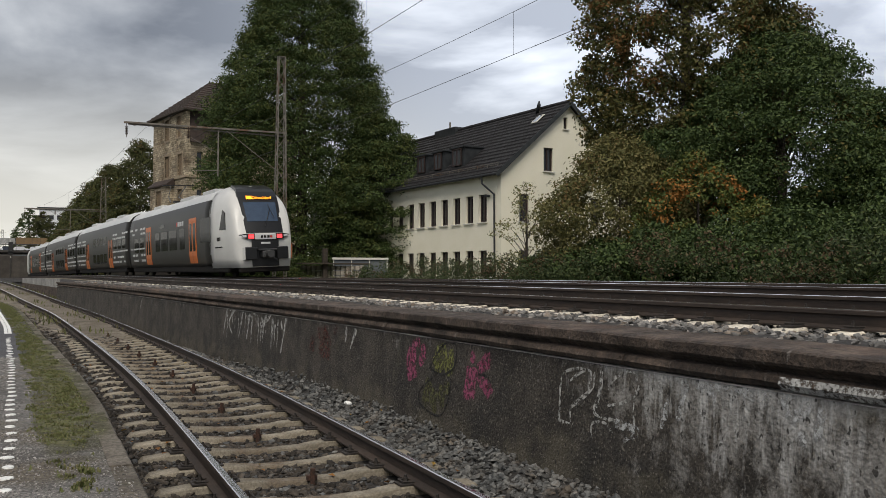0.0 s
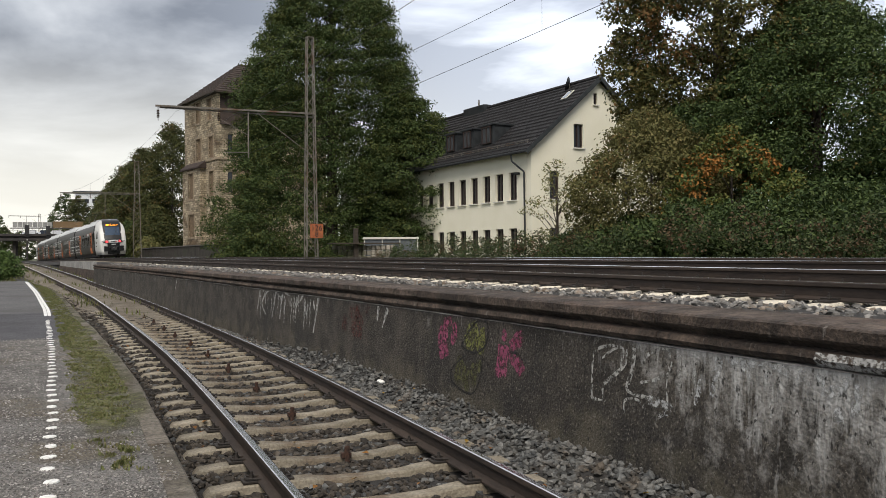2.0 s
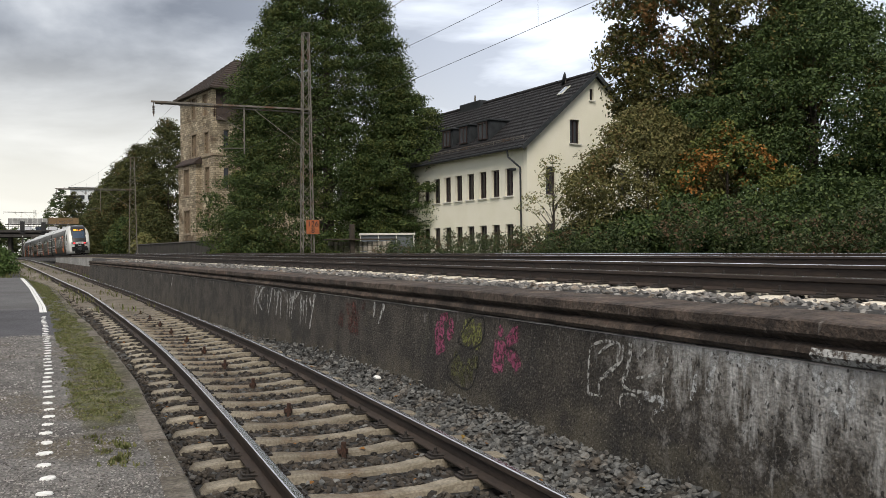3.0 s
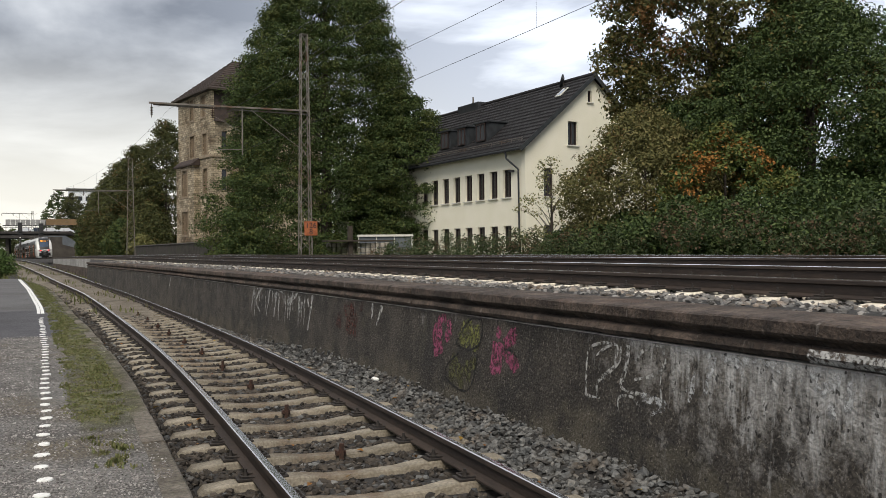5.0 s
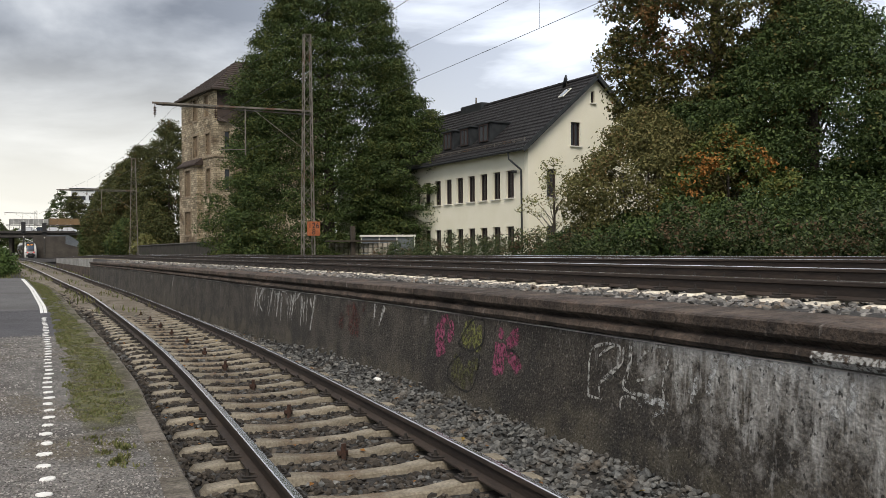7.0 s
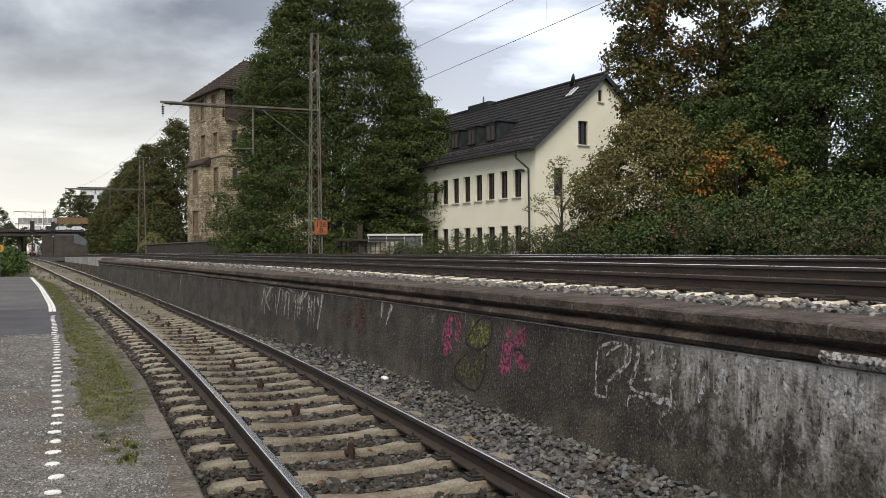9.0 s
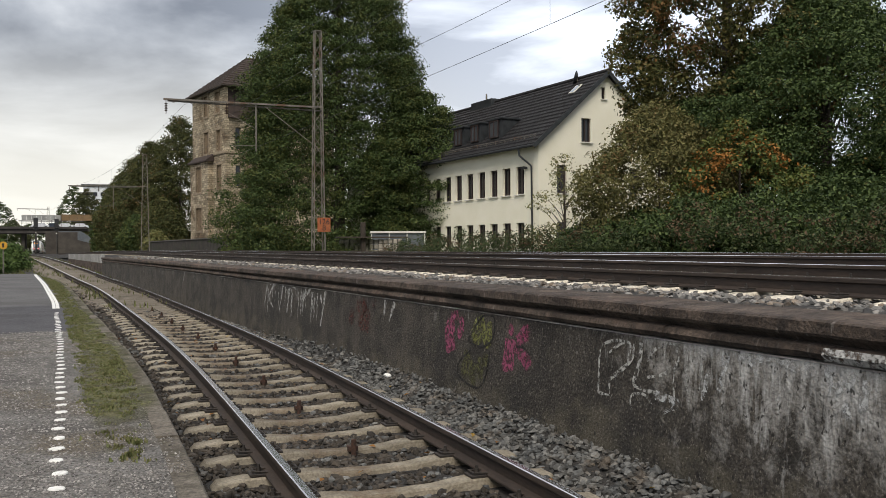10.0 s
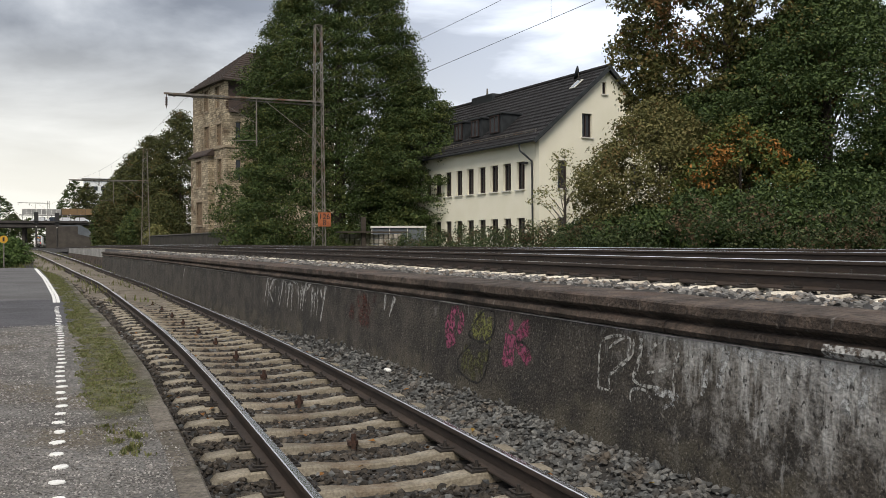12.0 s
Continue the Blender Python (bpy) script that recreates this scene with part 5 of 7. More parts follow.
def build_plants():
    def dense(h):
        return (min(1, (h + 0.12) / 0.13)) ** 0.5 * max(0.03, 1 - max(0.0, h) ** 1.6) ** 0.76
    tree("lime_tree", "tall dense dark green tree beside the line", polar(15.0, 60, 0.9), 26.0, 17.2, 0.2, dense, M["leaf_lime"], 3300, 130, 0.078, 21, trunk_r=0.45, limbs=30, clump_r=(0.55, 1.25), squash=0.5, tiers=23)
    tree("lime_tree", "lower dark green tree close against the house", polar(20.35, 57, 0.9), 11.6, 9.0, 0.2, lens_crown, M["leaf_lime"], 700, 120, 0.078, 28, trunk_r=0.2, limbs=12, clump_r=(0.5, 1.0), squash=0.38, tiers=9)
    tree("maple_tree", "large browning tree with gaps of sky in its crown", polar(40.5, 36, 0.9), 19.0, 9.6, 3.2, lens_crown, M["leaf_maple"], 900, 120, 0.085, 22, trunk_r=0.40, limbs=46, clump_r=(0.4, 0.9), squash=0.6)
    tree("green_tree", "broad deep green tree over the hedge", polar(46.2, 34, 0.9), 10.2, 11.6, 0.3, lens_crown, M["leaf_green"], 1250, 165, 0.062, 23, trunk_r=0.3, limbs=30, clump_r=(0.4, 1.0), squash=0.5, tiers=15)
    tree("green_tree", "deep green tree with drooping branches over the hedge", polar(54.2, 33, 0.9), 7.2, 10.0, 0.4, lens_crown, M["leaf_green"], 600, 150, 0.062, 27, trunk_r=0.3, limbs=20, clump_r=(0.45, 1.0), squash=0.42, tiers=9)
    tree("orange_bush", "tall shrub with green and orange autumn leaves", polar(41.2, 29.0, 0.9), 4.7, 4.8, 0.3, lens_crown, M["leaf_orange"], 200, 90, 0.06, 24, trunk_r=0.08, limbs=16, clump_r=(0.25, 0.5), category="shrub")
    tree("olive_bush", "tall olive-brown shrub thinning to twigs", polar(36.2, 31.0, 0.9), 5.8, 6.4, 0.3, lens_crown, M["leaf_olive"], 640, 80, 0.058, 25, trunk_r=0.08, limbs=40, clump_r=(0.3, 0.6), category="shrub")
    tree("pale_bush", "sparse shrub with pale yellowing leaves before the house", polar(30.0, 36.0, 0.9), 4.6, 3.2, 0.3, lens_crown, M["leaf_pale"], 80, 26, 0.055, 26, trunk_r=0.09, limbs=40, clump_r=(0.2, 0.45), category="shrub")
    for k, (az, d, hgt, w) in enumerate(((35.2, 29.5, 2.1, 4.6), (38.5, 27, 2.3, 4.6), (43.0, 26, 2.5, 5.0), (47.5, 26, 2.8, 5.2), (52.0, 25, 2.8, 5.0), (31.5, 33, 1.6, 3.0))):
        tree("green_shrub", "dense dark green shrub behind the brambles", polar(az, d, 0.8), hgt, w, 0.1, lens_crown, M["leaf_green"], 190, 90, 0.06, 40 + k, trunk_r=0.06, limbs=6, clump_r=(0.3, 0.6), category="shrub")
    # hedge of brambles along the line
    rng = np.random.RandomState(31)
    pts, rad = [], []
    for y in np.arange(3.0, 40, 0.25):
        top = float(np.interp(y, [3, 10, 16, 24, 34, 40], [2.0, 2.0, 1.7, 1.35, 1.2, 0.9]))
        for _ in range(6):
            off = rng.uniform(4.2, 6.6)
            p = up_at(y, off, 0)
            hgt = rng.uniform(-0.3, top) * (0.75 + 0.4 * noise.noise(Vector((y * 0.5, off, 0))))
            pts.append((p.x, p.y + rng.uniform(-0.2, 0.2), p.z - 0.3 + hgt)); rad.append(rng.uniform(0.2, 0.42))
    ob = leaf_cloud("bramble_hedge", pts, rad, 60, 0.045, M["leaf_hedge"], None, 32, 0.8)
    tagged(ob, "tangled bramble hedge with browning leaves along the line", "hedge", kind="stuff")


build_plants()


# ---------------------------------------------------------------- train
CAR = [25.45, 25.3, 25.3, 25.45]
M.update(
    tgrey=mat("train_dark_grey", (0.019, 0.019, 0.017), (0.024, 0.023, 0.021), 0.8, 0.4, finefac=0.04, spec=0.3),
    tsilver=mat("train_silver_roof", (0.50, 0.51, 0.52), (0.58, 0.59, 0.59), 0.6, 0.4, finefac=0.06),
    twhite=mat("train_white", (0.58, 0.58, 0.565), (0.64, 0.64, 0.62), 0.8, 0.3, finefac=0.03),
    torange=mat("train_orange", (0.50, 0.115, 0.014), (0.56, 0.14, 0.018), 0.9, 0.4, finefac=0.04),
    tglass=plain("train_glass", (0.010, 0.011, 0.013), 0.12),
    tblack=plain("train_black", (0.012, 0.012, 0.013), 0.3),
    tdirt=mat("train_underframe", (0.008, 0.0075, 0.007), (0.014, 0.012, 0.011), 3, 0.85, 0.2, spec=0.2),
    tred=plain("tail_light_red", (0.5, 0.02, 0.02), 0.2, 0.0, (1.0, 0.06, 0.07), 2.2),
    tamber=plain("amber_display", (0.3, 0.12, 0.0), 0.4, 0.0, (1.0, 0.36, 0.02), 3.0),
    tlamp=plain("clear_lamp", (0.6, 0.62, 0.64), 0.1, 0.3),
)


def car_ring(y, w=1.41, top=4.42, low=0.45):
    """The outline of a car across, from the lower edge round the roof."""
    k = w / 1.41
    up = top - 3.35
    pts = [(1.30, low + 0.1), (1.36, low + 0.3), (1.41, 1.1), (1.41, 2.2), (1.385, 3.0), (1.34, 3.35), (1.22, 3.35 + up * 0.42), (0.98, 3.35 + up * 0.72), (0.6, 3.35 + up * 0.92), (0.0, top)]
    ring = [Vector((x * k, y, z)) for x, z in pts]
    return ring + [Vector((-p.x, p.y, p.z)) for p in reversed(ring[:-1])]


def band(y0, y1, sgn, z0, z1, out=0.006):
    """A thin panel on a car's side between two heights."""
    bm = bmesh.new()
    xs = lambda z: float(np.interp(z, [0.45, 0.75, 1.1, 2.2, 3.0, 3.35], [1.30, 1.36, 1.41, 1.41, 1.385, 1.34]))
    zs = [z0] + [z for z in (1.1, 2.2, 3.0) if z0 < z < z1] + [z1]
    loft(bm, [[Vector((sgn * (xs(z) + d), y, z)) for z in zs for d in (out,)] + [Vector((sgn * (xs(z) - 0.03), y, z)) for z in reversed(zs)] for y in (y0, y1)])
    return bm


def bogie(parent, y):
    bm = bmesh.new()
    for s in (-1, 1):
        box(bm, s * 1.0 - 0.1, s * 1.0 + 0.1, y - 1.5, y + 1.5, 0.42, 0.66, 0.03)
        box(bm, s * 1.08 - 0.08, s * 1.08 + 0.08, y - 1.35, y - 0.95, 0.3, 0.6, 0.03)
        box(bm, s * 1.08 - 0.08, s * 1.08 + 0.08, y + 0.95, y + 1.35, 0.3, 0.6, 0.03)
        tube(bm, (s * 1.12, y - 0.2, 0.5), (s * 1.12, y - 0.2, 0.95), 0.1)
        tube(bm, (s * 1.12, y + 0.2, 0.5), (s * 1.12, y + 0.2, 0.95), 0.1)
    b = part("bogie", bm, M["tdirt"], parent, "dark dusty wheel frame")
    for yy in (y - 1.15, y + 1.15):
        for s in (-1, 1):
            bm = bmesh.new()
            tube(bm, (s * 0.70, yy, 0.43), (s * 0.82, yy, 0.43), 0.43, None, 20)
            part("wheel", bm, M["tdirt"], b)


def side_window(parent, y0, y1, sgn, z0, z1):
    w = part("window", band(y0, y1, sgn, z0, z1, 0.008), M["tglass"], parent, "tinted window")
    return w


def door(parent, y0, sgn, z0=0.72, z1=3.08, w=1.5):
    d = part("door", band(y0, y0 + w, sgn, z0, z1, 0.018), M["torange"], parent, "orange double sliding door")
    h = w / 2
    for a in (y0 + 0.16, y0 + h + 0.14):
        part("door_window", band(a, a + h - 0.3, sgn, 1.35, 2.8, 0.024), M["tglass"], d)
    part("door_seam", band(y0 + h - 0.012, y0 + h + 0.012, sgn, z0, z1, 0.022), M["tblack"], d)


def livery(parent, y0, y1, sgn, seed):
    """Broken silver bands beside the car ends."""
    rng = random.Random(seed)
    bm = bmesh.new()
    me = []
    for z, h in ((0.95, 0.14), (1.30, 0.15), (2.72, 0.13), (3.02, 0.13), (1.75, 0.10)):
        y = y0
        while y < y1 - 0.2:
            ln = rng.uniform(0.35, 0.9)
            if rng.random() < 0.72:
                e = min(y + ln, y1)
                xs = lambda q: float(np.interp(q, [0.45, 0.75, 1.1, 2.2, 3.0, 3.35], [1.30, 1.36, 1.41, 1.41, 1.385, 1.34])) + 0.011
                loft(bm, [[Vector((sgn * xs(z), q, z)), Vector((sgn * xs(z + h), q, z + h)), Vector((sgn * (xs(z + h) - 0.03), q, z + h)), Vector((sgn * (xs(z) - 0.03), q, z))] for q in (y, e)])
            y += ln + rng.uniform(0.05, 0.25)
    ob = part("livery_stripe", bm, M["tsilver"], parent, "broken silver livery bands")
    ob["kind"] = "stuff"


def nose(parent, L):
    """The streamlined cab at the -y end of a car."""
    y0 = -L / 2
    prof = [(0.0, 1.20, 1.9), (0.06, 1.27, 2.05), (0.2, 1.31, 2.32), (0.4, 1.345, 2.75), (0.65, 1.365, 3.25), (0.95, 1.385, 3.7), (1.35, 1.40, 4.05), (1.9, 1.41, 4.27), (2.6, 1.41, 4.38), (3.3, 1.41, 4.42), (4.2, 1.41, 4.42)]

    def ring(d, w, h):
        pts = []
        up = h - 1.75
        r = min(1.0, d / 1.6)
        for x, f in ((1.30, None), (1.38, None), (1.0, 0.0), (0.995, 0.25), (0.975, 0.5), (0.945, 0.68), (0.87, 0.84), (0.74, 0.94), (0.46, 0.99), (0.0, 1.0)):
            if f is None:
                pts.append((w * x / 1.41, 0.45 if x < 1.35 else 0.9))
            else:
                # a boxy front that turns into the car's own outline
                a = (w * x, 1.75 + up * f)
                c = car_ring(0, w, h)[2 + int([0.0, 0.25, 0.5, 0.68, 0.84, 0.94, 0.99, 1.0].index(f))]
                pts.append((a[0] * (1 - r) + c.x * r, a[1] * (1 - r) + c.z * r))
        g = [Vector((x, y0 + d + (0.10 * (abs(x) / w) ** 3 if d < 0.3 else 0), z)) for x, z in pts]
        return g + [Vector((-p.x, p.y, p.z)) for p in reversed(g[:-1])]

    bm = bmesh.new()
    loft(bm, [ring(*p) for p in prof])
    for f in bm.faces:
        f.smooth = True
    cab = part("cab", bm, M["twhite"], parent, "white streamlined cab")
    # dark front mask that follows the sloping centre up over the roof
    hs = [p[2] for p in prof]; ds = [p[0] for p in prof]

    def mask(name, z0, z1, half, material, lift, label="", par=None, n=14):
        bm = bmesh.new()
        rows = []
        for i in range(n + 1):
            z = z0 + (z1 - z0) * i / n
            d = float(np.interp(z, hs, ds))
            w = half(z) if callable(half) else half
            row = []
            for j in range(9):
                x = -w + 2 * w * j / 8
                row.append(Vector((x, y0 + d - lift + 0.05 * (x / 1.0) ** 2, z + lift * 0.3)))
            rows.append(row)
        front = rows
        back = [[p + Vector((0, 0.12, -0.10)) for p in r] for r in rows]
        loft(bm, [r + b[::-1] for r, b in zip(front, back)])
        return part(name, bm, material, par or cab, label)

    mask("front_mask", 2.0, 4.34, lambda z: float(np.interp(z, [2.0, 3.0, 3.8, 4.34], [0.86, 0.90, 0.94, 0.80])), M["tblack"], 0.03, "glossy black front mask", None, 18)
    mask("windscreen", 2.52, 3.42, lambda z: float(np.interp(z, [2.5, 3.4], [0.72, 0.76])), M["tscreen"], 0.045, "large sloping windscreen")
    mask("destination_display", 3.56, 3.74, 0.60, M["tblack"], 0.05, "lit amber destination display")
    # lit words as blocks of their size
    mask("display_number", 3.575, 3.725, 0.13, M["tamber"], 0.06, "", None, 3).location = (-0.43, 0, 0)
    # the word that the display shows
    cu = bpy.data.curves.new("words", "FONT")
    cu.body, cu.size, cu.align_x, cu.extrude = "Düsseldorf", 0.21, "CENTER", 0.004
    tmp = new("words", cu)
    me = bpy.data.meshes.new_from_object(tmp.evaluated_get(bpy.context.evaluated_depsgraph_get()))
    bpy.data.objects.remove(tmp)
    d = float(np.interp(3.62, hs, ds))
    w = part("display_text", me, M["tamber"], cab, "amber lit place name")
    w.matrix_basis = Matrix.Translation((0.16, y0 + d - 0.085, 3.585)) @ pose(0, 0, 0, 62)
    # wiper
    d1, d2 = float(np.interp(2.3, hs, ds)), float(np.interp(3.2, hs, ds))
    bm = bmesh.new()
    bar(bm, (0.05, y0 + d1 - 0.10, 2.3), (0.42, y0 + d2 - 0.11, 3.1), 0.025)
    bar(bm, (0.30, y0 + d2 - 0.13, 3.35), (0.50, y0 + d1 + 0.0, 2.72), 0.02)
    part("wiper", bm, M["tblack"], cab)
    # lamp strip
    part("nose_panel", boxed(-0.50, 0.50, y0 - 0.035, y0 + 0.2, 1.70, 1.95, 0.02), M["tsilver"], cab, "pale nose panel")
    bm = bmesh.new()
    for i, x in enumerate((-0.22, -0.08, 0.08)):
        box(bm, x, x + 0.11, y0 - 0.04, y0 - 0.034, 1.77, 1.88)
    part("emblem", bm, M["tdirt"], cab, "dark emblem bars")
    part("emblem_bar", boxed(0.21, 0.32, y0 - 0.04, y0 - 0.034, 1.77, 1.88), M["tred2"], cab, "red emblem bar")
    for s in (-1, 1):
        housing = part("lamp_housing", loft(bmesh.new(), [[Vector((s * x, yy, z)) for z in (zb, zt) for yy in ((y0 - 0.03 + dy, y0 + 0.25 + dy) if z == zb else (y0 + 0.25 + dy, y0 - 0.03 + dy))] for x, zb, zt, dy in ((0.50, 1.69, 1.97, 0.0), (0.85, 1.73, 1.97, 0.035), (1.18, 1.86, 1.93, 0.14))]), M["tblack"], cab)
        part("tail_light", boxed(min(s * 0.54, s * 0.78), max(s * 0.54, s * 0.78), y0 - 0.05, y0 + 0.05, 1.745, 1.93, 0.01), M["tred"], housing, "red tail light, lit")
        part("headlight", boxed(min(s * 0.83, s * 1.05), max(s * 0.83, s * 1.05), y0 + 0.01, y0 + 0.1, 1.80, 1.91, 0.01), M["tlamp"], housing, "clear headlight, unlit")
        part("buffer", boxed(min(s * 0.45, s * 1.0), max(s * 0.45, s * 1.0), y0 - 0.22, y0 + 0.1, 0.80, 1.36, 0.03), M["tblack"], cab, "black square crash buffer")
        part("buffer_edge", boxed(min(s * 1.005, s * 1.05), max(s * 1.005, s * 1.05), y0 - 0.2, y0 + 0.1, 0.80, 1.36, 0.01), M["twhite"], cab)
        # cab side window and seam
        bm = bmesh.new()
        q = [(1.40, 2.22), (1.50, 3.0), (1.95, 3.16), (2.42, 2.24)]
        xs = lambda z: float(np.interp(z, [2.2, 3.0, 3.35], [1.41, 1.39, 1.34]))
        loft(bm, [[Vector((s * (xs(z) + dx), y0 + d, z)) for d, z in q] for dx in (0.012, -0.05)])
        part("cab_window", bm, M["tglass"], cab, "slanting cab side window")
        part("cab_window", band(y0 + 4.0, y0 + 5.9, s, 1.75, 2.95, 0.012), M["tglass"], cab, "broad dark window behind the cab")
        # pale maker's bars on the cab and beside the first door
        part("livery_bars", band(y0 + 2.0, y0 + 3.2, s, 1.40, 1.46, 0.010), M["tdirt"], cab, "dark lettering bar")
        bm = bmesh.new()
        for k in range(3):
            box(bm, min(s * 1.412, s * 1.418), max(s * 1.412, s * 1.418), y0 + 2.3 + k * 0.22, y0 + 2.46 + k * 0.22, 1.72, 1.9)
        part("emblem", bm, M["tdirt"], cab, "dark emblem bars")
    # coupler and the dark front below the lamps
    part("lower_mask", boxed(-0.62, 0.62, y0 - 0.02, y0 + 0.4, 0.48, 1.69, 0.03), M["tblack"], cab)
    bm = bmesh.new()
    box(bm, -0.28, 0.28, y0 - 0.45, y0, 0.86, 1.18, 0.05)
    tube(bm, (0, y0 - 0.75, 1.03), (0, y0 - 0.2, 1.03), 0.16, 0.2, 12)
    box(bm, -0.42, 0.42, y0 - 0.35, y0, 1.2, 1.27, 0.02)
    tube(bm, (0.1, y0 - 0.5, 0.95), (0.45, y0 - 0.3, 0.72), 0.03)
    part("coupler", bm, M["tcoupler"], cab, "grey automatic coupler")
    part("number_plate", boxed(-0.22, 0.22, y0 - 0.032, y0 - 0.02, 1.50, 1.58), M["tsilver"], cab)
    part("obstacle_deflector", boxed(-1.15, 1.15, y0 + 0.1, y0 + 0.5, 0.22, 0.62, 0.05), M["tdirt"], cab)
    return prof


# blue base colour paints the sky's reflection into the windscreen
M["tscreen"] = plain("sky_blue_windscreen", (0.05, 0.075, 0.12), 0.05)
M["tglass"].node_tree.nodes["Principled BSDF"].inputs["Specular IOR Level"].default_value = 0.04
M["tred2"] = plain("red_emblem", (0.5, 0.04, 0.02), 0.5)
M["tcoupler"] = plain("coupler_steel", (0.09, 0.09, 0.09), 0.4, 0.6)


def build_car(i, L):
    end = i in (0, 3)
    lab = "end carriage with white cab, lit red tail lights and orange doors" if i == 0 else "end carriage of the train, dark grey with orange doors" if i == 3 else "double-deck middle carriage, dark grey with orange doors and silver bands"
    th = thing("train_car", lab, "train car", None, "cars of the regional train")
    a = -L / 2 + (4.0 if i == 0 else 0.35)
    b = L / 2 - (4.0 if i == 3 else 0.35)
    bm = bmesh.new()
    top = 4.42 if end else 4.60
    rings = [car_ring(a, 1.41, 4.42), car_ring(a + 1.2, 1.41, top), car_ring(b - 1.2, 1.41, top), car_ring(b, 1.41, 4.42)]
    loft(bm, rings, mi=lambda q, k: 1 if 6 <= k <= 11 else 0)
    for f in bm.faces:
        f.smooth = len(f.verts) == 4
    part("body", bm, [M["tgrey"], M["tsilver"]], th, "dark grey body under a silver roof")
    part("underframe", boxed(-1.28, 1.28, -L / 2 + 1.6, L / 2 - 0.6, 0.24, 0.62, 0.05), M["tdirt"], th)
    for y in (-L / 2 + 3.4, L / 2 - 3.4):
        bogie(th, y)
    # roof gear
    for y, ln in ((-L / 2 + 6.5, 2.4), (-1.5, 3.0), (L / 2 - 6.5, 2.2)):
        part("roof_unit", boxed(-0.75, 0.75, y - ln / 2, y + ln / 2, top - 0.22, top + 0.015, 0.03), M["tsilver"], th)
    for s in (-1, 1):
        s0 = -L / 2
        if i == 0:
            for q in (6.75, 18.0):
                door(th, s0 + q, s)
            for p, q in ((9.3, 10.4), (11.1, 12.9), (13.4, 15.1), (15.5, 16.7)):
                side_window(th, s0 + p, s0 + q, s, 1.5, 2.62)
            for p, q in ((9.5, 9.85), (9.95, 10.35), (10.45, 10.8)):
                part("livery_bars", band(s0 + p, s0 + q, s, 2.78, 3.02, 0.010), M["tsilver"], th, "pale lettering bar")
            part("livery_bars", band(s0 + 10.9, s0 + 11.15, s, 2.78, 3.02, 0.010), M["tred2"], th, "red lettering bar")
            side_window(th, s0 + 14.2, s0 + 15.4, s, 2.85, 3.05)
            side_window(th, s0 + 20.3, s0 + 21.6, s, 1.55, 2.5)
            side_window(th, s0 + 22.0, s0 + 23.4, s, 1.55, 2.5)
            livery(th, s0 + 19.9, s0 + 25.0, s, 3)
        elif i == 3:
            for q in (6.0, 17.2):
                door(th, s0 + q, s)
            for p in (8.3, 10.2, 12.1, 14.0, 20.0):
                side_window(th, s0 + p, s0 + p + 1.5, s, 1.5, 2.62)
            livery(th, s0 + 0.5, s0 + 5.7, s, 4)
        else:
            for q in (6.5, 17.8):
                door(th, s0 + q, s, 0.62, 2.75)
            for p in (1.2, 2.9, 4.6, 20.2, 21.9, 23.4):
                side_window(th, s0 + p, s0 + p + 1.3, s, 2.0, 2.65)
            for p in (8.9, 10.6, 12.3, 14.0):
                side_window(th, s0 + p, s0 + p + 1.4, s, 2.45, 3.1)
                side_window(th, s0 + p, s0 + p + 1.4, s, 1.0, 1.75)
            livery(th, s0 + 0.5, s0 + 6.2, s, 5 + i)
            livery(th, s0 + 19.6, s0 + 24.8, s, 7 + i)
    if i == 0:
        nose(th, L)
        # half-raised current collector
        bm = bmesh.new()
        y = 3.5
        for s in (-0.5, 0.5):
            bar(bm, (s, y, 4.5), (s * 0.6, y + 1.5, 4.95), 0.05)
            bar(bm, (s * 0.6, y + 1.5, 4.95), (s * 0.9, y, 5.52), 0.04)
        bar(bm, (-0.95, y, 5.55), (0.95, y, 5.55), 0.06)
        bar(bm, (-0.5, y - 0.6, 4.5), (0.5, y - 0.6, 4.5), 0.1)
        part("pantograph", bm, M["tblack"], th, "dark raised current collector")
    if i == 3:
        bm = bmesh.new()
        rings = [car_ring(L / 2 - d, 1.41 * w, h) for d, w, h in ((4.05, 1, 4.42), (2.5, 1, 4.38), (1.5, 0.99, 4.1), (0.8, 0.96, 3.55), (0.0, 0.86, 2.4))]
        loft(bm, rings)
        part("cab", bm, M["twhite"], th, "white streamlined cab")
    if i < 3:
        bm = bmesh.new()
        rings = []
        for q in range(9):
            k = 0.93 if q % 2 else 0.97
            rings.append([Vector((p.x * k, L / 2 - 0.36 + q * 0.09, 0.55 + (p.z - 0.45) * k * 0.97)) for p in car_ring(0, 1.41, 4.42)])
        loft(bm, rings)
        part("gangway", bm, M["tblack"], th, "black folded gangway bellows")
    return th


CARS = [build_car(i, ln) for i, ln in enumerate(CAR)]


def tail_y(t):
    return 38.441 + 30.744 * t - 0.4840 * t * t + -0.00709 * t ** 3


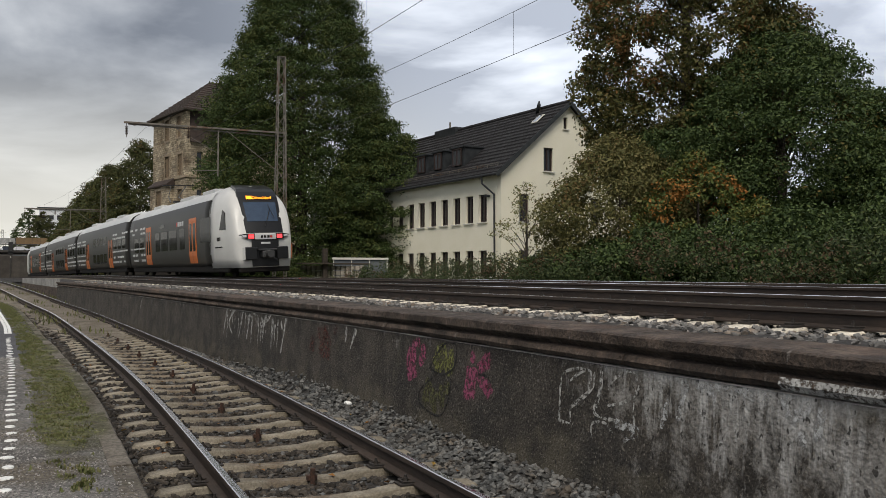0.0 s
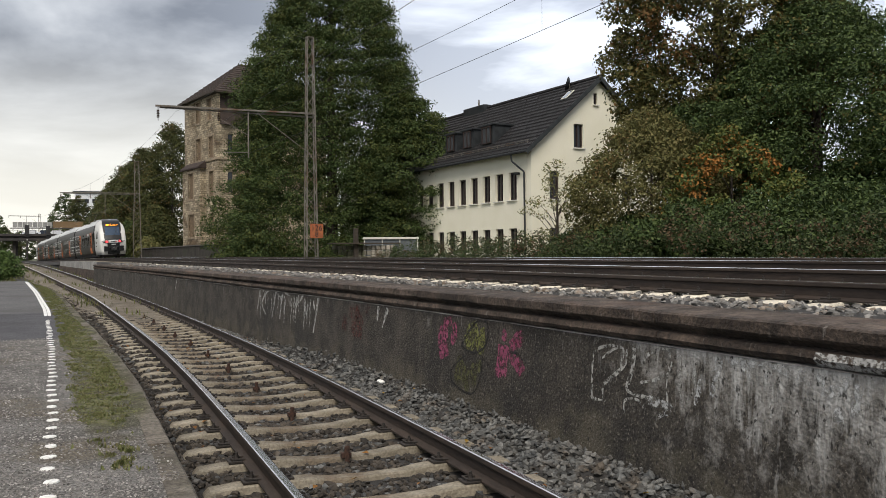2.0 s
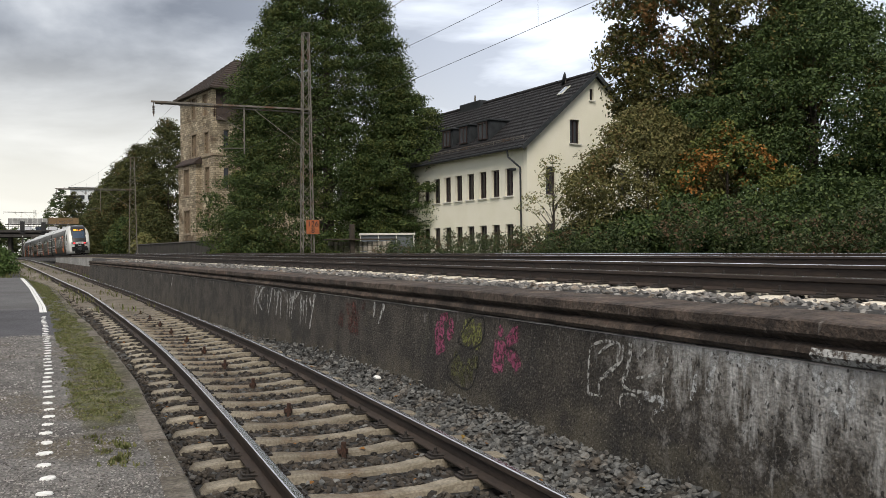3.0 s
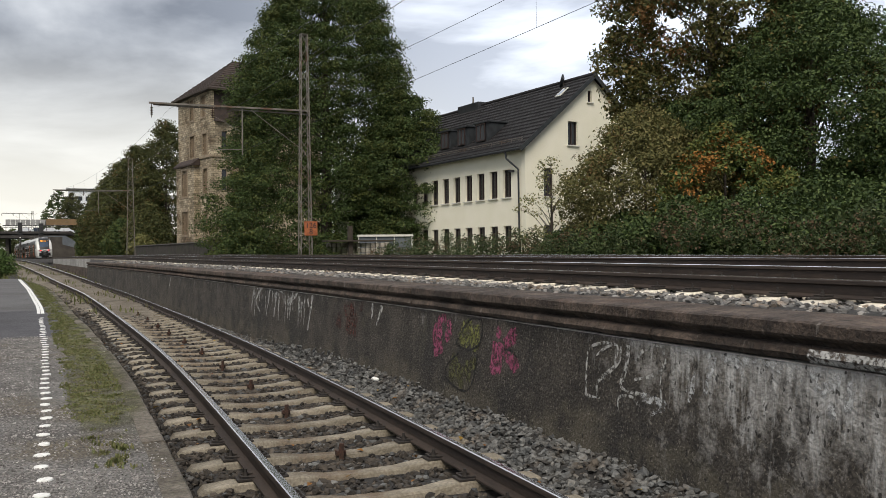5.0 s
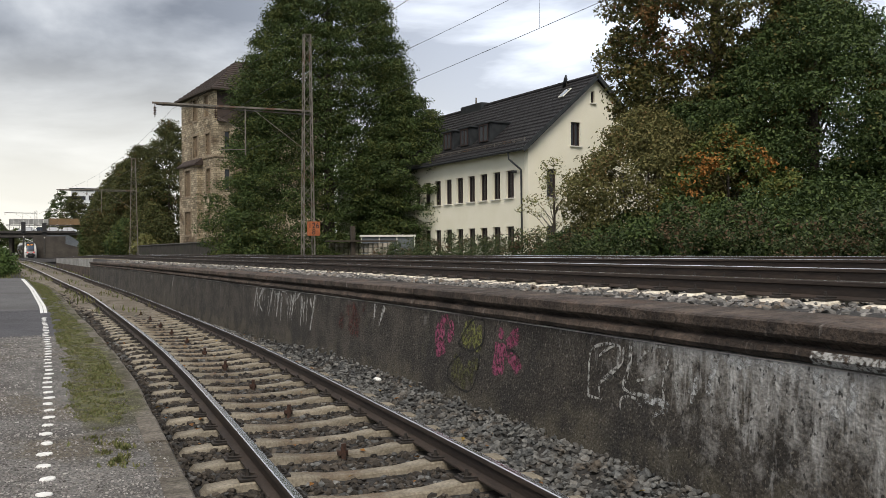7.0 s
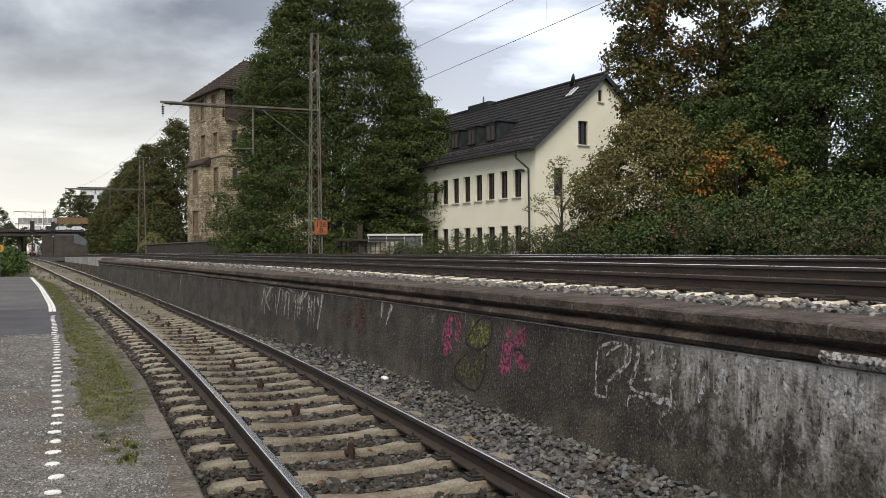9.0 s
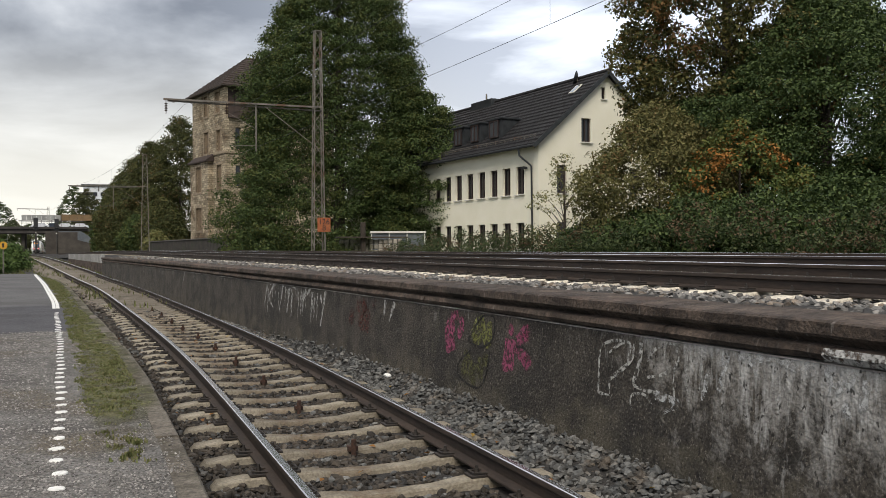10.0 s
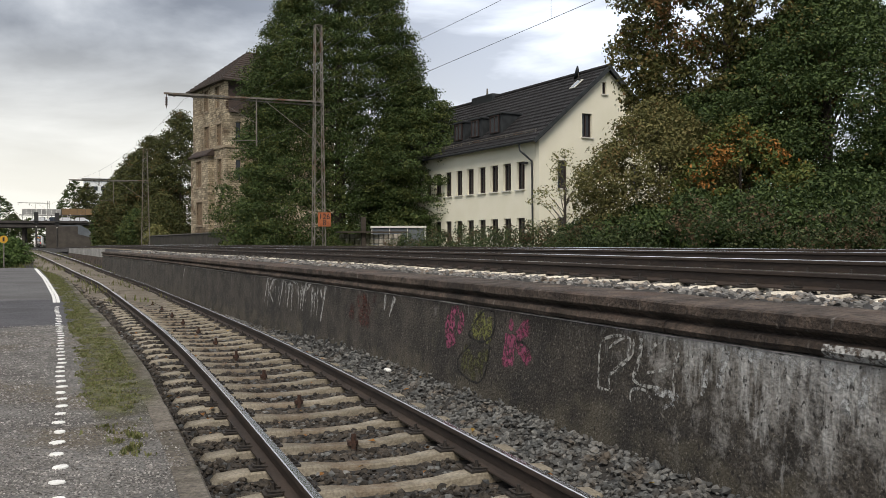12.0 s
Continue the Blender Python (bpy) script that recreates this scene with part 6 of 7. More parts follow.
def car_pose(t, i):
    y = tail_y(t) + (sum(CAR[:i]) + CAR[i] / 2) * 0.995
    a, b = up_at(y - 8.5, 0, 0), up_at(y + 8.5, 0, 0)
    c = (a + b) / 2
    f = (b - a).normalized()
    tilt = math.atan2(CANT, 1.507)
    r = f.cross(Vector((0, 0, 1))).normalized()
    u = r.cross(f)
    r2, u2 = r * math.cos(tilt) + u * math.sin(tilt), u * math.cos(tilt) - r * math.sin(tilt)
    return Matrix(((r2.x, f.x, u2.x, c.x), (r2.y, f.y, u2.y, c.y), (r2.z, f.z, u2.z, c.z), (0, 0, 0, 1)))


def motions():
    for i, car in enumerate(CARS):
        walk(car, [(k * 0.25, car_pose(k * 0.25, i)) for k in range(49)])


# ---------------------------------------------------------------- far along the line
M.update(
    girder=mat("dark_bridge_steel", (0.03, 0.027, 0.025), (0.05, 0.045, 0.042), 0.6, 0.8, 0.2),
    abutment=mat("grey_brown_masonry", (0.042, 0.037, 0.032), (0.075, 0.065, 0.056), 0.5, 0.9, 0.4, 4),
    bluegrey=mat("blue_grey_sheeting", (0.08, 0.092, 0.108), (0.11, 0.125, 0.14), 0.6, 0.6, 0.1),
    palefence=mat("pale_weathered_fence", (0.20, 0.20, 0.195), (0.32, 0.32, 0.31), 0.7, 0.8),
    barrier=mat("brown_noise_barrier", (0.15, 0.095, 0.045), (0.20, 0.13, 0.065), 0.5, 0.8),
    farwhite=mat("pale_far_render", (0.62, 0.65, 0.68), (0.70, 0.72, 0.74), 0.3, 0.8),
    yellow=mat("yellow_sign_face", (0.48, 0.25, 0.015), (0.54, 0.29, 0.02), 4, 0.5),
    railing=mat("dark_iron_railing", (0.035, 0.032, 0.03), (0.055, 0.05, 0.045), 2, 0.7),
    ivywall=mat("rough_old_stone", (0.22, 0.20, 0.17), (0.36, 0.33, 0.28), 2.0, 0.95, 0.9, 6, c3=(0.10, 0.10, 0.06)),
    soot=mat("sooty_wall", (0.020, 0.017, 0.014), (0.045, 0.038, 0.032), 1.5, 0.92, 0.6, 12, c3=(0.03, 0.034, 0.018)),
    carwhite=plain("white_car_paint", (0.65, 0.67, 0.70), 0.25),
    cardark=plain("dark_blue_car_paint", (0.03, 0.04, 0.06), 0.25),
)


def build_bridge():
    y0, y1 = 233.0, 243.0
    th = thing("road_bridge", "dark steel road bridge on masonry abutments across the line", "bridge", Matrix.Translation((0, y0, 0)))
    part("deck", boxed(-60, 6, 0, 10, 6.6, 7.3, 0.05), M["girder"], th)
    for k in range(2):
        part("girder", boxed(-60, -6, k * 9.3, k * 9.3 + 0.4, 5.9, 6.9, 0.05), M["girder"], th)
    part("parapet", boxed(-60, -3, -0.3, 0.0, 7.0, 7.6, 0.04), M["girder"], th)
    for k in range(28):
        part("parapet_post", boxed(-59 + 2 * k, -58.9 + 2 * k, -0.2, -0.1, 7.6, 8.5), M["railing"], th)
    part("handrail", boxed(-60, -3, -0.22, -0.08, 8.45, 8.55), M["railing"], th)
    part("abutment", boxed(-12.6, -5.2, -2, 12, -0.5, 6.3, 0.1), M["abutment"], th, "grey-brown masonry abutment")
    part("abutment", boxed(-32, -27.5, -0.5, 10.5, -0.5, 6.3, 0.1), M["abutment"], th, "grey-brown masonry abutment")
    part("pier", boxed(-18.2, -17.4, 2, 8, -0.5, 6.0, 0.05), M["abutment"], th)
    # sloping wing wall with sheeting above
    bm = bmesh.new()
    loft(bm, [[Vector((-9.5, y, -0.5)), Vector((-9.5, y, 4.2)), Vector((-7.8, y, 5.0)), Vector((2.0, y, 2.2)), Vector((3.0, y, -0.5))] for y in (-5.0, -2.05)])
    part("wing_wall", bm, M["abutment"], th)
    bm = bmesh.new()
    loft(bm, [[Vector((-10.5, y, 3.8)), Vector((-9.6, y, 6.4)), Vector((-4.6, y, 6.5)), Vector((0.5, y, 3.2))] for y in (-1.99, -1.2)])
    part("sheeting", bm, M["bluegrey"], th, "blue-grey sheeted fence above the wing wall")
    # tall fences on the far side of the deck
    pf = thing("bridge_fence", "pale mesh fence on the road bridge", "fence", Matrix.Translation((0, y1 + 0.5, 7.3)))
    for k in range(8):
        part("panel", boxed(-18.8 + k * 1.15, -17.7 + k * 1.15, 0, 0.05, 2.2, 3.6), M["palefence"], pf)
    for k in range(5):
        part("post", boxed(-18.8 + k * 2.3, -18.68 + k * 2.3, 0.05, 0.15, 0, 3.6), M["railing"], pf)
    part("rail", boxed(-19.5, -4, 0.0, 0.05, 1.9, 2.15), M["railing"], pf)
    nb = thing("noise_barrier", "brown noise barrier beside the bridge road", "barrier", Matrix.Translation((0, y1 + 0.5, 7.3)))
    for k in range(4):
        part("panel", boxed(-9.4 + k * 1.9, -7.55 + k * 1.9, 0, 0.1, 2.2, 3.8, 0.01), M["barrier"], nb)
        part("post", boxed(-9.46 + k * 1.9, -9.36 + k * 1.9, 0.1, 0.25, 0, 3.85), M["railing"], nb)


def car_body(bm, L, W, H):
    prof = [(-0.5, 0.16), (-0.5, 0.40), (-0.47, 0.52), (-0.28, 0.57), (-0.17, 0.95), (0.20, 1.0), (0.36, 0.62), (0.49, 0.55), (0.5, 0.16)]
    rings = []
    for x, s in ((-W / 2, 0.94), (-W / 2 + 0.12, 1.0), (W / 2 - 0.12, 1.0), (W / 2, 0.94)):
        rings.append([Vector((p * L * s, x, z * H * (s if z > 0.5 else 1))) for p, z in prof])
    return loft(bm, rings)


def parked_car(place, rz, material, label):
    th = thing("parked_car", label, "car", Matrix.Translation(place) @ Matrix.Rotation(rz, 4, "Z"), "cars by the bridge")
    part("body", car_body(bmesh.new(), 4.3, 1.75, 1.45), material, th)
    part("side_glass", boxed(-0.72, 0.95, -0.86, 0.86, 0.86, 1.30, 0.05, taper=(0.75, 0.99)), M["glass"], th)
    for x in (-1.3, 1.35):
        for s in (-1, 1):
            part("wheel", tube(bmesh.new(), (x, s * 0.72, 0.31), (x, s * 0.89, 0.31), 0.31, None, 14), M["black"], th)


def build_far():
    build_bridge()
    for x, y, m, lab in ((-14.2, 238, M["carwhite"], "white car on the road bridge"), (-8.6, 239, M["carwhite"], "silver-white car on the road bridge"), (-5.0, 240, M["carwhite"], "white estate car by the bridge"), (-11.4, 240.5, M["cardark"], "dark car on the road bridge")):
        parked_car((x, y, 7.3), 0.05, m, lab)
    # ground of the street behind the line
    for x, y in ((8.5, 221), (12.5, 222)):
        parked_car((x, y, 6.3), 0.1, M["cardark"], "dark car parked above the line")
    bank = bmesh.new()
    loft(bank, [[Vector((x, 205 + k, -0.5)), Vector((x, 208 + k, 3.0)), Vector((x, 216, 6.3)), Vector((x, 262, 6.6)), Vector((x, 262, -0.5))] for x, k in ((2.2, 10), (10, 4), (40, 0), (120, 0))])
    tagged(part("embankment", bank, M["ground"]), "grassy bank carrying the street beside the bridge", "ground", kind="structure")
    bank = bmesh.new()
    loft(bank, [[Vector((x, 222, -0.5)), Vector((x, 231, 5.0)), Vector((x, 262, 6.6)), Vector((x, 262, -0.5))] for x in (-160, -32.2)])
    tagged(part("embankment", bank, M["ground"]), "overgrown bank carrying the road to the bridge", "ground", kind="structure")
    bank = bmesh.new()
    loft(bank, [[Vector((x, 244, -0.5)), Vector((x, 250, 6.0)), Vector((x, 345, 6.0)), Vector((x, 360, -0.5))] for x in (-11.5, 60)])
    tagged(part("embankment", bank, M["ground"]), "raised ground of the quarter behind the bridge", "ground", kind="structure")
    # signals before the bridge
    for x, h in ((-14.5, 9.6), (-9.9, 9.4)):
        sg = thing("rail_signal", "dark railway signal before the bridge, lamps unlit", "signal", Matrix.Translation((x, 228.0, 0.0)))
        part("post", tube(bmesh.new(), (0, 0, -0.3), (0, 0, h), 0.10, None, 8), M["railing"], sg)
        part("screen", boxed(-0.5, 0.5, -0.16, -0.1, h - 3.0, h, 0.04), M["black"], sg)
        part("lamp_hood", boxed(-0.45, 0.45, -0.45, -0.16, h - 2.3, h - 2.1, 0.02), M["black"], sg)
        part("lamp", tube(bmesh.new(), (0, -0.2, h - 3.6), (0, -0.3, h - 3.6), 0.14, None, 10), M["sill"], sg)
        part("ladder", boxed(-0.2, 0.2, 0.12, 0.16, 0.2, h - 3), M["railing"], sg)
    # pale flats far off
    fb = thing("far_flats", "pale block of flats far behind the trees", "building", Matrix.Translation((1.5, 305.0, 6.0)) @ Matrix.Rotation(-0.1, 4, "Z"))
    part("wall", boxed(-6.8, 1.6, 0, 12, -4, 17.0), M["farwhite"], fb)
    part("roof", boxed(-7.3, 2.1, -0.5, 12.5, 17.0, 17.6), M["rafter"], fb)
    for r in range(5):
        for q in range(3):
            part("window", boxed(-6.2 + q * 2.4, -4.8 + q * 2.4, -0.06, 0.1, 1.6 + r * 3.0, 3.0 + r * 3.0), M["glass"], fb)
    for r in range(4):
        part("balcony", boxed(-0.9, 1.6, -1.3, 0, 0.9 + r * 3.0, 1.9 + r * 3.0, 0.03), M["bluegrey"], fb)
    # low pale guard fence where the wall ends
    gf = thing("guard_fence", "low pale concrete fence of upright slabs beside the ramp", "fence", None)
    for k in range(24):
        y = 54.82 + k * 1.0
        a, b = up_at(y, -7.0, 0), up_at(y + 0.82, -7.0, 0)
        zt = float(np.interp(y, [55, 82], [1.36, 1.30]))
        zb = float(np.interp(y, [55, 82], [0.84, 0.95]))
        bm = bmesh.new()
        r = Vector((0.1, 0, 0))
        loft(bm, [[Vector((p.x, p.y, zb)), Vector((p.x, p.y, zt)), Vector((p.x + 0.1, p.y, zt)), Vector((p.x + 0.1, p.y, zb))] for p in (a, b)])
        part("slab", bm, M["palefence"], gf)
        bm = bmesh.new()
        b = up_at(y + 0.996, -7.0, 0)
        loft(bm, [[Vector((p.x - 0.03, p.y, -0.8)), Vector((p.x - 0.03, p.y, zb - 0.004)), Vector((p.x + 0.2, p.y, zb - 0.004)), Vector((p.x + 0.2, p.y, -0.8))] for p in (a, b)])
        part("plinth", bm, M["coping"], gf, "dark concrete plinth")
    # boundary wall and iron railing beside the line
    bw = thing("boundary_wall", "dark sooty boundary wall with iron railings beside the line", "wall", None)
    for y in np.arange(74, 112, 2.0):
        a, b = up_at(y, 4.9, 0), up_at(y + 1.98, 4.9, 0)
        bm = bmesh.new()
        loft(bm, [[Vector((p.x, p.y, 0.3)), Vector((p.x, p.y, 2.55)), Vector((p.x - 0.08, p.y, 2.6)), Vector((p.x + 0.2, p.y, 2.72)), Vector((p.x + 0.45, p.y, 2.6)), Vector((p.x + 0.35, p.y, 0.3))] for p in (a, b)])
        part("wall_section", bm, M["soot"], bw)
    p = up_at(72.8, 4.9, 0)
    part("pillar", boxed(p.x - 0.5, p.x + 0.5, p.y - 0.5, p.y + 0.5, 0.3, 2.75, 0.03), M["abutment"], bw, "grey stone gate pillar")
    part("pillar_cap", boxed(p.x - 0.62, p.x + 0.62, p.y - 0.62, p.y + 0.62, 2.75, 3.0, 0.05, taper=(0.8, 0.8)), M["coping"], bw)
    # ivy over the wall nearer by
    rng = np.random.RandomState(77)
    pts, rad = [], []
    for y in np.arange(46.5, 72.5, 0.22):
        for _ in range(5):
            q = up_at(y, rng.uniform(4.6, 5.3), 0)
            pts.append((q.x, q.y, rng.uniform(0.9, float(np.interp(y, [46, 55, 72], [2.0, 2.2, 2.55]))))); rad.append(rng.uniform(0.15, 0.3))
    tagged(leaf_cloud("ivy_hedge", pts, rad, 34, 0.055, M["leaf_lime"], None, 78), "ivy and hedge covering the boundary wall", "hedge", kind="stuff")
    # old stone wall, post, glazed frame
    sw = thing("stone_wall", "old rubble garden wall half hidden by weeds", "wall", None)
    rng = random.Random(6)
    for k in range(13):
        for r in range(4):
            x = 12.9 + k * 0.27
            y = 48.3 - k * 0.08
            part("stone", boxed(x + rng.uniform(0, 0.03), x + 0.25, y - 0.2 - rng.uniform(0, 0.05), y + 0.1, 1.0 + r * 0.3, 1.0 + r * 0.3 + rng.uniform(0.24, 0.29), 0.03), M["ivywall"], sw)
    part("coping_plank", boxed(12.7, 16.8, 47.2, 48.4, 2.24, 2.32), M["bark"], sw)
    post = thing("wooden_post", "short weathered wooden post by the garden wall", "post", Matrix.Translation((14.15, 47.6, 1.0)))
    part("shaft", boxed(-0.13, 0.13, -0.13, 0.13, 0, 2.15, 0.02), M["bark"], post)
    cf = thing("cold_frame", "low glazed garden frame with a pale roof edge", "greenhouse", Matrix.Translation((15.2, 49.6, 1.0)) @ Matrix.Rotation(-0.28, 4, "Z"))
    part("roof", boxed(0, 3.4, -0.1, 2.0, 1.55, 1.68, 0.01), M["sill"], cf, "pale flat roof edge")
    part("pane", boxed(0.1, 3.3, 0, 0.04, 0.4, 1.55), M["bluegrey"], cf)
    for k in range(4):
        part("glazing_bar", boxed(0.05 + k * 1.08, 0.11 + k * 1.08, -0.04, 0.0, 0.2, 1.55), M["sill"], cf)
    # yellow disc sign on a post by the far end of the platform
    ys = thing("disc_sign", "round yellow railway sign with a black bar on a post", "sign", Matrix.Translation((-5.2, 55.0, 0.0)))
    part("post", tube(bmesh.new(), (0, 0, -0.4), (0, 0, 2.0), 0.04, None, 8), M["steel"], ys)
    part("disc", tube(bmesh.new(), (0, -0.05, 1.92), (0, -0.08, 1.92), 0.22, None, 20), M["yellow"], ys)
    part("bar", boxed(-0.05, 0.05, -0.09, -0.081, 1.80, 2.04), M["black"], ys)
    # trees far off
    k = 60
    for az, d, hgt, w, m, bot in ((4.8, 124, 20.0, 10.5, "leaf_far", 0.5), (3.0, 127, 16.5, 9.5, "leaf_far", 0.5), (1.9, 138, 15.0, 8.0, "leaf_far", 0.5), (3.6, 119, 8.0, 6, "leaf_far", 0.2), (2.3, 121, 6.0, 5.0, "leaf_lime", 0.2), (0.9, 200, 11.5, 7, "leaf_lime", 0.3),
                                  (-1.5, 290, 16.0, 11, "leaf_lime", 0.5), (-0.75, 285, 15.0, 10, "leaf_far", 0.5), (0.75, 280, 16.0, 11, "leaf_lime", 0.5), (1.2, 150, 13.5, 8, "leaf_far", 0.5), (0.5, 180, 10.5, 7, "leaf_lime", 0.5), (-5.6, 275, 15.5, 12, "leaf_lime", 0.3), (-7.4, 190, 18.0, 11, "leaf_far", 0.5), (-4.9, 330, 12.0, 14, "leaf_far", 0.5), (-4.0, 345, 11.0, 14, "leaf_lime", 0.5)):
        b = polar(az, d, 0.3)
        near = d < 160
        if d > 262 and az > -3:
            b = (b[0], b[1], 5.8)
        tree("far_tree", "far tree with olive and yellowing leaves" if m == "leaf_far" else "far dark green tree", b, hgt, w, bot, lens_crown, M[m], 620 if near else 420, 70 if near else 34, 0.15 if near else 0.20, k, trunk_r=0.25, limbs=8, clump_r=(0.8, 1.5) if near else (0.45, 0.95), squash=0.5)
        k += 1
    for az, d, hgt, w, m in ((0.35, 196, 4.2, 3.0, "leaf_olive"), (-0.1, 198, 5.0, 4.0, "leaf_far"), (0.0, 190, 4.0, 2.0, "leaf_pale"), (0.8, 200, 4.6, 4.5, "leaf_lime"), (1.3, 180, 4.6, 3.5, "leaf_lime"), (3.3, 113, 3.0, 3.0, "leaf_pale"), (1.8, 150, 6.6, 3.0, "leaf_lime")):
        tree("far_bush", "far rounded bush beside the line", polar(az, d, 1.0), hgt, w, 0.2, lens_crown, M[m], 90, 40, 0.16, k, trunk_r=0.08, limbs=4, clump_r=(0.4, 0.8), category="shrub")
        k += 1
    # weeds and bushes at the platform's far end
    for x, y, hgt, w in ((-6.6, 59, 2.0, 3.0), (-5.6, 66, 2.0, 2.6), (-8.6, 61, 2.9, 4.2), (-7.4, 72, 2.6, 3.4), (-10, 70, 3.6, 5), (-9.0, 84, 2.8, 4.0), (-13, 92, 3.5, 5.0), (-12.5, 110, 3.0, 4.0)):
        tree("weed_bush", "bright green overgrown bush at the platform end", (x, y, 0.0), hgt, w, 0.05, lens_crown, M["leaf_weed"], 130, 50, 0.085, k, trunk_r=0.04, limbs=4, clump_r=(0.25, 0.5), category="shrub")
        k += 1


M["leaf_weed"] = leafy("bright_weed_leaves", [(0.05, 0.09, 0.025), (0.07, 0.12, 0.03), (0.09, 0.14, 0.04), (0.12, 0.17, 0.05)])
build_far()


# ---------------------------------------------------------------- houses
def window(parent, m, w, h, frame_m, glass_m, bars=(1, 0), sill=True, depth=0.10, sill_m=None):
    """A window set back in its opening: m is the pose of its lower left corner, x across, y inwards, z up."""
    win = part("window", boxed(0.0, w, depth + 0.035, depth + 0.045, 0.0, h, m=m), glass_m, parent, "dark window pane")
    t = 0.07
    bm = bmesh.new()
    for x0, x1, z0, z1 in ((0, t, 0, h), (w - t, w, 0, h), (t, w - t, 0, t), (t, w - t, h - t, h)):
        box(bm, x0, x1, depth - 0.02, depth + 0.03, z0, z1, m=m)
    for k in range(bars[0]):
        x = w * (k + 1) / (bars[0] + 1)
        box(bm, x - 0.03, x + 0.03, depth - 0.02, depth + 0.03, t, h - t, m=m)
    for k in range(bars[1]):
        z = h * 0.66
        box(bm, t, w - t, depth - 0.015, depth + 0.03, z - 0.03, z + 0.03, m=m)
    part("frame", bm, frame_m, win)
    if sill:
        part("sill", boxed(-0.08, w + 0.08, -0.10, depth, -0.07, -0.005, 0.008, m=m), sill_m or M["sill"], win)
    return win


def pierced(bm, m, x0, x1, z0, top, holes, more=(), thick=0.3):
    """One wall with openings, from x0 to x1 and z0 up to top(x), x across, y inwards."""
    xs = sorted({x0, x1, *more, *[h[0] for h in holes], *[h[1] for h in holes]})
    low = min(top(x0), top(x1))
    zs = sorted({z0, *[h[2] for h in holes], *[h[3] for h in holes]})
    zs = [z for z in zs if z < low - 0.01] + [None] + []
    high = sorted({h[2] for h in holes} | {h[3] for h in holes})
    high = [z for z in high if z >= low - 0.01]
    seen = {}

    def vert(i, z, side):
        key = (i, round(z, 3), side)
        if key not in seen:
            seen[key] = bm.verts.new(m @ Vector((xs[i], thick * side, z)))
        return seen[key]

    quads = []
    for i in range(len(xs) - 1):
        ta, tb = top(xs[i]), top(xs[i + 1])
        levels = [(z, z) for z in zs[:-1]] + [(z, z) for z in high if z < min(ta, tb) - 0.01] + [(ta, tb)]
        for (a, b), (c, d) in zip(levels, levels[1:]):
            if any(h[0] <= xs[i] + 1e-6 and h[1] >= xs[i + 1] - 1e-6 and h[2] <= min(a, b) + 1e-6 and h[3] >= max(c, d) - 1e-6 for h in holes):
                continue
            quads.append(((i, a), (i + 1, b), (i + 1, d), (i, c)))
    count = {}
    for q in quads:
        bm.faces.new([vert(i, z, 0) for i, z in q])
        bm.faces.new([vert(i, z, 1) for i, z in reversed(q)])
        for e in zip(q, q[1:] + q[:1]):
            k = frozenset((i, round(z, 3)) for i, z in e)
            count.setdefault(k, []).append(e)
    for es in count.values():
        if len(es) == 1:
            (i, a), (j, b) = es[0]
            bm.faces.new([vert(i, a, 0), vert(i, a, 1), vert(j, b, 1), vert(j, b, 0)])
    return bm


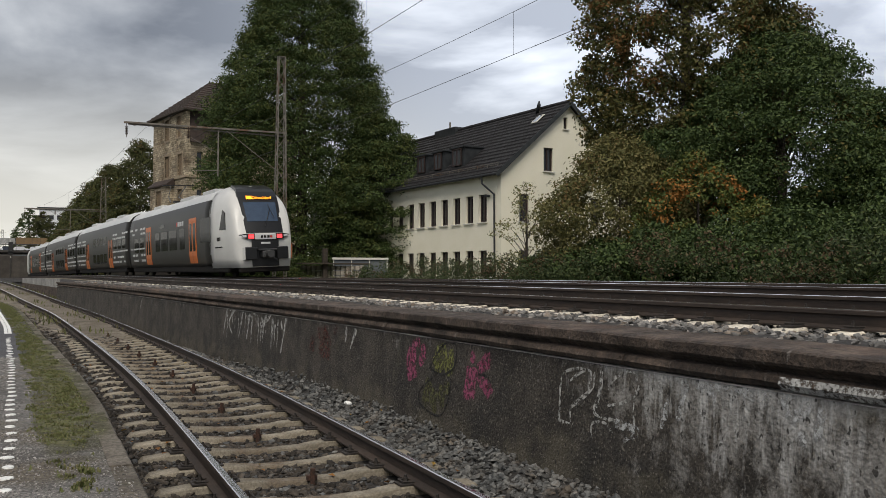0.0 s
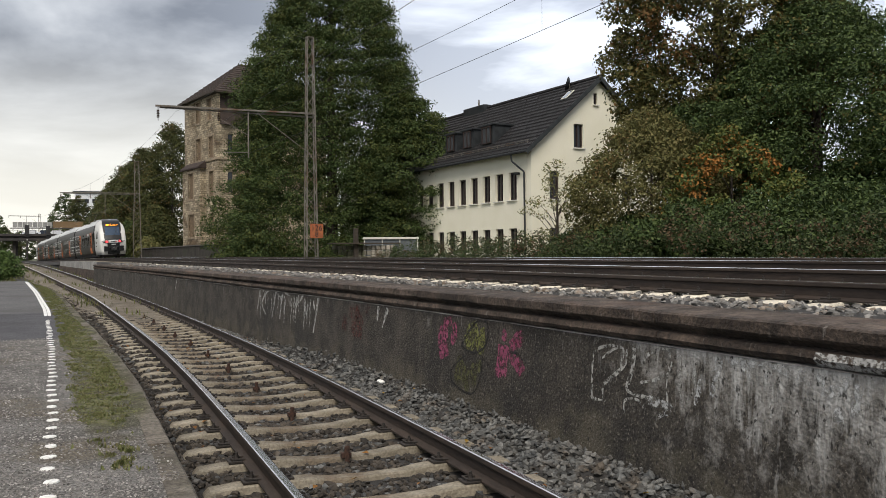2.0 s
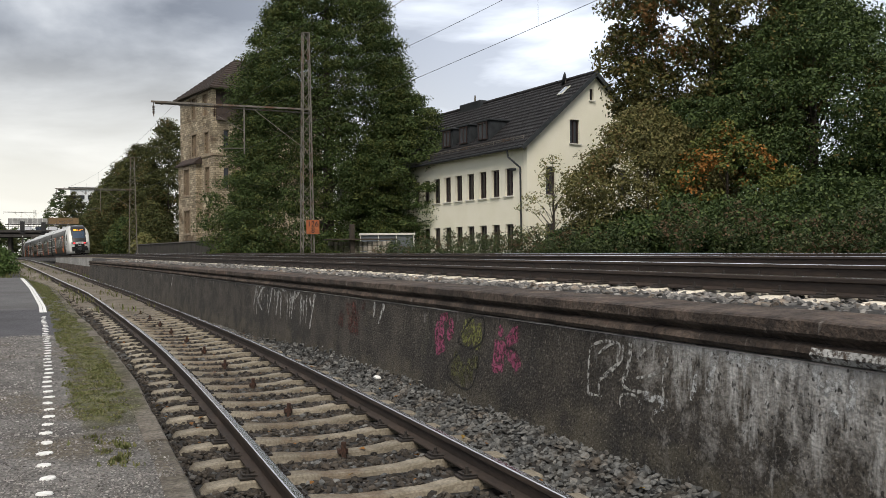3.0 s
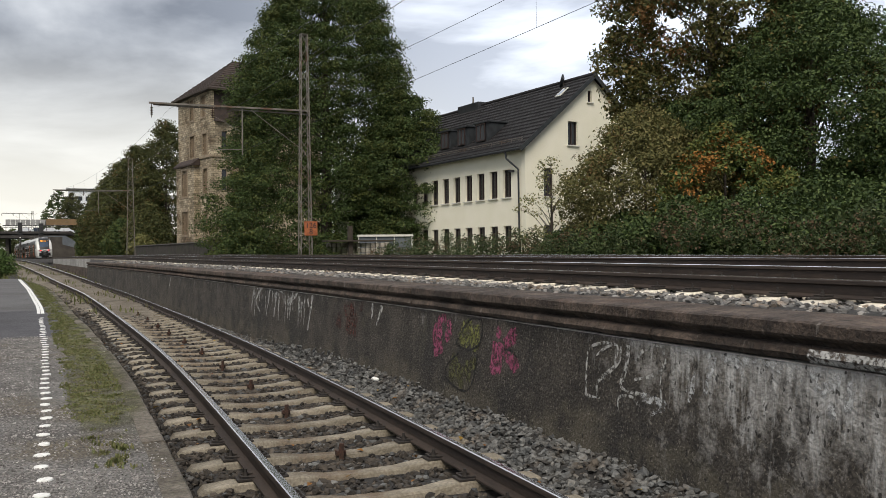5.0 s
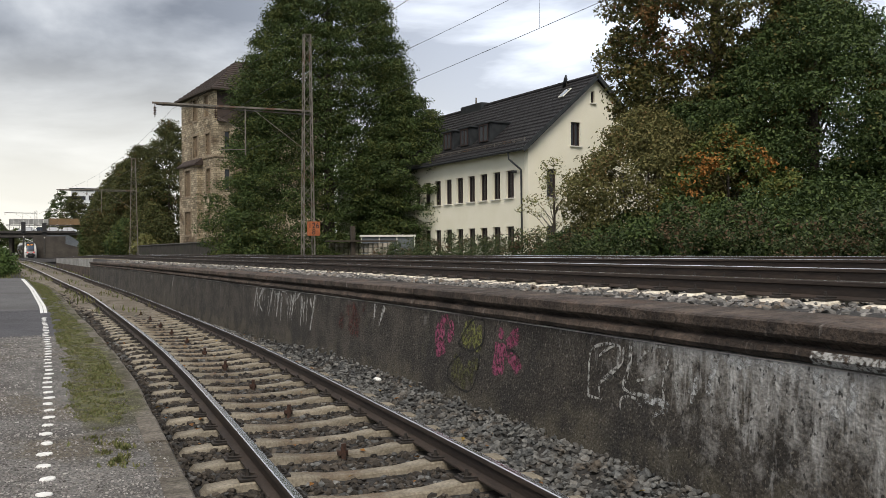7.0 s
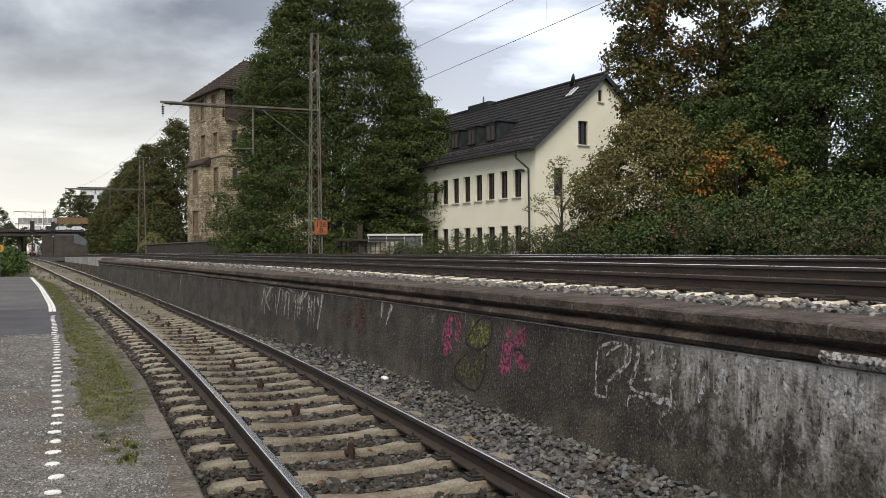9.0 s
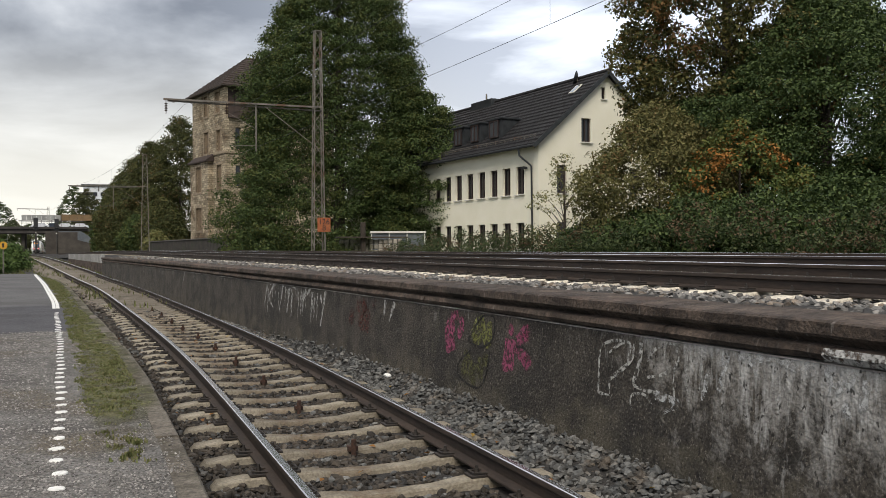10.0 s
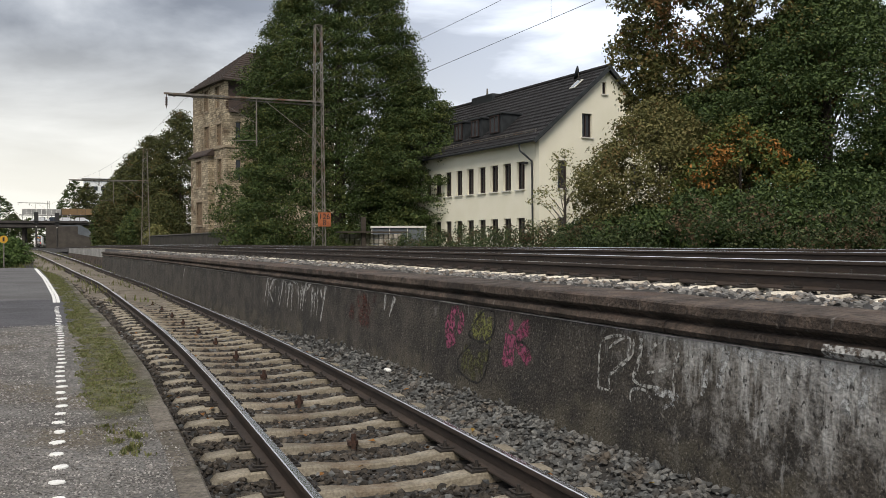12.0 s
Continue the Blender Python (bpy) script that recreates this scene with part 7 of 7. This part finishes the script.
def build_white_house():
    u = Vector((-0.1376, 0.9905, 0)).normalized()
    v = Vector((u.y, -u.x, 0))
    o = Vector((21.373, 39.6, 0.6))
    base = Matrix(((v.x, u.x, 0, o.x), (v.y, u.y, 0, o.y), (0, 0, 1, o.z), (0, 0, 0, 1)))
    th = thing("white_house", "cream rendered house with a dark tiled gable roof", "house", base)
    W, L, H, R = 9.22, 25.0, 6.70, 10.60
    k = (R - H) / (W / 2)
    # long side towards the line: x runs along it away from the corner (mirrored so that y points inwards)
    side = Matrix(((0, 1, 0, 0), (1, 0, 0, 0), (0, 0, 1, 0), (0, 0, 0, 1)))
    holes, wins = [], []
    for i in range(14):
        x = 1.32 + 1.30 * i
        holes += [(x, x + 0.745, 3.92, 5.43), (x, x + 0.745, 1.0, 2.38)]
        wins += [(x, 0.745, 3.92, 1.51), (x, 0.745, 1.0, 1.38)]
    part("wall", pierced(bmesh.new(), side, 0.32, L, -1.2, lambda x: H, holes), M["render"], th)
    for x, w, z, h in wins:
        window(th, side @ pose(x, 0, z), w, h, M["winframe"], M["glass"], (1, 0), True, 0.16)
    g_holes = [(1.21, 1.87, 3.92, 5.43), (1.21, 1.87, 1.0, 2.38), (2.88, 3.55, 6.75, 8.05), (4.30, 4.58, 9.2, 9.85), (6.3, 7.0, 3.92, 5.43), (6.0, 6.7, 6.75, 8.05)]
    part("wall", pierced(bmesh.new(), Matrix(), 0, W, -1.2, lambda x: H + k * min(x, W - x), g_holes, (W / 2,)), M["render"], th)
    for a, b, c, d in g_holes:
        window(th, pose(a, 0, c), b - a, d - c, M["winframe"], M["glass"], (1, 0) if b - a > 0.5 else (0, 0), True, 0.14)
    part("wall", boxed(W - 0.3, W, 0.3, L, -1.2, H), M["render"], th)
    part("wall", boxed(0.3, W - 0.3, L - 0.3, L, -1.2, H), M["render"], th)
    # roof: two slabs of tile courses, each course a step
    for sgn in (0, 1):
        n = 17
        slope = math.hypot(W / 2 + 0.45, (W / 2 + 0.45) * k)
        slab = None
        bm = bmesh.new()
        pts = []
        for i in range(n):
            a0, a1 = i / n, (i + 1) / n
            for a, lift in ((a0, 0.095), (a1, 0.02)):
                x = -0.45 + (W / 2 + 0.45) * a
                z = H - 0.45 * k + (W / 2 + 0.45) * k * a + 0.10 + lift
                pts.append((x, z))
        under = [(W / 2, R + 0.03), (-0.45, H - 0.45 * k + 0.03)]
        prof = [Vector((x if sgn == 0 else W - x, 0, z)) for x, z in pts + under]
        loft(bm, [[p + Vector((0, y, 0)) for p in prof] for y in (-0.28, L + 0.28)])
        slab = part("roof", bm, M["tile"], th, "dark grey roof of flat tile courses")
        # upright joints of the tiles, as thin ribs
        if sgn == 0:
            bm = bmesh.new()
            for j in range(0, 82):
                y = -0.1 + j * 0.31
                bar(bm, (-0.43, y, H - 0.43 * k + 0.175), (W / 2, y, R + 0.165), 0.014)
            ob = part("tile_ribs", bm, M["tile"], slab)
            ob["kind"] = "stuff"
        part("verge_board", loft(bmesh.new(), [[Vector((x if sgn == 0 else W - x, y, z)) for x, z in ((-0.47, H - 0.47 * k - 0.12), (-0.47, H - 0.47 * k + 0.19), (W / 2, R + 0.20), (W / 2, R - 0.1))] for y in (-0.31, -0.285)]), M["rafter"], th)
    part("ridge_tile", tube(bmesh.new(), (W / 2, -0.28, R + 0.14), (W / 2, L + 0.28, R + 0.14), 0.13, None, 8), M["tile"], th)
    # eaves gutter and downpipe
    part("gutter", tube(bmesh.new(), (-0.52, -0.3, H - 0.34), (-0.52, L + 0.3, H - 0.34), 0.075, None, 8), M["rafter"], th, "dark metal gutter")
    bm = bmesh.new()
    for p, q in (((-0.52, 1.1, H - 0.36), (-0.50, 1.05, H - 0.75)), ((-0.50, 1.05, H - 0.75), (-0.10, 0.5, 5.35)), ((-0.10, 0.5, 5.35), (-0.10, 0.42, -1.0))):
        tube(bm, p, q, 0.05, None, 8)
    part("downpipe", bm, M["rafter"], th, "grey metal downpipe")
    part("wall_lamp", boxed(-0.28, -0.0, 0.98, 1.2, 5.24, 5.36, 0.02), M["rafter"], th, "small dark wall lamp")
    # dormers
    for y0, w in ((4.26, 1.43), (6.43, 1.30), (8.36, 1.32)):
        y1 = y0 + w
        xf = 0.55
        zb, zt = H + xf * k + 0.1, 8.42
        xb = (zt - H) / k - 0.05
        dm = part("dormer", loft(bmesh.new(), [[Vector((xf, y, zb)), Vector((xf, y, zt)), Vector((xb, y, zt)), ] for y in (y0, y1)]), M["rafter"], th, "flat-topped dormer clad in dark zinc")
        part("dormer_roof", boxed(xf - 0.12, xb + 0.25, y0 - 0.08, y1 + 0.08, zt, zt + 0.10, 0.01), M["rafter"], dm)
        t = Matrix(((0, 1, 0, xf - 0.06), (1, 0, 0, y0 + 0.25), (0, 0, 1, zb + 0.12), (0, 0, 0, 1)))
        part("dormer_window", boxed(0, w - 0.5, -0.01, 0.05, 0, 0.95, m=t), M["dormerglass"], dm)
        bm = bmesh.new()
        for a in ((0, 0.06, 0, 1.0), (w - 0.56, w - 0.5, 0, 1.0), (w / 2 - 0.28, w / 2 - 0.22, 0.06, 0.94), (0.06, w - 0.56, 0, 0.06), (0.06, w - 0.56, 0.94, 1.0)):
            box(bm, a[0], a[1], -0.05, 0.05, a[2], a[3], m=t)
        part("dormer_frame", bm, M["winframe"], dm)
    # snow guard, skylight, chimney cap
    bm = bmesh.new()
    for z in (0.14, 0.24):
        tube(bm, (0.0, 0.2, H + 0.1 + z), (0.0, 12, H + 0.1 + z), 0.015, None, 5)
    for j in range(13):
        bar(bm, (0.0, 0.3 + j * 0.95, H + 0.0), (0.0, 0.3 + j * 0.95, H + 0.36), 0.02)
    part("snow_guard", bm, M["steel"], th, "thin steel snow guard above the eave")
    t = Matrix.Translation((3.5, 1.0, H + 3.5 * k + 0.19)) @ Matrix.Rotation(-math.atan(k), 4, "Y")
    sk = part("skylight", boxed(-0.4, 0.4, 0, 0.5, 0, 0.06, 0.015, m=t), M["sill"], th, "pale-framed skylight")
    part("pane", boxed(-0.33, 0.33, 0.07, 0.43, 0.061, 0.068, m=t), M["skyglass"], sk)
    ch = part("chimney", boxed(W / 2 - 0.35, W / 2 + 0.35, 11.0, 13.6, R - 0.4, R + 0.36, 0.02), M["rafter"], th, "low zinc-clad chimney")
    part("flue", tube(bmesh.new(), (W / 2, 12.15, R + 0.36), (W / 2, 12.15, R + 0.85), 0.07, 0.05, 8), M["steel"], ch)
    # dish aerial on the ridge
    m2 = base @ pose(W / 2 - 0.3, 2.1, R - 0.30)
    dish = thing("satellite_dish", "grey satellite dish standing on the roof ridge", "aerial", m2)
    bm = bmesh.new()
    rings = []
    for r, d in ((0.02, 0.0), (0.2, 0.02), (0.30, 0.06), (0.40, 0.11)):
        rings.append([Vector((-d * 1.2 + 0.0, r * math.cos(a), r * math.sin(a))) for a in [2 * math.pi * q / 16 for q in range(16)]])
    rings += [[p + Vector((0.02, 0, 0)) for p in r] for r in reversed(rings)]
    tilt = pose(0, 0, 0.42, 0, 14, -46)
    rings = [[tilt @ p for p in r] for r in rings]
    loft(bm, rings)
    part("reflector", bm, M["rafter"], dish)
    part("mast", tube(bmesh.new(), (0, 0, -0.5), (0, 0, 0.6), 0.03, None, 6), M["steel"], dish)


def rubble_material():
    m = mat("coursed_rubble_stone", (0.25, 0.21, 0.15), (0.38, 0.33, 0.25), 0.7, 0.92, 0.0, c3=(0.15, 0.11, 0.07), fine=5, finefac=0.3)
    nt = m.node_tree
    n, l = nt.nodes, nt.links
    b = n["Principled BSDF"]
    old = b.inputs["Base Color"].links[0].from_socket
    tc = n.new("ShaderNodeTexCoord")
    sp = n.new("ShaderNodeSeparateXYZ"); l.new(tc.outputs["Object"], sp.inputs[0])
    ad = n.new("ShaderNodeMath"); ad.operation = "ADD"; l.new(sp.outputs[0], ad.inputs[0]); l.new(sp.outputs[1], ad.inputs[1])
    cb = n.new("ShaderNodeCombineXYZ"); l.new(ad.outputs[0], cb.inputs[0]); l.new(sp.outputs[2], cb.inputs[1])
    br = n.new("ShaderNodeTexBrick")
    br.inputs["Scale"].default_value = 1.0
    br.inputs["Brick Width"].default_value, br.inputs["Row Height"].default_value = 0.55, 0.23
    br.inputs["Mortar Size"].default_value, br.inputs["Mortar Smooth"].default_value = 0.022, 0.4
    br.inputs["Color1"].default_value, br.inputs["Color2"].default_value, br.inputs["Mortar"].default_value = (0.55, 0.53, 0.50, 1), (1.35, 1.32, 1.26, 1), (0.42, 0.40, 0.36, 1)
    nz = n.new("ShaderNodeTexNoise"); nz.inputs["Scale"].default_value = 1.4
    l.new(tc.outputs["Object"], nz.inputs["Vector"])
    wv = n.new("ShaderNodeVectorMath"); wv.operation = "MULTIPLY_ADD"; wv.inputs[1].default_value = (0.16, 0.10, 0)
    l.new(nz.outputs["Color"], wv.inputs[0]); l.new(cb.outputs[0], wv.inputs[2])
    l.new(wv.outputs[0], br.inputs["Vector"])
    mx = n.new("ShaderNodeVectorMath"); mx.operation = "MULTIPLY"
    l.new(old, mx.inputs[0]); l.new(br.outputs["Color"], mx.inputs[1])
    l.new(mx.outputs[0], b.inputs["Base Color"])
    bp = n.new("ShaderNodeBump"); bp.inputs["Strength"].default_value = 0.8; bp.inputs["Distance"].default_value = 0.05
    l.new(br.outputs["Color"], bp.inputs["Height"]); l.new(bp.outputs[0], b.inputs["Normal"])
    return m


M["rubble"] = rubble_material()
M["dormerglass"] = plain("dormer_glass", (0.16, 0.17, 0.19), 0.12, 0.6)
M["skyglass"] = plain("sky_lit_glass", (0.35, 0.38, 0.42), 0.05, 0.9)


def build_stone_house():
    u = Vector((-0.2456, 0.9694, 0)).normalized()
    v = Vector((u.y, -u.x, 0))
    o = Vector((11.937, 89.366, 0))
    base = Matrix(((v.x, u.x, 0, o.x), (v.y, u.y, 0, o.y), (0, 0, 1, 0), (0, 0, 0, 1)))
    th = thing("stone_house", "tall rubble-stone house with boarded windows and a hipped roof", "house", base)
    L, W, Z0, Z1 = 9.5, 12.6, 0.3, 18.5
    side = Matrix(((0, 1, 0, 0), (1, 0, 0, 0), (0, 0, 1, 0), (0, 0, 0, 1)))
    wins = [(1.0, 2.15, 3.7, 6.1), (1.1, 2.25, 7.85, 10.45), (1.2, 2.35, 11.95, 14.1), (1.6, 2.75, 15.95, 18.1), (4.6, 5.95, 11.95, 14.2), (4.8, 5.95, 15.95, 18.1)]
    part("wall", pierced(bmesh.new(), side, 0.32, L, Z0, lambda x: Z1, wins), M["rubble"], th)
    # shallow bay on the two lower floors
    bayw = [(5.1, 6.8, 3.7, 6.1), (5.3, 6.8, 7.8, 10.5)]
    bm = bmesh.new()
    mb = Matrix.Translation((-0.6, 0, 0)) @ side
    pierced(bm, mb, 3.67, 8.28, Z0, lambda x: 11.0, bayw)
    part("bay", bm, M["rubble"], th, "shallow stone bay with a small lean-to roof")
    part("bay_side", boxed(-0.6, 0, 3.38, 3.67, Z0, 11.0), M["rubble"], th)
    part("bay_side", boxed(-0.6, 0, 8.28, 8.56, Z0, 11.0), M["rubble"], th)
    part("bay_roof", loft(bmesh.new(), [[Vector((-0.85, y, 10.95)), Vector((-0.85, y, 11.1)), Vector((0.02, y, 11.8)), Vector((0.02, y, 10.95))] for y in (3.1, 8.8)]), M["brownroof"], th)

    def boarded(m, w, h):
        win = part("window", boxed(0, w, 0.16, 0.2, 0, h, m=m), M["board"], th, "window closed with weathered boards")
        n = max(2, int(w / 0.4))
        for k in range(n):
            part("board", boxed(w * k / n + 0.02, w * (k + 1) / n - 0.02, 0.12, 0.16, 0.02, h - 0.02, m=m), M["board"], win)
        bm = bmesh.new()
        for a in ((-0.18, 0, -0.02, h + 0.02), (w, w + 0.18, -0.02, h + 0.02), (-0.25, w + 0.25, h + 0.02, h + 0.3), (-0.25, w + 0.25, -0.24, -0.02)):
            box(bm, a[0], a[1], -0.06, 0.1, a[2], a[3], 0.015, m=m)
        part("surround", bm, M["dressed"], win, "dressed sandstone surround")

    for a, b, c, d in wins:
        boarded(side @ pose(a, 0, c), b - a, d - c)
    for a, b, c, d in bayw:
        boarded(mb @ pose(a, 0, c), b - a, d - c)
    ew = [(1.10, 1.72, 3.7, 5.6), (1.10, 1.72, 8.15, 10.4), (1.10, 1.72, 12.0, 14.3), (4.5, 5.4, 3.5, 5.6), (4.5, 5.4, 8.1, 10.4), (4.5, 5.4, 11.95, 14.4)]
    part("wall", pierced(bmesh.new(), Matrix(), 0, W, Z0, lambda x: 15.3, ew), M["rubble"], th)
    for a, b, c, d in ew:
        window(th, pose(a, 0, c), b - a, d - c, M["dressed"], M["glass"], (0, 0), True, 0.2, M["dressed"])
    part("wall", boxed(0.0, 0.3, 0.0, 0.31, 15.3, Z1), M["rubble"], th)
    part("wall", boxed(W - 0.3, W, 0.31, L, Z0, Z1), M["rubble"], th)
    part("wall", boxed(0.3, W - 0.3, L - 0.3, L, Z0, Z1), M["rubble"], th)
    part("mansard", loft(bmesh.new(), [[Vector((x, -0.35, 15.2)), Vector((x, -0.2, 15.5)), Vector((x, 0.35, 18.55)), Vector((x, 0.6, 15.2))] for x in (0.3, W)]), M["brownroof"], th, "steep dark slated mansard face")
    for z, nm in ((11.55, "string_course"), (2.9, "plinth_course")):
        part(nm, boxed(-0.10, W, -0.12, 0.0, z, z + 0.25, 0.02), M["dressed"], th)
        part(nm, boxed(-0.12, 0.0, 0.0, 3.1, z, z + 0.25, 0.02), M["dressed"], th)
    rf = bmesh.new()
    e = 0.6
    n = 14
    rings = []
    for i in range(n + 1):
        a = i / n
        for lift in ((0.0, 0.09) if i < n else (0.0,)):
            z = 18.5 + 4.2 * a + (0.0 if lift == 0 else lift)
            sx, sy = 5.0 * a, 5.0 * a
            rings.append([Vector((-e + sx, -e + sy, z)), Vector((W + e - sx, -e + sy, z)), Vector((W + e - sx, L + e - sy, z)), Vector((-e + sx, L + e - sy, z))])
    loft(rf, rings)
    part("roof", rf, M["brownroof"], th, "brown tiled hipped roof with wide eaves")
    part("eaves_board", boxed(-e, W + e, -e, L + e, 18.38, 18.5), M["bark"], th)


build_white_house()
build_stone_house()


# ---------------------------------------------------------------- overhead line
def lattice_mast(base, height, w0, w1, label, arm_to=None, arm_z=0.0, sign=False, stays=True):
    th = thing("catenary_mast", label, "mast", Matrix.Translation(base))
    corners = [(-1, -1), (1, -1), (1, 1), (-1, 1)]

    def c(k, z):
        w = w0 + (w1 - w0) * z / height
        return Vector((corners[k % 4][0] * w / 2, corners[k % 4][1] * w / 2, z))

    for k in range(4):
        part("leg", bar(bmesh.new(), c(k, -0.6), c(k, height), 0.06, 0.055), M["steel"], th)
    n = max(6, int(height / 0.62))
    for k in range(4):
        for i in range(n):
            z0, z1 = height * i / n, height * (i + 1) / n
            p, q = (c(k, z0), c(k + 1, z1)) if i % 2 == 0 else (c(k + 1, z0), c(k, z1))
            part("lacing_bar", bar(bmesh.new(), p, q, 0.026), M["steel"], th)
    part("cap_plate", boxed(-w1 / 2 - 0.04, w1 / 2 + 0.04, -w1 / 2 - 0.04, w1 / 2 + 0.04, height, height + 0.03), M["steel"], th)
    part("foundation", boxed(-w0 * 0.8, w0 * 0.8, -w0 * 0.8, w0 * 0.8, -1.0, -0.35, 0.03), M["sleeper"], th, "concrete footing")
    if arm_to is not None:
        e = Vector(arm_to) - Vector(base)
        s = Vector((0, 0, arm_z))
        arm = bmesh.new()
        bar(arm, s + Vector((0.3, 0, 0.05)), e, 0.09); bar(arm, s + Vector((0.3, 0.16, -0.12)), e + Vector((0.2, 0.1, -0.06)), 0.07)
        for k in range(9):
            a = s.lerp(e, k / 9.0); b2 = s.lerp(e, (k + 0.5) / 9.0) + Vector((0, 0.12, -0.14))
            bar(arm, a, b2, 0.025)
        part("cross_arm", arm, M["steel"], th, "long steel cross-arm over both tracks")
        for f, drop in ((1.0, 0.75), (0.62, 0.55)):
            q = s.lerp(e, f * 0.985)
            bm = bmesh.new()
            tube(bm, q, q - Vector((0, 0, drop)), 0.018, None, 6)
            for j in range(5):
                z = q.z - 0.22 - j * 0.085
                tube(bm, (q.x, q.y, z), (q.x, q.y, z - 0.05), 0.085, 0.04, 8)
            part("insulator", bm, M["ceramic"], th, "brown ribbed insulator")
        # drop post and steady arm over the far track
        q = s.lerp(e, 0.42)
        bm = bmesh.new()
        bar(bm, q, q - Vector((0, 0, 2.5)), 0.06)
        bar(bm, q - Vector((0, 0, 2.2)), q - Vector((1.3, 0, 2.25)), 0.035)
        bar(bm, q - Vector((0, 0, 1.3)), s.lerp(e, 0.72), 0.025)
        part("drop_post", bm, M["steel"], th)
        bm = bmesh.new()
        tube(bm, s + Vector((0, 0, -2.2)), s.lerp(e, 0.36) + Vector((0, 0, -0.1)), 0.02, None, 5)
        part("stay_tube", bm, M["steel"], th)
    if sign:
        pl = part("distance_plate", boxed(-0.36, 0.36, -w0 / 2 - 0.10, -w0 / 2 - 0.07, 1.55, 2.32, 0.006), M["orange_sign"], th, "faded orange plate with black figures")
        pl.location = (0.22, 0, 0)
        for body, z in (("126", 1.96), ("8", 1.62)):
            cu = bpy.data.curves.new("figures", "FONT")
            cu.body, cu.size, cu.align_x, cu.extrude = body, 0.42, "CENTER", 0.003
            tmp = new("figures", cu)
            me = bpy.data.meshes.new_from_object(tmp.evaluated_get(bpy.context.evaluated_depsgraph_get()))
            bpy.data.objects.remove(tmp)
            t = part("figure", me, M["black"], pl)
            t.matrix_basis = Matrix.Translation((0, -w0 / 2 - 0.105, z)) @ pose(0, 0, 0, 90)
    return th


def build_line():
    lattice_mast((11.1, 45.9, 1.0), 12.55, 0.62, 0.34, "rusty grey lattice mast with a cross-arm and an orange plate", (3.0, 45.3, 9.26), 8.35, True)
    lattice_mast((4.75, 103.0, 1.2), 11.3, 0.9, 0.42, "far grey lattice mast with a long cross-arm", (-3.3, 103.4, 8.85), 7.65)
    lattice_mast((-13.0, 252.0, 0.2), 13.2, 0.8, 0.5, "far slim mast behind the bridge", (-20.5, 252, 12.9), 12.6)

    def wire(name, pts, r, label):
        bm = bmesh.new()
        loft(bm, [[p + d * r for d in (Vector((1, 0, 0)), Vector((0, 0, 1)), Vector((-1, 0, 0)), Vector((0, 0, -1)))] for p in pts])
        tagged(part(name, bm, M["wire"]), label, "cable", "overhead wires")

    spans = [(-11.0, 45.9), (45.9, 103.0), (103.0, 160.0), (160.0, 217.0)]
    for off, nm in ((0.0, "far"), (-4.0, "near")):
        dz = 0.0 if off == 0 else -0.06
        wire("contact_wire", [up_at(y, off, 5.62 + dz) for y in steps(-11, 217, 3.0)], 0.0075, "dark contact wire strung over the %s upper track" % nm)
        pts = []
        for a, b in spans:
            for y in steps(a, b, 3.0)[:-1]:
                k = (y - a) / (b - a)
                pts.append(up_at(y, off, 7.55 - 3.4 * k * (1 - k) + dz))
        wire("messenger_wire", pts, 0.007, "sagging dark messenger wire over the %s upper track" % nm)
        for a, b in spans[:2]:
            for y in np.arange(a + 4.6, b - 3, 8.3):
                k = (y - a) / (b - a)
                wire("dropper", [up_at(y, off, 5.62 + dz), up_at(y, off, 7.55 - 3.4 * k * (1 - k) + dz)], 0.004, "thin dropper between the overhead wires")


build_line()


motions()
